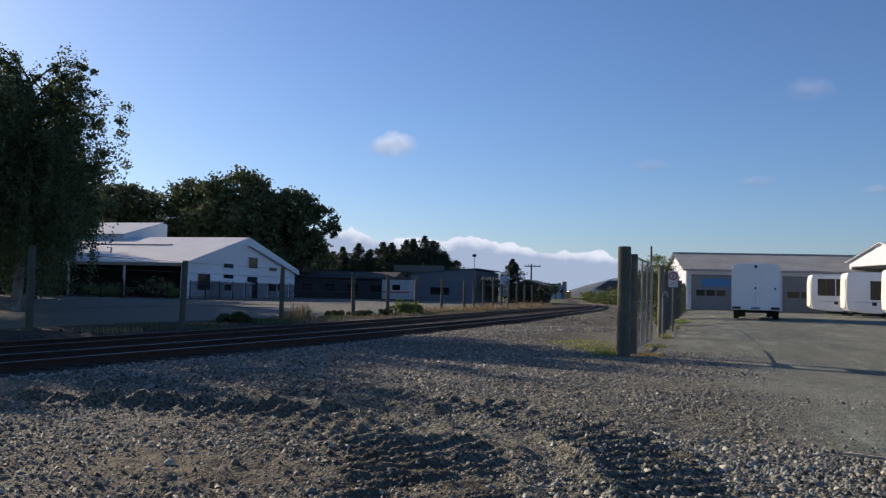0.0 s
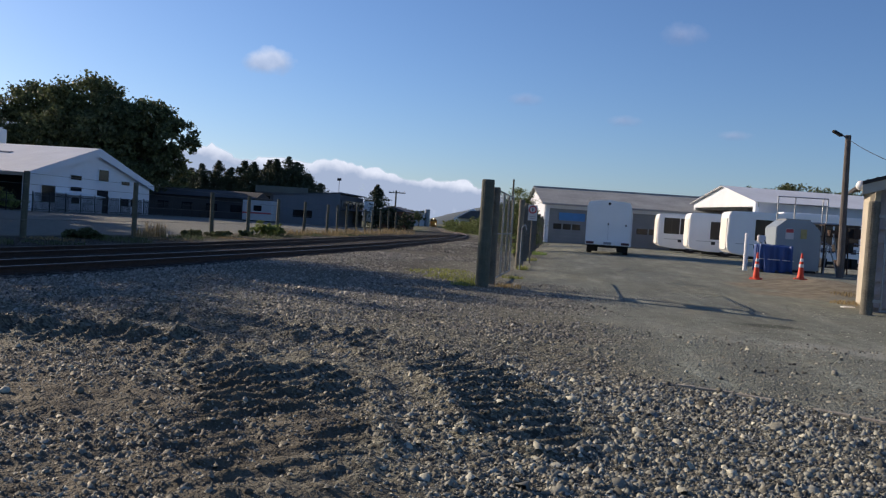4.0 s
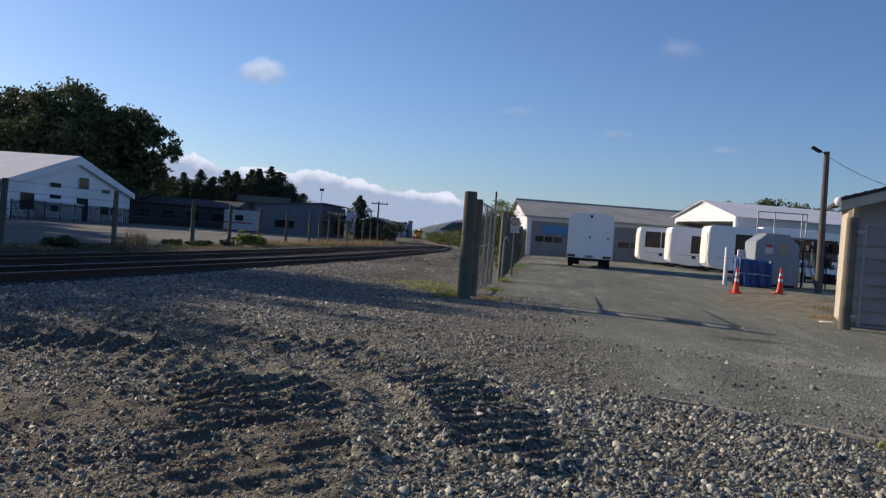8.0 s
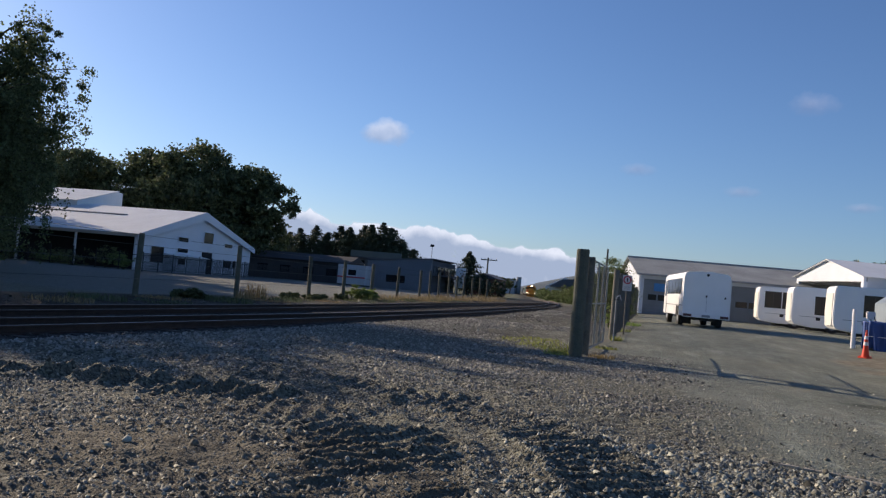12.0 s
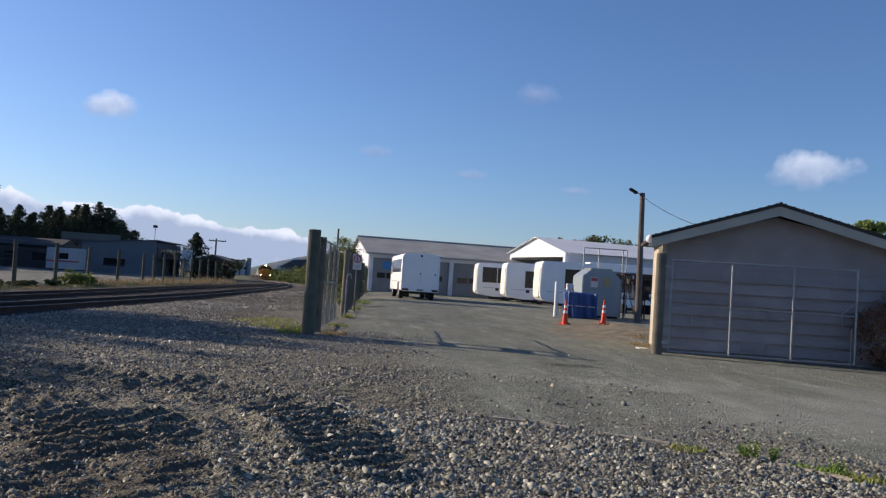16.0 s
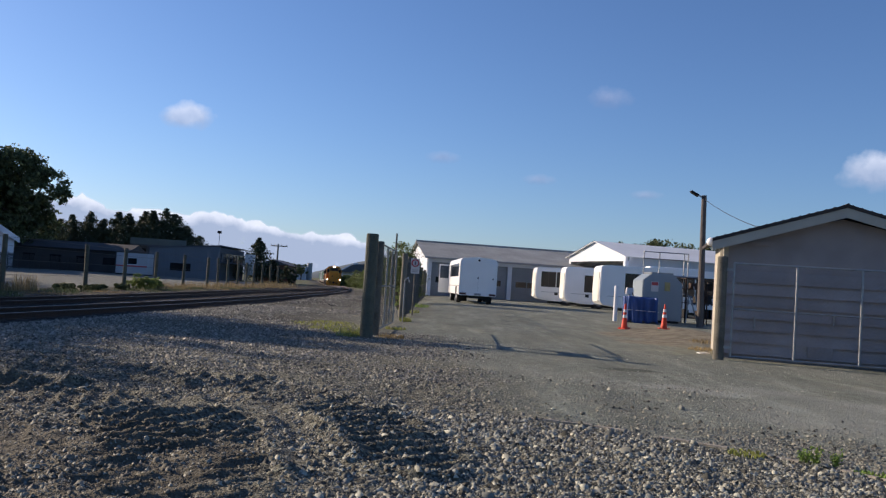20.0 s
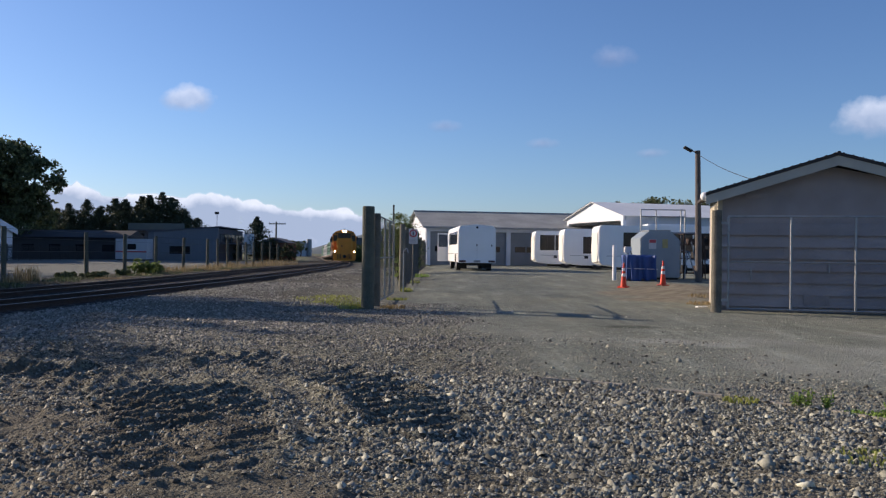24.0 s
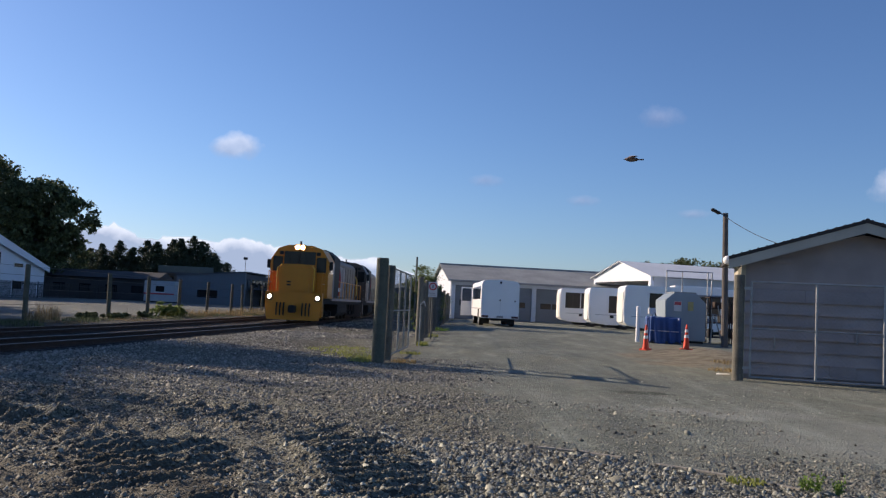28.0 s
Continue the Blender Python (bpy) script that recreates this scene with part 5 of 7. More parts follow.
    prism("roof_body", [(84.5, R - 0.5), (93, R - 0.5), (93, R + 2.2), (92, R + 2.3), (84.5, R + 0.35)], "x", -118, -66.0, ROOF_WHITE, u, "raised pale roof")
    ribbed_roof("roof_sheet", (-118, 84.3, R + 0.36), (-65.8, 84.3, R + 0.36), (-65.8, 92, R + 2.36), (-118, 92, R + 2.36), ROOF_WHITE, u, "", 1.0, 0.03, 0.05)


white_hall()


def steel_fence():
    f = thing("steel_fence", "black steel picket fence before the white hall", "fence")
    x, y0, y1 = -45.5, 68.0, 108.0
    for z in (0.25, 1.5):
        box("rail", x - 0.02, x + 0.02, y0, y1, z - 0.025, z + 0.025, BLACK, f)
        box("rail", -84, x, y0 - 0.02, y0 + 0.02, z - 0.025, z + 0.025, BLACK, f)
    bm = bmesh.new()
    bm_box(bm, -0.035, 0.035, -0.035, 0.035, 0, 1.85)
    first = part("post", bm, BLACK, f)
    first.matrix_basis = pose(x, y0, 0)
    for k in range(1, 17):
        share("post", first.data, f, pose(x, y0 + 2.5 * k, 0))
    for k in range(1, 16):
        share("post", first.data, f, pose(x - 2.5 * k, y0, 0))
    bm = bmesh.new()
    bm_box(bm, -0.012, 0.012, -0.032, 0.032, 0.1, 1.75)
    pk = part("picket", bm, BLACK, f)
    pk.matrix_basis = pose(x, y0 + 0.16, 0)
    for k in range(2, 240):
        if k % 15:
            share("picket", pk.data, f, pose(x, y0 + 0.165 * k, 0))


steel_fence()
BLUE_GREY = mat("blue-grey cladding", (0.15, 0.178, 0.21), 0.6, 0.1, 0.15, 0.6)
SLATE = mat("dark grey block", (0.085, 0.095, 0.112), 0.8, 0, 0.2, 0.6)
# White cabin; the shade of the trees is put into this grey.
SHADED_CABIN = mat("white cabin paint greyed for shade", (0.46, 0.48, 0.50), 0.6, 0, 0.15, 1.2)
# Nearly black, since the oaks' shade on the long building is painted in.
SHADED_BLOCK = mat("block darkened for oak shade", (0.05, 0.054, 0.06), 0.9, 0, 0.25, 0.6)
ROOF_GREEN = mat("dark green glass roof edge", (0.10, 0.13, 0.13), 0.5, 0, 0.2, 1)
RUSTY = mat("rust-brown cladding", (0.14, 0.075, 0.05), 0.8, 0, 0.3, 1)


def grey_offices():
    g = thing("grey_building", "flat-roofed blue-grey clad building beyond the car park", "building")
    prism("wall", [(-38.2, 0), (-28.9, 0), (-28.9, 4.45), (-38.2, 3.75)], "y", 110, 110.2, BLUE_GREY, g, "blue-grey clad front wall")
    prism("roof", [(-38.4, 3.72), (-28.7, 4.47), (-28.7, 4.62), (-38.4, 3.87)], "y", 109.8, 124, SLATE, g, "dark flat roof")
    box("side_wall", -29.1, -28.9, 110.2, 124, 0, 4.3, SLATE, g, "dark side wall")
    box("left_wall", -38.2, -38.0, 110.2, 124, 0, 3.6, BLUE_GREY, g)
    for k in range(6):
        w = box("window", -28.9, -28.84, 111 + k * 2.1, 112.7 + k * 2.1, 2.5, 3.6, GLASS, g, "dark upper window")
        box("frame", -28.9, -28.82, 112.7 + k * 2.1, 112.85 + k * 2.1, 2.45, 3.65, BLUE_GREY, w)
    box("canopy", -28.9, -26.4, 110.8, 123, 2.25, 2.4, SLATE, g, "dark side canopy")
    box("window", -35.3, -32.6, 109.95, 110.0, 0.9, 1.9, GLASS, g, "dark front window")
    bm = bmesh.new()
    for k in range(18):
        bm_box(bm, -38.0 + k * 0.5, -37.96 + k * 0.5, 109.97, 110.0, 0, 3.7)
    part("cladding_ribs", bm, BLUE_GREY, g)
    m = thing("lamp_mast", "thin mast with a floodlight on the flat roof", "lamp", (-30.4, 115, 4.4))
    rod("mast", (0, 0, -0.1), (0, 0, 2.0), 0.04, GALV, m, n=8)
    box("floodlight", -0.3, 0.25, -0.12, 0.12, 2.0, 2.35, BLACK, m, "", 0.03)
    u = thing("upper_storey", "set-back upper storey with a glazed balcony", "building")
    box("wall", -46.5, -38.5, 127, 136, 0, 4.6, SLATE, u, "dark upper wall")
    box("balustrade", -46.8, -38.3, 126.2, 126.3, 4.5, 5.45, ROOF_GREEN, u, "glazed balustrade")
    box("deck", -46.8, -38.3, 126.2, 136, 4.3, 4.5, SLATE, u)
    for k in range(4):
        box("window", -46 + k * 1.9, -44.6 + k * 1.9, 126.93, 126.99, 2.6, 3.9, GLASS, u)
    c = thing("site_cabin", "white portable cabin with a red stripe in the car park", "cabin", (-40.4, 104.6, 0))
    box("body", 0, 3.9, 0, 2.4, 0.15, 2.75, SHADED_CABIN, c, "white cabin body greyed for tree shade", 0.03)
    box("stripe", 0, 3.9, -0.012, 0, 1.02, 1.2, SIGN_RED, c, "red stripe")
    w = box("window", 1.5, 2.6, -0.03, 0, 1.35, 2.1, GLASS, c, "dark window")
    box("sill", 1.4, 2.7, -0.05, -0.005, 1.27, 1.35, WHITE_PAINT, w)
    box("skid", 0.1, 3.8, 0.1, 2.3, 0, 0.15, BLACK, c)
    l = thing("long_building", "long low dark grey building under the trees", "building")
    box("wall", -66, -41.8, 112, 118, 0, 3.0, SHADED_BLOCK, l, "block wall darkened for oak shade")
    prism("roof", [(111.4, 2.95), (118.6, 2.95), (115, 4.0)], "x", -66.5, -41.4, SHADED_BLOCK, l, "low roof darkened for oak shade")
    for k in range(6):
        box("window", -63 + k * 3.6, -61.4 + k * 3.6, 111.94, 111.99, 1.0, 2.0, GLASS, l, "dark window")
    s = thing("steel_shed", "rust-brown steel shed beside the track", "shed")
    box("wall", -27.0, -22.6, 126, 134, 0, 2.7, RUSTY, s, "rust-brown walls")
    prism("roof", [(-27.2, 2.7), (-22.4, 2.7), (-24.8, 3.5)], "y", 125.8, 134.2, SLATE, s)
    t = thing("screen_panel", "tall pale steel screen panel near the track", "screen")
    box("panel", -27.3, -25.9, 118, 118.1, 0.9, 3.8, WHITE_PAINT, t, "pale grey panel")
    for x in (-27.2, -26.0):
        rod("post", (x, 118.15, 0), (x, 118.15, 3.7), 0.06, GALV, t, n=8)


grey_offices()


def utility_pole(x, y, h, label):
    p = thing("utility_pole", label, "utility pole", (x, y, lie(x, y)))
    rod("pole", (0, 0, -0.3), (0, 0, h), 0.2, GREY_TIMBER, p, "dark timber pole", 0.14)
    a = box("crossarm", -1.3, 1.7, -0.08, 0.08, h - 0.5, h - 0.32, GREY_TIMBER, p, "timber crossarm")
    for x0 in (-1.2, -0.5, 0.6, 1.55):
        rod("insulator", (x0, 0, h - 0.32), (x0, 0, h - 0.1), 0.06, WHITE_PAINT, a, n=8)
    return p


utility_pole(-28.9, 150, 7.0, "dark timber power pole with a crossarm by the track")


def far_buildings():
    w = thing("far_warehouse", "far warehouse with a dark roof and a white gable", "warehouse", (0, 0, -0.85))
    prism("wall", [(-31.5, 0), (-20, 0), (-20, 4.5), (-25.5, 7.4), (-31.5, 4.2)], "y", 262, 262.4, WHITE_PAINT, w, "white end wall")
    prism("roof", [(-30, 4.2), (-26.0, 6.6), (-17, 7.4), (-8, 7.0), (-8, 4.0)], "y", 258, 300, SLATE, w, "dark broad roof")
    box("side_wall", -31.0, -30.6, 262.4, 300, 0, 4.2, WHITE_PAINT, w)
    s = thing("far_plant", "far pale factory buildings with a silo", "factory", (0, 0, -0.85))
    # Distance haze is put into the blue-grey of the first block.
    box("block", -78, -66, 420, 440, 0, 6.2, mat("hazy pale wall", (0.42, 0.46, 0.52), 0.8, 0, 0.1, 0.3), s, "pale block")
    box("block", -72, -67, 418, 430, 6.2, 7.6, GREY_BOX, s)
    rod("silo", (-64.8, 425, 0), (-64.8, 425, 8.8), 1.3, GREY_BOX, s, "grey silo", n=16)
    for k in range(5):
        box("window", -77 + k * 2.1, -75.8 + k * 2.1, 419.9, 419.98, 3.5, 4.6, GLASS, s)
    h = thing("far_house", "far pale building beyond the plant", "building", (0, 0, -0.85))
    box("wall", -95, -82, 430, 440, 0, 4.4, HALL_WHITE, h)
    prism("roof", [(430, 4.4), (440, 4.4), (435, 6.4)], "x", -95.5, -81.5, SLATE, h)


far_buildings()


def far_hill():
    """A long wooded hill beyond the town, rising from the railway to the right."""
    n, m = 60, 9
    u, v = np.meshgrid(np.linspace(0, 1, n), np.linspace(0, 1, m))
    X = -250 + 900 * u
    Y = 1500 + 260 * (v - 0.5)
    crest = np.interp(X, [-250, -219, -180, -129, -60, 60, 300, 500, 650], [-3, 9, 21, 36, 46, 44, 26, 10, -3]) + 1.2 * noise2(X, Y, 0.06, 61) + 0.6 * noise2(X, Y, 0.2, 62)
    Z = (crest + 3) * np.sin(np.pi * v) - 3
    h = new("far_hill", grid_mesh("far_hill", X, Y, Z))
    # The slope's blue-grey has the distance haze painted in.
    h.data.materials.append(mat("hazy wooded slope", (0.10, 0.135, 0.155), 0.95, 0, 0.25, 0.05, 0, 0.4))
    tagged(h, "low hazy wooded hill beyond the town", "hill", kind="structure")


far_hill()

# ---- car park fence across the railway ----
FAR_Y = [18.1, 25.0, 32.2, 40.0, 45.0, 50.0, 55.6, 61.5, 64.5, 67.5, 71.0, 74.3, 77.1, 81, 85, 89]
for fy in FAR_Y:
    round_post("fence_post", -17.0, fy, 2.2 + random.uniform(-0.05, 0.08), 0.10, TIMBER_GREEN, "dark weathered post of the car park fence", "fence post", "car park fence posts", (random.uniform(-0.02, 0.02), random.uniform(-0.015, 0.015)))
fw = thing("fence_wire", "thin wires strung between the car park fence posts", "fence wire")
for a, b in zip(FAR_Y, FAR_Y[1:]):
    for z in (0.6, 1.2, 1.75, 2.1):
        rod("line_wire", (-16.89, a, z), (-16.89, b, z), 0.006, WIRE, fw, n=4)

# ---- trees and plants ----
def leaf_mat(name, color, trans=0.25):
    m = bpy.data.materials.new(name)
    m.use_nodes = True
    nt = m.node_tree
    b = nt.nodes["Principled BSDF"]
    geo = nt.nodes.new("ShaderNodeNewGeometry")
    ramp = nt.nodes.new("ShaderNodeMix")
    ramp.data_type = "RGBA"
    ramp.inputs[6].default_value = (*[c * 0.55 for c in color], 1)
    ramp.inputs[7].default_value = (*[min(1, c * 1.5) for c in color], 1)
    nt.links.new(geo.outputs["Random Per Island"], ramp.inputs[0])
    nt.links.new(ramp.outputs[2], b.inputs["Base Color"])
    b.inputs["Roughness"].default_value = 0.6
    b.inputs["Specular IOR Level"].default_value = 0.25
    tr = nt.nodes.new("ShaderNodeBsdfTranslucent")
    nt.links.new(ramp.outputs[2], tr.inputs["Color"])
    mix = nt.nodes.new("ShaderNodeMixShader")
    mix.inputs[0].default_value = trans
    nt.links.new(b.outputs[0], mix.inputs[1])
    nt.links.new(tr.outputs[0], mix.inputs[2])
    nt.links.new(mix.outputs[0], nt.nodes["Material Output"].inputs["Surface"])
    return m


OAK_LEAF = leaf_mat("oak leaves", (0.095, 0.118, 0.055), 0.25)
BIRCH_LEAF = leaf_mat("birch leaves", (0.11, 0.14, 0.065), 0.42)
FIR_LEAF = leaf_mat("fir needles", (0.05, 0.068, 0.04), 0.12)
HEDGE_LEAF = leaf_mat("hedge leaves", (0.19, 0.25, 0.075), 0.42)
TRACK_LEAF = leaf_mat("dark hedge leaves", (0.11, 0.145, 0.05), 0.35)
SAGE_LEAF = leaf_mat("olive shrub leaves", (0.16, 0.165, 0.07), 0.3)
RED_LEAF = leaf_mat("reddish shrub leaves", (0.33, 0.19, 0.13), 0.45)
GRASS_DRY = leaf_mat("dry grass", (0.26, 0.20, 0.10), 0.3)
GRASS = leaf_mat("green weeds", (0.20, 0.30, 0.07), 0.4)
GRASS_PALE = leaf_mat("yellow-green grass", (0.26, 0.28, 0.075), 0.35)
BARK = mat("dark bark", (0.06, 0.05, 0.04), 0.95, 0, 0.4, 4, 0.6)
BIRCH_BARK = mat("pale birch bark", (0.38, 0.36, 0.33), 0.85, 0, 0.5, 3, 0.5, stain=(0.07, 0.06, 0.055))


def leaves(name, centres, size, material, parent, seed, droop=0.0, label="", aspect=0.6):
    """One crown: a folded leaf pair at each centre, turned at random."""
    r = np.random.RandomState(seed)
    c = np.asarray(centres, float)
    n = len(c)
    d = r.normal(size=(n, 3))
    d[:, 2] -= droop * 1.6
    d /= np.linalg.norm(d, axis=1)[:, None]
    s = r.normal(size=(n, 3))
    s -= (s * d).sum(1)[:, None] * d
    s /= np.linalg.norm(s, axis=1)[:, None]
    k = size * r.uniform(0.6, 1.3, n)[:, None]
    nrm = np.cross(d, s) * k * 0.18
    v = np.stack([c - d * k * 0.5, c + s * k * aspect * 0.5 + nrm, c + d * k * 0.5, c - s * k * aspect * 0.5 + nrm], 1).reshape(-1, 3)
    me = bpy.data.meshes.new(name)
    idx = np.arange(n * 4, dtype=np.int32)
    me.vertices.add(n * 4)
    me.vertices.foreach_set("co", v.astype(np.float32).ravel())
    me.loops.add(n * 4)
    me.loops.foreach_set("vertex_index", idx)
    me.polygons.add(n)
    me.polygons.foreach_set("loop_start", idx[::4])
    me.update(calc_edges=True)
    me.materials.append(material)
    ob = new(name, me)
    ob.parent = parent
    if label:
        ob["label"] = label
    return ob


def limb(bm, a, b, r0, r1, bend, n=7, steps=5):
    prev = Vector(a)
    for i in range(1, steps + 1):
        u = i / steps
        q = Vector(a).lerp(Vector(b), u) + Vector(bend) * math.sin(math.pi * u)
        bm_cyl(bm, prev, q, r0 + (r1 - r0) * (i - 1) / steps, r0 + (r1 - r0) * u, n)
        prev = q


def clump_points(r, blobs, per):
    """Leaf places in the outer shells of many small clumps, which sit on a few large blobs."""
    out = []
    for (cx, cy, cz), (rx, ry, rz), clumps in blobs:
        for _ in range(clumps):
            d = r.normal(size=3)
            d /= np.linalg.norm(d)
            p = np.array([cx, cy, cz]) + d * np.array([rx, ry, rz]) * r.uniform(0.45, 1.0) ** 0.6
            cr = 0.22 * (rx + ry + rz) / 3 * r.uniform(0.7, 1.6)
            q = r.normal(size=(per, 3))
            q /= np.linalg.norm(q, axis=1)[:, None]
            out.append(p + q * cr * r.uniform(0.3, 1.15, (per, 1)) * np.array([1.15, 1.15, 0.75]))
    return np.concatenate(out)


def broad_tree(x, y, h, w, seed, label, name="oak_tree", leaf=0.42, leafmat=None, clumps=120, per=60, low=0.22):
    t = thing(name, label, "tree", (x, y, lie(x, y)))
    r = np.random.RandomState(seed)
    bm = bmesh.new()
    limb(bm, (0, 0, -0.3), (0.3, 0.2, h * 0.45), h * 0.035, h * 0.022, (0.2, 0.1, 0), 10)
    part("trunk", bm, BARK, t, "dark trunk")
    blobs = []
    k = 12
    for i in range(k):
        a = 2 * math.pi * i / k + r.uniform(-0.3, 0.3)
        d = w * r.uniform(0.2, 0.62)
        z = h * r.uniform(low + 0.18, 0.74)
        blobs.append(((d * math.cos(a), d * math.sin(a), z), (w * 0.42, w * 0.42, h * 0.19 * r.uniform(0.8, 1.2)), clumps // k))
        bm = bmesh.new()
        limb(bm, (0.3, 0.2, h * r.uniform(0.2, 0.42)), (d * math.cos(a), d * math.sin(a), z), h * 0.014, h * 0.004, (0, 0, h * 0.03), 6)
        part("limb", bm, BARK, t)
    blobs.append(((0, 0, h * 0.80), (w * 0.5, w * 0.5, h * 0.19), clumps // 4))
    leaves("crown", clump_points(r, blobs, per), leaf, leafmat or OAK_LEAF, t, seed, 0.1, "dense dark crown")
    return t


def birch(x, y, h, seed, label, n=230):
    """Upswept limbs from which thin twigs hang."""
    t = thing("birch_tree", label, "tree", (x, y, 0))
    r = np.random.RandomState(seed)
    bm = bmesh.new()
    limb(bm, (0, 0, -0.2), (0.25, 0.1, h * 0.92), 0.24, 0.03, (0.15, 0, 0), 10, 9)
    part("trunk", bm, BIRCH_BARK, t, "pale blotched birch trunk")
    pts = []
    for i in range(26):
        z0 = h * (0.30 + 0.62 * i / 26)
        a = i * 2.399 + r.uniform(-0.3, 0.3)
        reach = h * (0.31 * math.sin(math.pi * (0.24 + 0.68 * i / 26)) + 0.05) * r.uniform(0.8, 1.15)
        end = np.array([reach * math.cos(a), reach * math.sin(a), z0 + h * 0.13 * r.uniform(0.6, 1.2)])
        tw = bmesh.new()
        limb(tw, (0.15, 0.05, z0), tuple(end), 0.055, 0.015, (0, 0, h * 0.03), 5, 4)
        part("limb", tw, BARK, t)
        for j in range(n // 26 + 4):
            u = r.uniform(0.25, 1.05)
            p = np.array([0.15, 0.05, z0]) * (1 - u) + end * u + r.normal(size=3) * 0.35
            drop = h * r.uniform(0.10, 0.34)
            m = int(drop / 0.045)
            s = np.linspace(0, 1, m)[:, None]
            sway = r.normal(size=2) * 0.25
            line = p + s * np.array([sway[0], sway[1], -drop])
            line[:, 2] = np.maximum(line[:, 2], 0.8)
            pts.append(line + r.normal(size=(m, 3)) * 0.10)
        blobs = [(tuple(end * u + np.array([0.15, 0.05, z0]) * (1 - u) - np.array([0, 0, h * 0.05])), (reach * 0.26 + 0.3, reach * 0.26 + 0.3, h * 0.075), 5) for u in (0.35, 0.65, 0.95)]
        pts.append(clump_points(r, blobs, 66))
    leaves("crown", np.concatenate(pts), 0.135, BIRCH_LEAF, t, seed, 0.5, "hanging leafy twigs", 0.75)
    return t


def fir(x, y, h, w, seed, label, per=56):
    t = thing("conifer_tree", label, "tree", (x, y, lie(x, y)), 0, "conifers behind the buildings")
    r = np.random.RandomState(seed)
    rod("trunk", (0, 0, -0.2), (0, 0, h * 0.97), h * 0.02, BARK, t, r1=0.03, n=8)
    pts = []
    lv = 22
    for i in range(lv):
        u = i / lv
        z = h * (0.1 + 0.9 * u)
        rad = w * 1.75 * (1 - u) ** 1.0 * r.uniform(0.65, 1.25) + 0.04
        for j in range(9):
            a = r.uniform(0, 6.283)
            s = r.uniform(0.1, 1, per)[:, None]
            tip = np.array([rad * math.cos(a), rad * math.sin(a), 0.06 * rad])
            pts.append(np.array([0, 0, z]) + s * tip + r.normal(size=(per, 3)) * 0.14 * (0.5 + rad * 0.3))
    leaves("crown", np.concatenate(pts), 0.36, FIR_LEAF, t, seed, -0.1, "dark needle crown", 0.35)
    return t


def shrub(x, y, h, w, seed, label, leafmat, name="shrub", leaf=0.1, n=900, category="shrub", group="", z=0.0, clumps=9):
    t = thing(name, label, category, (x, y, z), 0, group)
    r = np.random.RandomState(seed)
    bm = bmesh.new()
    for k in range(7):
        a = r.uniform(0, 6.28)
        bm_cyl(bm, (0, 0, -0.05), (w * 0.35 * math.cos(a), w * 0.35 * math.sin(a), h * 0.7), 0.018 * h, 0.006 * h, 5)
    part("stem_tuft", bm, BARK, t)
    blobs = [((r.uniform(-0.3, 0.3) * w, r.uniform(-0.3, 0.3) * w, h * r.uniform(0.22, 0.6)), (w * 0.36, w * 0.36, h * 0.38), clumps) for _ in range(6)]
    leaves("foliage", clump_points(r, blobs, max(8, n // (5 * clumps))), leaf, leafmat, t, seed, 0.0, "leafy mass", 0.5)
    return t


def tuft(x, y, h, w, seed, label, leafmat, n=120, category="weed", name="grass_tuft", z=None):
    """A tuft of blades, each a thin bent strip."""
    r = np.random.RandomState(seed)
    verts, faces = [], []
    for _ in range(n):
        a, q = r.uniform(0, 6.283), r.uniform(0, 1) ** 0.5 * w
        bx, by = q * math.cos(a), q * math.sin(a)
        hh, lean, b = h * r.uniform(0.35, 1.0), r.uniform(0.1, 0.6), r.uniform(0, 6.283)
        dx, dy = math.cos(b) * lean * hh, math.sin(b) * lean * hh
        wx, wy = -math.sin(b) * 0.007, math.cos(b) * 0.007
        k = len(verts)
        verts += [(bx - wx, by - wy, -0.01), (bx + wx, by + wy, -0.01), (bx + dx * 0.4 + wx, by + dy * 0.4 + wy, hh * 0.6), (bx + dx * 0.4 - wx, by + dy * 0.4 - wy, hh * 0.6), (bx + dx, by + dy, hh)]
        faces += [(k, k + 1, k + 2, k + 3), (k + 3, k + 2, k + 4)]
    me = bpy.data.meshes.new(name)
    me.from_pydata(verts, [], faces)
    me.materials.append(leafmat)
    ob = new(name, me)
    ob.matrix_basis = pose(x, y, lie(x, y) if z is None else z)
    return tagged(ob, label, category, "weed tufts", "stuff")


# oaks behind the hall
for i, (tx, ty, th, tw_) in enumerate([(-87.5, 113, 17.8, 9.5), (-77.5, 116, 18.4, 9.5), (-68, 114, 19.5, 10.5), (-60, 115, 16.8, 9.0), (-97, 116, 16.5, 9.5)]):
    broad_tree(tx, ty, th, tw_, 11 + i, "tall dark oak with a broad crown behind the hall", clumps=430, per=46, low=0.02, leaf=0.56)
birch(-28.9, 29.9, 11.5, 5, "birch with hanging twigs at the car park edge", 900)
birch(-37.0, 36.4, 11.6, 8, "birch with hanging twigs at the car park edge", 420)
birch(-42.0, 43.5, 12.0, 6, "birch with hanging twigs behind the first one", 380)
birch(-36.5, 22.9, 12.4, 9, "birch with hanging twigs at the end of the car park", 420)
birch(-34.5, 27.0, 12.6, 7, "birch with hanging twigs at the end of the car park", 420)
birch(-31.0, 20.2, 10.0, 14, "birch with hanging twigs at the end of the car park", 360)
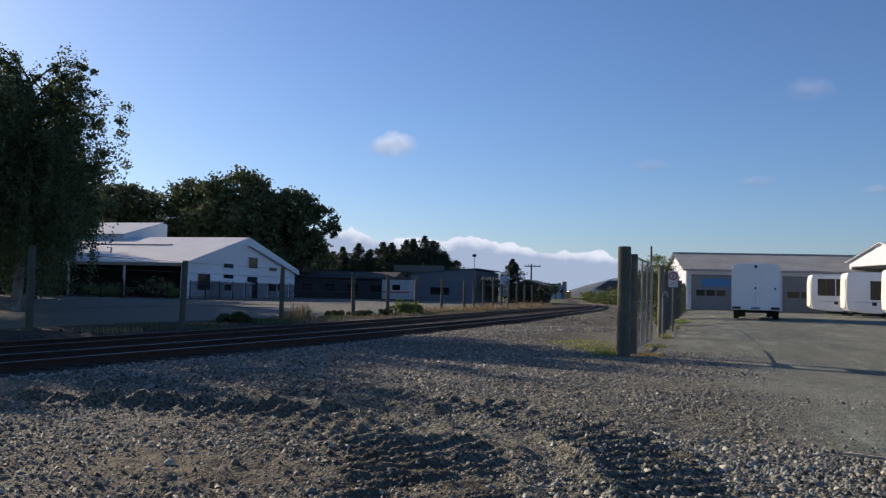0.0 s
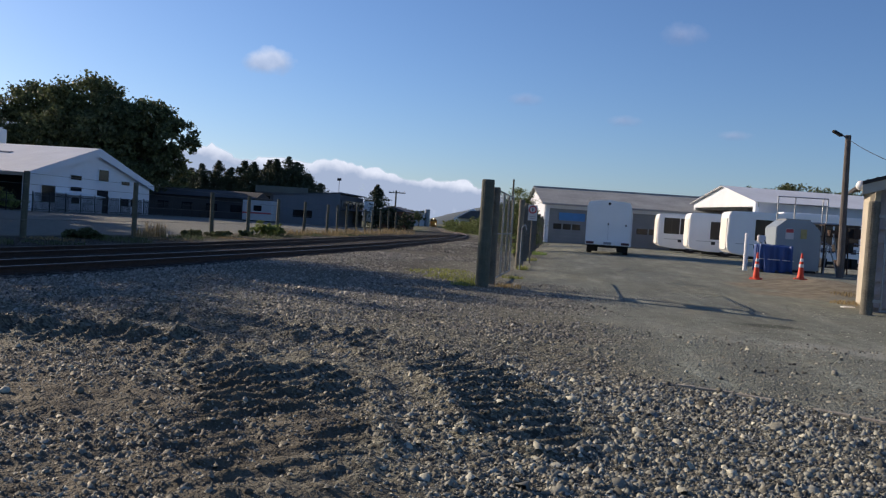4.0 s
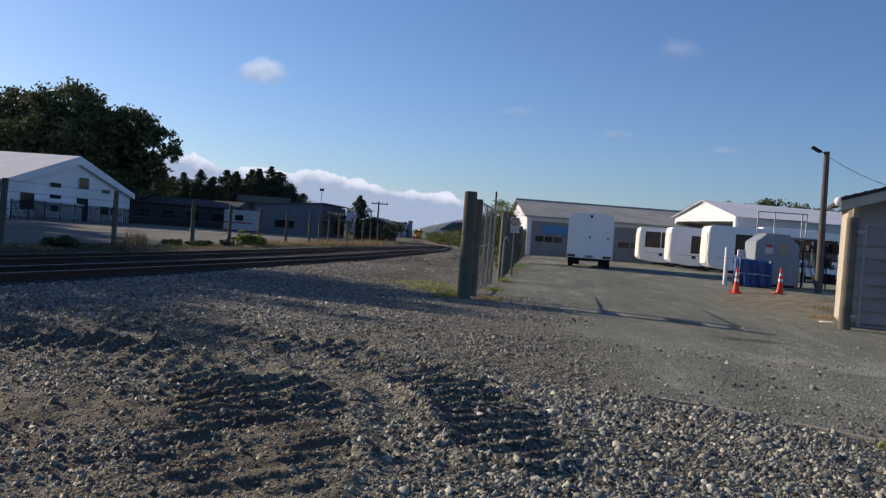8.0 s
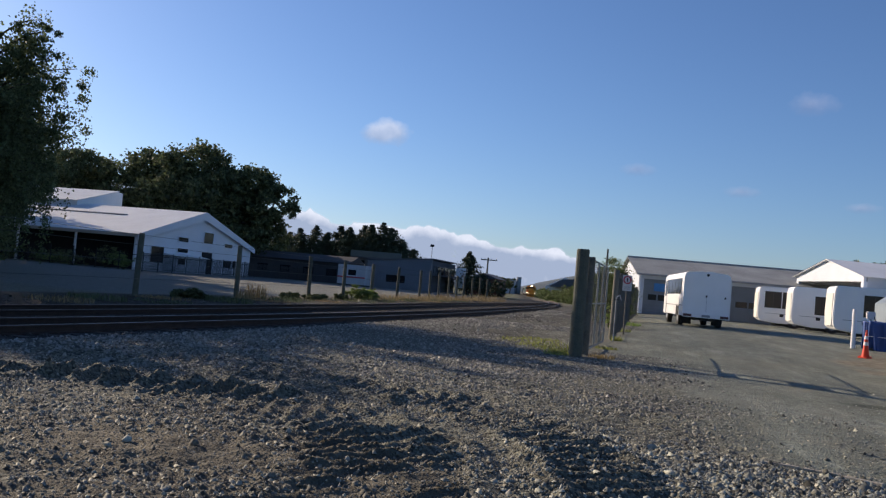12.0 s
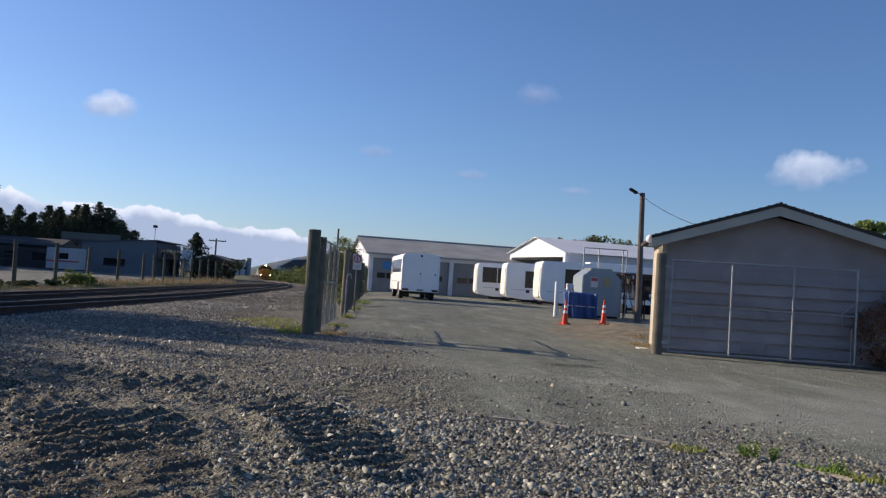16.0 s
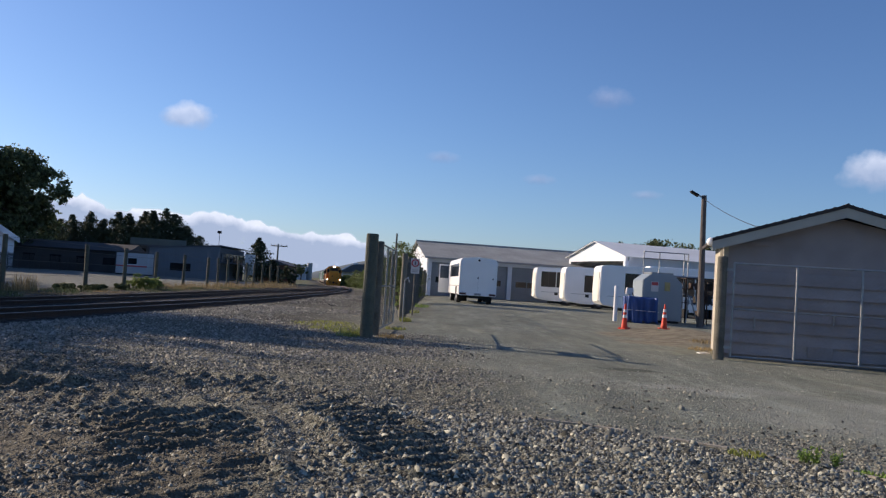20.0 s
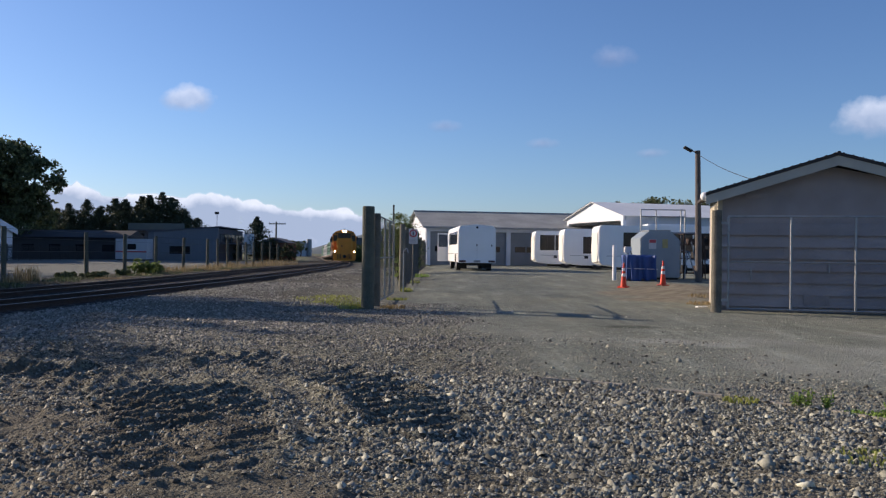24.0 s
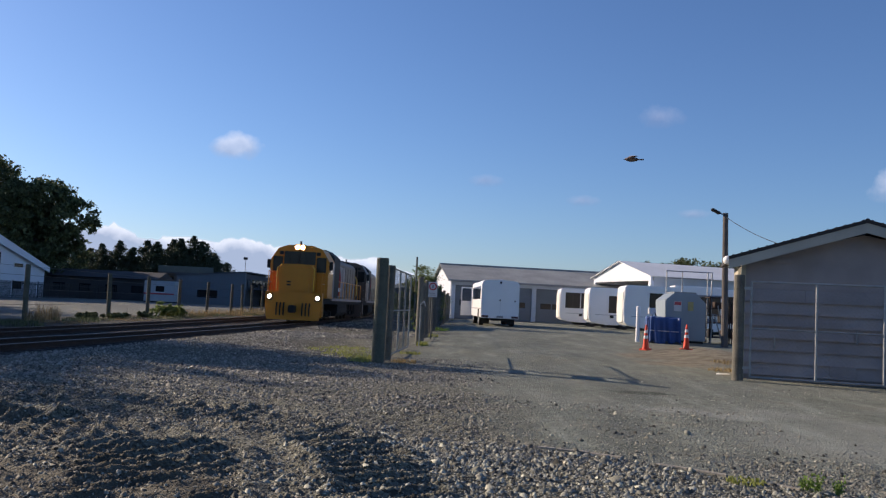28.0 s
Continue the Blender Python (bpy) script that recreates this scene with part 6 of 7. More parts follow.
for i, (tx, ty, th, tw_) in enumerate([(-66.5, 152, 8.6, 4.0), (-63.5, 150, 9.4, 4.0), (-61.0, 152, 10.2, 4.0), (-58.0, 150, 8.6, 3.6), (-55.6, 151, 10.4, 3.8), (-53.3, 150, 10.2, 4.2), (-51.0, 152, 10.9, 4.2), (-49.0, 150, 11.0, 4.4), (-47.0, 151, 11.6, 4.4), (-45.0, 150, 10.6, 4.2), (-43.2, 152, 8.4, 3.8), (-70, 154, 8.0, 4.2)]):
    fir(tx - 2.8, ty, th * 1.07, tw_, 31 + i, "dark conifer behind the low buildings")
    fir(tx - 1.6, ty + 3.5, th * (0.9 + 0.04 * (i % 3)), tw_ * 1.1, 331 + i, "dark conifer behind the low buildings", 20)
fir(-25.9, 120, 6.4, 2.3, 51, "narrow dark conifer near the track", 30)
for i, (sx, sy, sh, sw) in enumerate([(-23.6, 121, 3.6, 2.4), (-21.8, 123, 2.6, 2.2), (-26.6, 121.5, 3.4, 1.8)]):
    shrub(sx, sy, sh, sw, 61 + i, "dark shrub beside the conifer", FIR_LEAF, leaf=0.3, n=1500)
# hedge along the far track
for i in range(26):
    hy = 106 + i * 7.6
    hx = float(np.interp(hy, L1[:, 1], L1[:, 0])) + 4.0 + 0.5 * math.sin(i * 1.7)
    shrub(hx, hy, 2.6 + 0.7 * (i < 7) + 0.04 * i + 0.4 * math.sin(i * 2.3), 3.0 + 0.08 * i, 71 + i, "green hedge bush along the track", TRACK_LEAF, "hedge_bush", 0.22 + 0.01 * i, 1300, "bush", "hedge bushes", z=lie(hx, hy))
for i in range(8):
    hy = 330 + i * 30
    hx = float(np.interp(hy, L1[:, 1], L1[:, 0])) - 8 + 3 * math.sin(i * 2.1)
    broad_tree(hx - 6, hy + 20, 7 + i % 3, 5, 110 + i, "far tree in the haze beside the railway", "far_tree", 0.7, OAK_LEAF, 30, 40)
# plants along the car park fence and the hall
for i, (sx, sy, sh, sw, lm, lab) in enumerate([(-16.2, 45.6, 0.9, 1.5, HEDGE_LEAF, "low green bush by the car park fence"), (-15.9, 47.4, 0.75, 1.2, HEDGE_LEAF, "low green bush by the car park fence"), (-16.2, 36, 0.3, 1.1, OAK_LEAF, "dark weedy bush by the car park fence"), (-16.0, 38.3, 0.3, 1.0, OAK_LEAF, "dark weedy bush by the car park fence"), (-16.0, 42.2, 0.32, 0.9, OAK_LEAF, "dark weedy bush by the car park fence"), (-16.2, 27.5, 0.4, 1.3, OAK_LEAF, "dark weedy bush by the car park fence")]):
    shrub(sx, sy, sh, sw, 131 + i, lab, lm, leaf=0.09, n=4500, category="bush")
for i in range(11):
    shrub(-49 - i * 2.6, 70.2 + 0.9 * math.sin(i * 2), 1.8 + 0.5 * math.sin(i * 1.3), 3.4, 141 + i, "olive-green shrub before the veranda", SAGE_LEAF if i % 3 else HEDGE_LEAF, leaf=0.16, n=900, group="veranda shrubs")
shrub(-2.0, 45.8, 4.0, 2.3, 161, "scrubby tree growing behind the fence", TRACK_LEAF, "scrub_tree", 0.10, 7000, "bush", clumps=30)
shrub(-3.05, 61, 3.9, 2.6, 162, "scrubby tree growing behind the fence", TRACK_LEAF, "scrub_tree", 0.12, 4000, "bush", clumps=24)
shrub(-1.6, 37, 1.2, 0.9, 163, "low green scrub at the fence", HEDGE_LEAF, leaf=0.08, n=900, category="bush")
shrub(12.6, 17.2, 2.45, 2.3, 164, "dense red-brown shrub at the end of the hut", RED_LEAF, leaf=0.075, n=42000, clumps=70)
for i, (tx, ty, th, tw_) in enumerate([(36, 130, 10.4, 8), (43, 128, 9.6, 8), (30.5, 135, 9.8, 8)]):
    broad_tree(tx, ty, th, tw_, 170 + i, "dark tree behind the sheds", "far_tree", 0.5, OAK_LEAF, 160, 50)
broad_tree(27.3, 44, 6.2, 2.0, 177, "leafy tree behind the hut", "far_tree", 0.24, HEDGE_LEAF, 300, 60)
for i, (tx, ty, th, tw_) in enumerate([(-66, 66, 17, 8.5), (-58, 57, 16, 8), (-51, 47, 14, 7), (-75, 77, 17, 8.5)]):
    broad_tree(tx, ty, th, tw_, 180 + i, "tall dark tree at the far side of the car park", clumps=220, per=40, low=0.05, leaf=0.6)
# weeds near by
for i, (x, y, h, w, lm) in enumerate([
    (-2.0, 20.0, 0.08, 0.6, GRASS_PALE), (-2.3, 21.6, 0.07, 0.9, GRASS_PALE), (-1.85, 19.2, 0.12, 0.35, GRASS_PALE), (-3.0, 22.6, 0.07, 1.0, GRASS_PALE), (-2.7, 20.8, 0.06, 0.5, GRASS_PALE), (-1.95, 18.6, 0.1, 0.3, GRASS_PALE), (-2.9, 23.6, 0.08, 0.6, GRASS_PALE), (-0.95, 18.9, 0.11, 0.3, GRASS_DRY), (-1.0, 22.2, 0.1, 0.3, GRASS_PALE), (-0.9, 26.5, 0.2, 0.2, GRASS_PALE), (-0.9, 33, 0.18, 0.35, GRASS_PALE), (-0.7, 40, 0.2, 0.45, GRASS),
    (2.85, 6.72, 0.035, 0.16, GRASS_PALE), (3.62, 6.12, 0.03, 0.12, GRASS), (3.75, 5.95, 0.05, 0.12, GRASS), (2.9, 4.6, 0.03, 0.25, GRASS_PALE), (3.9, 5.75, 0.05, 0.15, GRASS_PALE),
    (-16.6, 33.2, 0.8, 0.5, GRASS_DRY), (-16.3, 31.6, 0.5, 0.4, GRASS_DRY), (-16.4, 52.5, 0.5, 1.0, GRASS_DRY), (-16.2, 57.5, 0.5, 1.2, GRASS_DRY), (-16.0, 62.5, 0.6, 1.4, GRASS_DRY), (-15.8, 69, 0.6, 1.6, GRASS_DRY), (-15.6, 76, 0.6, 1.8, GRASS_DRY), (-16, 84, 0.7, 2, GRASS_DRY), (11.6, 31, 0.2, 0.5, GRASS_DRY), (8.2, 24, 0.12, 0.6, GRASS_DRY), (7.2, 21.5, 0.12, 0.4, GRASS_DRY)]):
    tuft(x, y, h, w, 200 + i, "tuft of dry grass" if lm == GRASS_DRY else "tuft of green weeds on the gravel edge", lm, int(90 + 200 * w))
def leafy_weed(x, y, h, w, seed):
    """A few upright stems, each with leaf pairs up its height."""
    t = thing("weed", "small upright leafy green weed at the yard edge", "weed", (x, y, lie(x, y)))
    r = np.random.RandomState(seed)
    stems, pts = bmesh.new(), []
    for _ in range(9):
        a, q = r.uniform(0, 6.28), r.uniform(0.1, 1) * w
        base, hh = np.array([0.4 * q * math.cos(a), 0.4 * q * math.sin(a), 0]), h * r.uniform(0.5, 1)
        tip = np.array([q * math.cos(a), q * math.sin(a), hh])
        bm_cyl(stems, tuple(base), tuple(tip), 0.0022, 0.0012, 5)
        u = r.uniform(0.15, 1.05, 13)[:, None]
        pts.append(base + (tip - base) * u + r.normal(size=(13, 3)) * 0.010)
    part("stem_tuft", stems, GRASS, t)
    leaves("foliage", np.concatenate(pts), 0.032, GRASS, t, seed, -0.3, "bright green leaves", 0.45)


for i, (x, y, h, w) in enumerate([(3.34, 6.44, 0.16, 0.09), (3.46, 6.36, 0.13, 0.07), (3.26, 6.5, 0.09, 0.06), (3.84, 5.98, 0.09, 0.09)]):
    leafy_weed(x, y, h, w, 400 + i)
for i in range(24):
    tuft(-15.2 - 0.7 * math.sin(i * 2.7), 19 + i * 2.0, 0.17 + 0.08 * math.sin(i * 1.9), 0.9, 430 + i, "low dark weeds along the car park fence", OAK_LEAF if i % 3 else GRASS_DRY, 260)

# ---- stones ----
def stones(name, label, n, xr, yr, size, seed, material, density=None, sink=0.3, chip=False, spread=0.43):
    """Loose angular stones, each a small squashed and jittered octahedron, resting on the ground."""
    r = np.random.RandomState(seed)
    x, y = r.uniform(*xr, n), r.uniform(*yr, n)
    if density is not None:
        keep = r.uniform(0, 1, n) < density(x, y)
        x, y = x[keep], y[keep]
        n = len(x)
    s = size * np.exp(np.clip(r.normal(0, spread, n), -1.2, 1.35))
    z = surface(x, y) + s * (0.5 - sink)
    base = np.array([(1, 0, 0), (-1, 0, 0), (0, 1, 0), (0, -1, 0), (0, 0, 1), (0, 0, -1), (0.6, 0.6, 0.55), (-0.6, 0.5, 0.6)], float)
    tris = np.array([(6, 4, 0), (6, 2, 4), (6, 0, 2), (7, 4, 2), (7, 3, 4), (7, 1, 3), (7, 2, 1), (4, 3, 0), (5, 2, 0), (5, 1, 2), (5, 3, 1), (5, 0, 3)])
    if chip:
        base = np.array([(1, -0.7, -0.5), (1, 0.7, -0.5), (-1, 0.7, -0.5), (-1, -0.7, -0.5), (0.5, 0.1, 0.9), (-0.5, -0.1, 0.8)], float)
        tris = np.array([(0, 1, 4), (1, 2, 5), (1, 5, 4), (2, 3, 5), (3, 0, 4), (3, 4, 5)])
    k = len(base)
    v = base[None] * r.uniform(0.4, 1.2, (n, k, 3))
    v[:, :, 2] *= 0.8
    a = r.uniform(0, 6.283, n)
    ca, sa = np.cos(a)[:, None], np.sin(a)[:, None]
    t = r.normal(0, 0.35, (n, 1))
    vx, vy, vz = v[:, :, 0], v[:, :, 1], v[:, :, 2]
    vx, vz = vx * np.cos(t) - vz * np.sin(t), vx * np.sin(t) + vz * np.cos(t)
    vx, vy = vx * ca - vy * sa, vx * sa + vy * ca
    co = np.stack([x[:, None] + vx * s[:, None], y[:, None] + vy * s[:, None], z[:, None] + vz * s[:, None]], -1).reshape(-1, 3)
    f = (tris[None] + (np.arange(n) * k)[:, None, None]).reshape(-1, 3)
    me = bpy.data.meshes.new(name)
    me.vertices.add(len(co))
    me.vertices.foreach_set("co", co.astype(np.float32).ravel())
    me.loops.add(f.size)
    me.loops.foreach_set("vertex_index", f.astype(np.int32).ravel())
    me.polygons.add(len(f))
    me.polygons.foreach_set("loop_start", (np.arange(len(f)) * 3).astype(np.int32))
    me.update(calc_edges=True)
    me.materials.append(material)
    return tagged(new(name, me), label, "gravel", kind="stuff")


def stone_mat(name, a, b):
    m = bpy.data.materials.new(name)
    m.use_nodes = True
    nt = m.node_tree
    p = nt.nodes["Principled BSDF"]
    geo = nt.nodes.new("ShaderNodeNewGeometry")
    mix = nt.nodes.new("ShaderNodeMix")
    mix.data_type = "RGBA"
    mix.inputs[6].default_value, mix.inputs[7].default_value = (*a, 1), (*b, 1)
    nt.links.new(geo.outputs["Random Per Island"], mix.inputs[0])
    nz = nt.nodes.new("ShaderNodeTexNoise")
    nz.inputs["Scale"].default_value, nz.inputs["Detail"].default_value = 90, 4
    tc = nt.nodes.new("ShaderNodeTexCoord")
    nt.links.new(tc.outputs["Object"], nz.inputs["Vector"])
    mul = nt.nodes.new("ShaderNodeMix")
    mul.data_type, mul.blend_type = "RGBA", "OVERLAY"
    mul.inputs[0].default_value = 0.5
    nt.links.new(mix.outputs[2], mul.inputs[6])
    nt.links.new(nz.outputs[0], mul.inputs[7])
    nt.links.new(mul.outputs[2], p.inputs["Base Color"])
    p.inputs["Roughness"].default_value = 0.8
    return m


STONE = stone_mat("grey stones", (0.033, 0.033, 0.026), (0.48, 0.482, 0.39))
STONE_DARK = stone_mat("dark ballast stones", (0.018, 0.016, 0.015), (0.075, 0.068, 0.06))
STONE_MID = stone_mat("shoulder stones", (0.045, 0.043, 0.036), (0.38, 0.37, 0.315))
STONE_EARTH = stone_mat("dusty stones", (0.038, 0.036, 0.027), (0.40, 0.385, 0.30))
CLOD = stone_mat("earth clods", (0.055, 0.05, 0.038), (0.20, 0.183, 0.137))


def patch_near(x, y):
    """Coarse loose stone: thick before the edging strip, thin on the bare earth."""
    edge = np.interp(x, [-1.0, 1.04, 1.6, 2.2, 2.8, 3.3, 3.8, 6], [8.2, 7.9, 7.75, 7.35, 6.9, 6.45, 5.8, 3.5])
    d = smooth(-0.9, 0.7, x + 0.25 * (y - 4) + 0.5 * noise2(x, y, 0.9, 3)) * (1 - smooth(-0.15, 0.1, y - edge))
    return np.clip(d * (0.75 + 0.4 * noise2(x, y, 1.4, 4)) * (1 - 0.85 * earth_mask(x, y)) * (1 - 0.9 * in_ruts(x, y)), 0, 1)


def sandy(x, y):
    """1 on the bare sandy hollow by the end of the edging."""
    return smooth(0.1, 0.6, 1.0 - np.hypot((x - 2.05) / 0.75, (y - 4.05) / 0.42) + 0.5 * noise2(x, y, 2.2, 71))


def off_rails(x, y):
    return smooth(0.85, 1.25, x - centre_x(y))


stones("loose_gravel", "coarse pale grey loose stones along the yard edge", 60000, (-2.2, 5.0), (2.2, 8.2), 0.0095, 301, STONE, lambda x, y: patch_near(x, y) * (1 - 0.85 * sandy(x, y)), chip=True, spread=0.6)
stones("loose_gravel", "large grey stones lying on the loose gravel", 17000, (-2.6, 5.0), (2.2, 8.0), 0.0185, 308, STONE, lambda x, y: patch_near(x, y) * np.clip(0.55 + 0.6 * noise2(x, y, 1.9, 73), 0.05, 1) * (1 - 0.9 * sandy(x, y)), chip=True, spread=0.42)
stones("loose_gravel", "scattered large pale stones on the gravel", 3500, (-7.0, 5.0), (2.2, 10.0), 0.018, 302, STONE, lambda x, y: 0.05 + 0.65 * patch_near(x, y), spread=0.5)
stones("loose_gravel", "small grey stones strewn over earth and ruts", 200000, (-7.5, 4.5), (2.2, 12.0), 0.0082, 303, STONE_EARTH, lambda x, y: np.clip(0.55 + 0.7 * noise2(x, y, 1.1, 9), 0.08, 1) * (1 - 0.88 * smooth(-0.4, 1.2, x) * smooth(7.4, 8.8, y)) * (1 - 0.5 * in_ruts(x, y)), chip=True, spread=0.55)
stones("earth_clods", "dark lumps of earth thrown up by tyres", 9000, (-7.5, 0.6), (2.6, 10.6), 0.013, 309, CLOD, lambda x, y: 0.10 + 0.4 * in_ruts(x, y), sink=0.3, spread=0.5)
stones("track_gravel", "pale stones beside the railway track", 75000, (-9.3, -1.8), (9.0, 34.0), 0.0145, 304, STONE_MID, lambda x, y: np.clip(0.6 + 0.6 * noise2(x, y, 0.35, 12) - 0.09 * (x + 6), 0.05, 1) * off_rails(x, y), chip=True, spread=0.5)
stones("track_gravel", "grey stones along the shoulder of the track", 30000, (-8.6, -1.6), (30.0, 66.0), 0.024, 310, STONE_MID, lambda x, y: np.clip(0.4 + 0.9 * noise2(x, y, 0.3, 13), 0.03, 1) * off_rails(x, y), chip=True, spread=0.5)
stones("yard_gravel", "fine loose stones on the worn yard", 26000, (-1.5, 10.0), (7.0, 20.0), 0.0068, 305, STONE, lambda x, y: np.clip(0.15 + 0.9 * noise2(x, y, 0.5, 15), 0.03, 1), chip=True)
stones("track_ballast", "dark track ballast between and beside the rails", 46000, (-16.5, -7.4), (6.0, 75.0), 0.021, 306, STONE_DARK, lambda x, y: np.clip(1.1 - 0.25 * np.abs(np.abs(x - centre_x(y) + 1.8) - 1.8), 0, 1) * (1 - off_rails(x, y)), chip=True)
stones("loose_gravel", "grey stones between gateway and track", 52000, (-4.5, 1.6), (10.5, 21.0), 0.0105, 307, STONE_MID, lambda x, y: np.clip(0.55 + 0.6 * noise2(x, y, 0.6, 18), 0, 1) * (1 - smooth(-0.2, 1.6, x)), chip=True, spread=0.5)

# edging strip between loose stone and yard
EDGE = mat("sandy worn concrete", (0.34, 0.31, 0.25), 0.9, 0, 0.35, 5, 0.4)


def edging():
    e = thing("edging_strip", "thin pale broken concrete edging flush with the yard", "kerb", kind="structure")
    line = [(1.05, 7.88), (1.6, 7.74), (2.2, 7.36), (2.8, 6.92), (3.25, 6.5), (3.75, 5.8), (4.6, 4.6)]
    s, pts = along(line, 0.33)
    for a, b in zip(pts, pts[1:]):
        if random.random() < 0.4:
            continue
        d = b - a
        m = pose(a[0], a[1], float(surface(np.array([a[0]]), np.array([a[1]]))[0]) + 0.006, 0, random.uniform(-1, 1), math.degrees(math.atan2(d[1], d[0])) + random.uniform(-2, 2))
        box("edging_stone", 0, float(np.hypot(*d)) - random.uniform(0.005, 0.04), -0.03, 0.02 + random.uniform(0, 0.015), -0.05, 0.009, EDGE, e, "", 0.004).matrix_basis = m


edging()
tagged(box("litter_scrap", -0.18, 0.16, -0.06, 0.07, 0, 0.03, WHITE_PAINT, bevel=0.012), "crumpled white scrap lying by the hut", "litter").matrix_basis = pose(6.85, 20.35, lie(6.85, 20.35), 0, 0, 25)

# ---- clouds ----
def cloud_mat(name, cover, scale, soft, white, seed):
    """Cloud on a far backdrop: thickness from noise, thinning towards its rim."""
    m = bpy.data.materials.new(name)
    m.use_nodes = True
    nt = m.node_tree
    nt.nodes.remove(nt.nodes["Principled BSDF"])
    tc = nt.nodes.new("ShaderNodeTexCoord")
    mp = nt.nodes.new("ShaderNodeMapping")
    mp.inputs["Location"].default_value = (seed * 3.1, seed * 1.7, 0)
    nz = nt.nodes.new("ShaderNodeTexNoise")
    nz.inputs["Scale"].default_value, nz.inputs["Detail"].default_value, nz.inputs["Roughness"].default_value = scale, 8, 0.58
    nt.links.new(tc.outputs["UV"], mp.inputs["Vector"])
    nt.links.new(mp.outputs[0], nz.inputs["Vector"])
    at = nt.nodes.new("ShaderNodeAttribute")
    at.attribute_name = "thick"
    add = nt.nodes.new("ShaderNodeMath")
    add.operation = "MULTIPLY_ADD"
    add.inputs[1].default_value = 0.9
    nt.links.new(nz.outputs[0], add.inputs[0])
    nt.links.new(at.outputs["Fac"], add.inputs[2])
    mr = nt.nodes.new("ShaderNodeMapRange")
    mr.inputs[1].default_value, mr.inputs[2].default_value, mr.inputs[4].default_value = cover, cover + soft, white[3]
    nt.links.new(add.outputs[0], mr.inputs[0])
    em, tr, mix = nt.nodes.new("ShaderNodeEmission"), nt.nodes.new("ShaderNodeBsdfTransparent"), nt.nodes.new("ShaderNodeMixShader")
    sh = nt.nodes.new("ShaderNodeMix")
    sh.data_type = "RGBA"
    # The cloud glows; its sunlit tops and shaded body are painted by these tones.
    sh.inputs[6].default_value, sh.inputs[7].default_value = (white[0] * 0.46, white[1] * 0.53, white[2] * 0.64, 1), (*white[:3], 1)
    at2 = nt.nodes.new("ShaderNodeAttribute")
    at2.attribute_name = "lit"
    n2 = nt.nodes.new("ShaderNodeTexNoise")
    n2.inputs["Scale"].default_value, n2.inputs["Detail"].default_value = scale * 1.6, 6
    nt.links.new(mp.outputs[0], n2.inputs["Vector"])
    lm = nt.nodes.new("ShaderNodeMath")
    lm.operation, lm.inputs[1].default_value = "MULTIPLY_ADD", 1.1
    nt.links.new(n2.outputs[0], lm.inputs[0])
    nt.links.new(at2.outputs["Fac"], lm.inputs[2])
    cl = nt.nodes.new("ShaderNodeMapRange")
    cl.inputs[1].default_value, cl.inputs[2].default_value = 0.7, 1.6
    nt.links.new(lm.outputs[0], cl.inputs[0])
    nt.links.new(cl.outputs[0], sh.inputs[0])
    nt.links.new(sh.outputs[2], em.inputs["Color"])
    nt.links.new(mr.outputs[0], mix.inputs[0])
    nt.links.new(tr.outputs[0], mix.inputs[1])
    nt.links.new(em.outputs[0], mix.inputs[2])
    nt.links.new(mix.outputs[0], nt.nodes["Material Output"].inputs["Surface"])
    return m


def cloud_sheet(name, label, az0, az1, el0, el1, thick, lit, material, nu=60, nv=16, far=3800.0):
    """A piece of a far sky shell; azimuth in degrees to the left of +y."""
    az = np.radians(np.linspace(az0, az1, nu))
    el = np.radians(np.linspace(el0, el1, nv))
    A, E = np.meshgrid(az, el)
    X, Y, Z = -far * np.sin(A), far * np.cos(A), far * np.tan(E) + 1.3
    me = grid_mesh(name, X, Y, Z)
    U, V = np.meshgrid(np.linspace(0, 1, nu), np.linspace(0, 1, nv))
    for key, fn in (("thick", thick), ("lit", lit)):
        at = me.attributes.new(key, "FLOAT", "POINT")
        at.data.foreach_set("value", fn(U, V, A, E).astype(np.float32).ravel())
    uv = me.uv_layers.new(name="UVMap")
    idx = np.empty(len(me.loops), np.int32)
    me.loops.foreach_get("vertex_index", idx)
    k = abs(az1 - az0) / 10
    uv.data.foreach_set("uv", np.stack([U.ravel() * k, V.ravel() * (el1 - el0) / 10], 1)[idx].astype(np.float32).ravel())
    me.materials.append(material)
    return tagged(new(name, me), label, "cloud", kind="structure")


BANK_W = (0.66, 0.72, 0.77, 0.97)
BANK = cloud_mat("cloud bank", 0.52, 7.0, 0.16, BANK_W, 2.0)


def bank_top(A):
    d = np.degrees(A)
    return np.radians(np.interp(d, [-40, 1, 3, 5.2, 7.7, 10.9, 12.5, 13.8, 15.4, 16.9, 19.6, 21, 24, 32, 40, 60, 90], [0.0, 0.4, 1.6, 2.15, 2.3, 2.5, 2.6, 2.85, 3.05, 2.75, 2.75, 3.05, 3.3, 4.2, 4.6, 3.5, 1.0]))


cloud_sheet("cloud_bank", "white cumulus bank low on the horizon", 88, -14, -0.6, 8.0, lambda U, V, A, E: np.clip((bank_top(A) + radians(0.62) + radians(0.65) * (np.abs(noise2(np.degrees(A), 0 * E, 0.55, 22)) - 0.3) + radians(0.3) * (np.abs(noise2(np.degrees(A), 0 * E, 1.7, 23)) - 0.3) - E) / radians(0.8), -1.4, 0.42) + 0.12 * noise2(np.degrees(A), np.degrees(E) * 1.5, 0.8, 21), lambda U, V, A, E: smooth(0.9, 1.28, E / bank_top(A)), BANK, 340, 56)
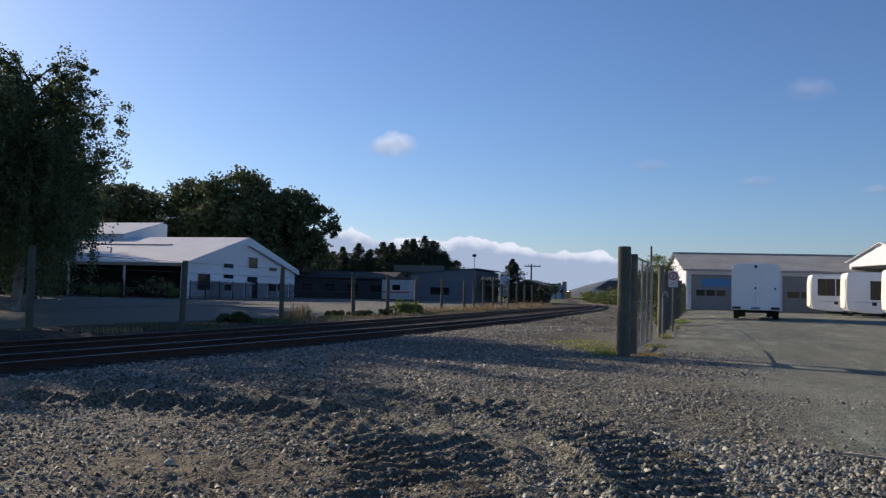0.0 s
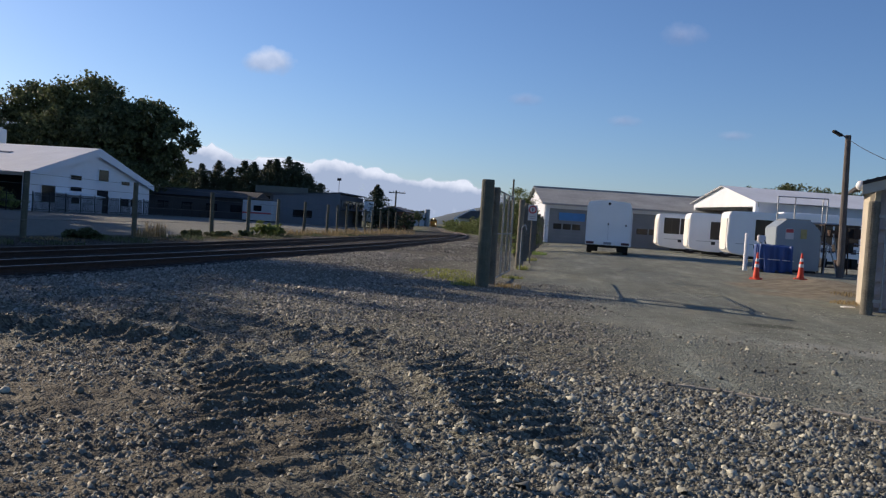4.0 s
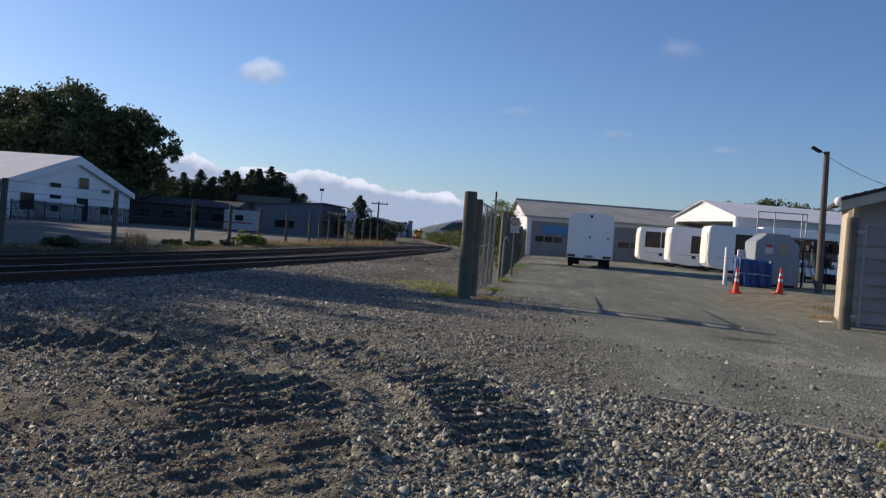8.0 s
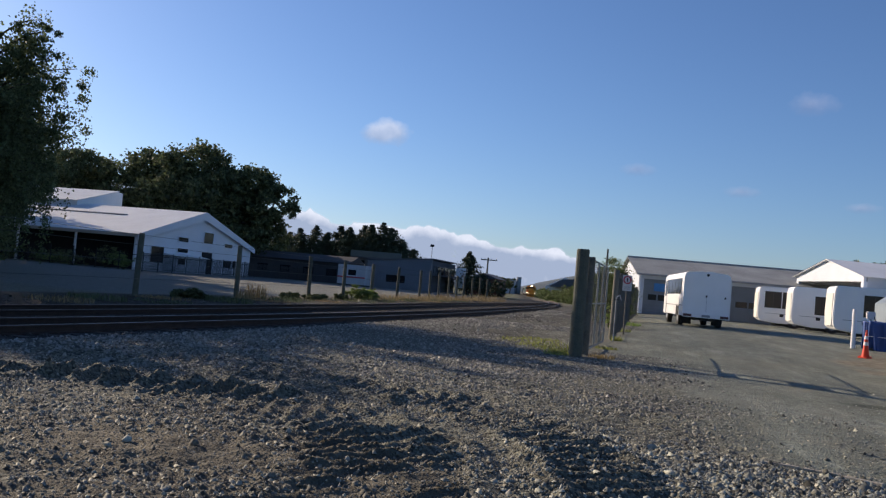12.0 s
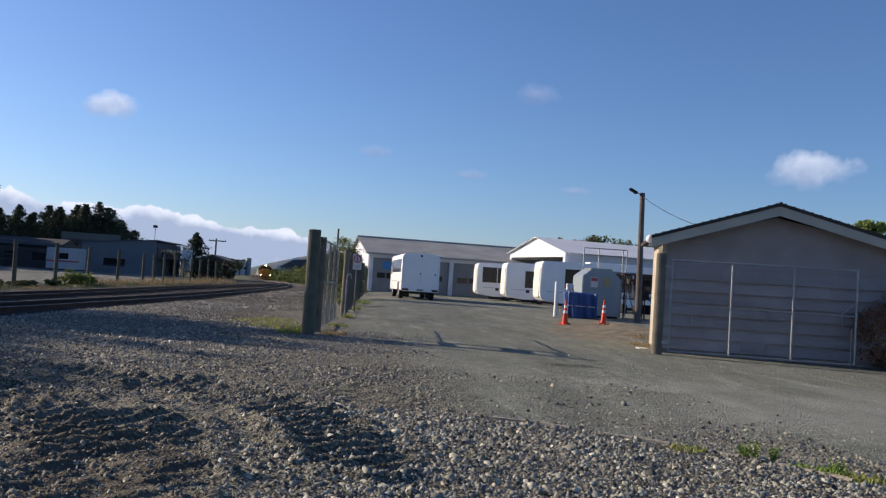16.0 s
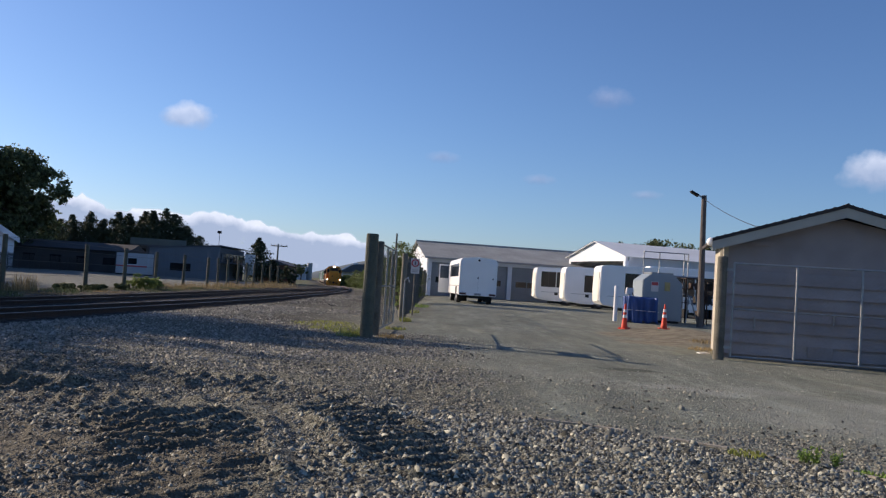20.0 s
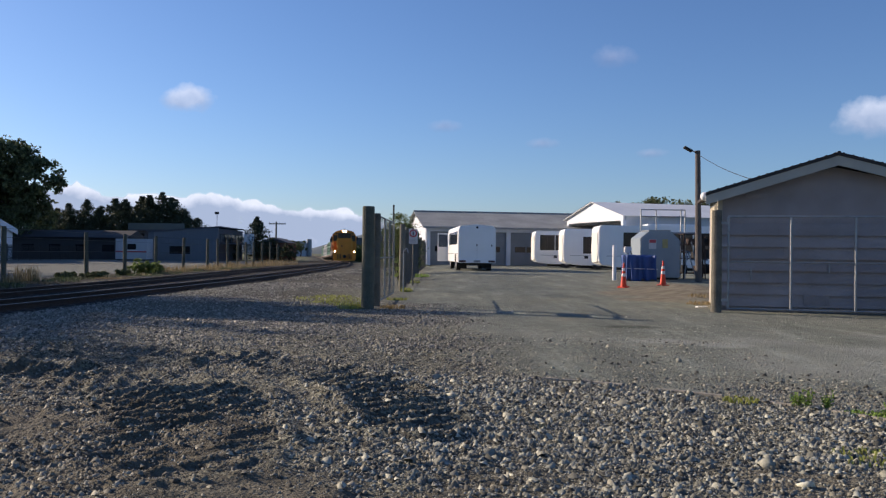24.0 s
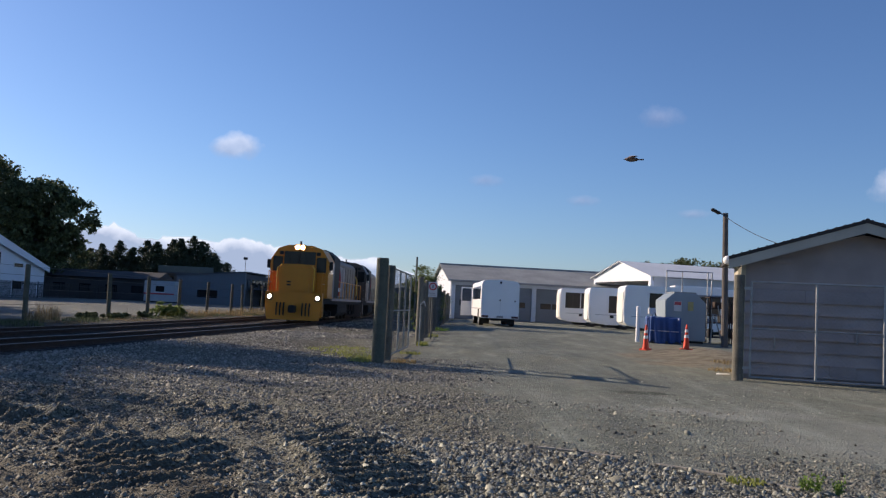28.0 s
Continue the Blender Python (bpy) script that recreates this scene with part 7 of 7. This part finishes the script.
PUFF = cloud_mat("small cloud", 0.66, 5.0, 0.38, (0.66, 0.72, 0.78, 0.72), 5.0)
FAINT = cloud_mat("faint cloud", 0.60, 8.0, 0.7, (0.43, 0.48, 0.60, 0.42), 8.0)


def puff(az, el, w, h, material):
    return cloud_sheet("small_cloud", "small thin white cloud in the blue sky", az + w / 2, az - w / 2, el - h / 2, el + h / 2,
                lambda U, V, A, E: 0.85 - 1.15 * np.hypot((U - 0.5) * 2, (V - 0.45) * 2.0), lambda U, V, A, E: smooth(0.1, 0.8, V), material, 24, 14)


CLOUDS = [(puff(20.6, 10.1, 6.4, 3.6, PUFF), -0.163), (puff(-6.69, 13.3, 5.4, 2.6, FAINT), -0.215), (puff(-28.0, 8.9, 9.6, 5.0, PUFF), 0.0), (puff(-34.5, 6.9, 6.0, 3.0, PUFF), 0.0),
          (puff(3.1, 8.8, 4.6, 1.6, FAINT), -0.15), (puff(-3.6, 7.65, 4.4, 1.4, FAINT), -0.15), (puff(-10.6, 6.9, 4.0, 1.2, FAINT), -0.16)]

# ---- bird ----
FEATHER = mat("brown feathers", (0.20, 0.14, 0.11), 0.8, 0, 0.3, 20)


def small_bird():
    b = thing("bird", "small brown bird flying past", "bird")
    bm = bmesh.new()
    bmesh.ops.create_uvsphere(bm, u_segments=12, v_segments=8, radius=0.5)
    bmesh.ops.scale(bm, vec=(0.115, 0.042, 0.042), verts=bm.verts)
    part("body", bm, FEATHER, b, smooth=True)
    prism("tail", [(0.045, -0.012), (0.10, -0.02), (0.10, 0.02), (0.045, 0.012)], "z", -0.003, 0.003, FEATHER, b)
    rod("beak", (-0.055, 0, 0), (-0.072, 0, -0.003), 0.006, BLACK, b, r1=0.001, n=6)
    wings = []
    for sy in (-1, 1):
        w = prism("wing", [(-0.03, 0), (0.03, 0), (0.045, sy * 0.05), (0.02, sy * 0.115), (-0.01, sy * 0.08)], "z", -0.002, 0.002, FEATHER, b)
        wings.append((w, sy))
    for ob in b.children:
        for v in ob.data.vertices:
            v.co *= 0.68
    return b, wings


bird, bird_wings = small_bird()

# ---- what moves ----
BIRD = [(0, 38, 0, 0.03, -5), (24.4, 38, 0, 0.03, -5), (25.5, 28, 1, 3.4, -5), (27.5, 6.7, 3.62, 2.65, -7), (27.9, 2.41, 4.18, 2.34, -7), (28.0, 1.33, 4.32, 2.26, -7)]
LEN1 = np.concatenate([[0], np.cumsum(np.hypot(*np.diff(L1, axis=0).T))])
S_END = float(np.interp(43.4, L1[:, 1], LEN1))
SPEED = 16.5


def on_track(s):
    return Vector((float(np.interp(s, LEN1, L1[:, 0])), float(np.interp(s, LEN1, L1[:, 1])), 0.0))


def motions():
    for ob, back, length in TRAIN:
        rows = []
        for k in range(29):
            s = S_END + SPEED * (28 - k) + back
            a, b = on_track(s + length * 0.2), on_track(s + length * 0.8)
            d = (b - a).normalized()
            p = a - d * length * 0.2
            rows.append((float(k), pose(p.x, p.y, -float(fall(p.y)), 0, 0, math.degrees(math.atan2(d.y, d.x)))))
        walk(ob, rows)
    way = [(0, 2.80, 44.2, -4), (7.0, 2.80, 44.2, -4), (8.0, 2.75, 43.4, -3.8), (9.0, 2.70, 42.2, -2.6), (10, 2.77, 41.8, 0.5), (11, 2.91, 42.5, 4.5), (12, 2.81, 43.7, 5.4), (13, 2.66, 45.4, 5.2), (14, 2.62, 47.2, 4.4), (15, 2.59, 48.6, 3.9), (16, 2.57, 49.6, 3.7), (17, 2.55, 49.9, 3.6), (28, 2.55, 49.9, 3.6)]
    walk(white_bus, [(t, pose(x, y, lie(x, y + 3), 0, 0, rz)) for t, x, y, rz in way])
    shut, ajar, half, wide = pose(-1.165, 7.6, 0, 0, 0, 0), pose(-1.17, 7.6, 0, 0, 0, -30), pose(-1.17, 7.6, 0, 0, 0, -45), pose(-1.18, 7.6, 0, 0, 0, -88)
    walk(bus_door, [(0, shut), (16.6, shut), (18.0, ajar), (19.0, half), (20.5, wide), (28, wide)])
    walk(bird, [(t, pose(x, y, z, 0, 0, rz)) for t, x, y, z, rz in BIRD])
    for cloud, drift in CLOUDS:
        if drift:
            walk(cloud, [(0, pose(0, 0, 0)), (28, pose(0, 0, 0, 0, 0, 28 * drift))])
    for w, sy in bird_wings:
        walk(w, [(t, pose(0, sy * 0.016, 0.012, sy * a, 0, 0)) for t, a in ((0, 10), (24.6, 10), (25.0, 50), (27.8, 10), (27.9, 62), (28.0, -6))])


motions()
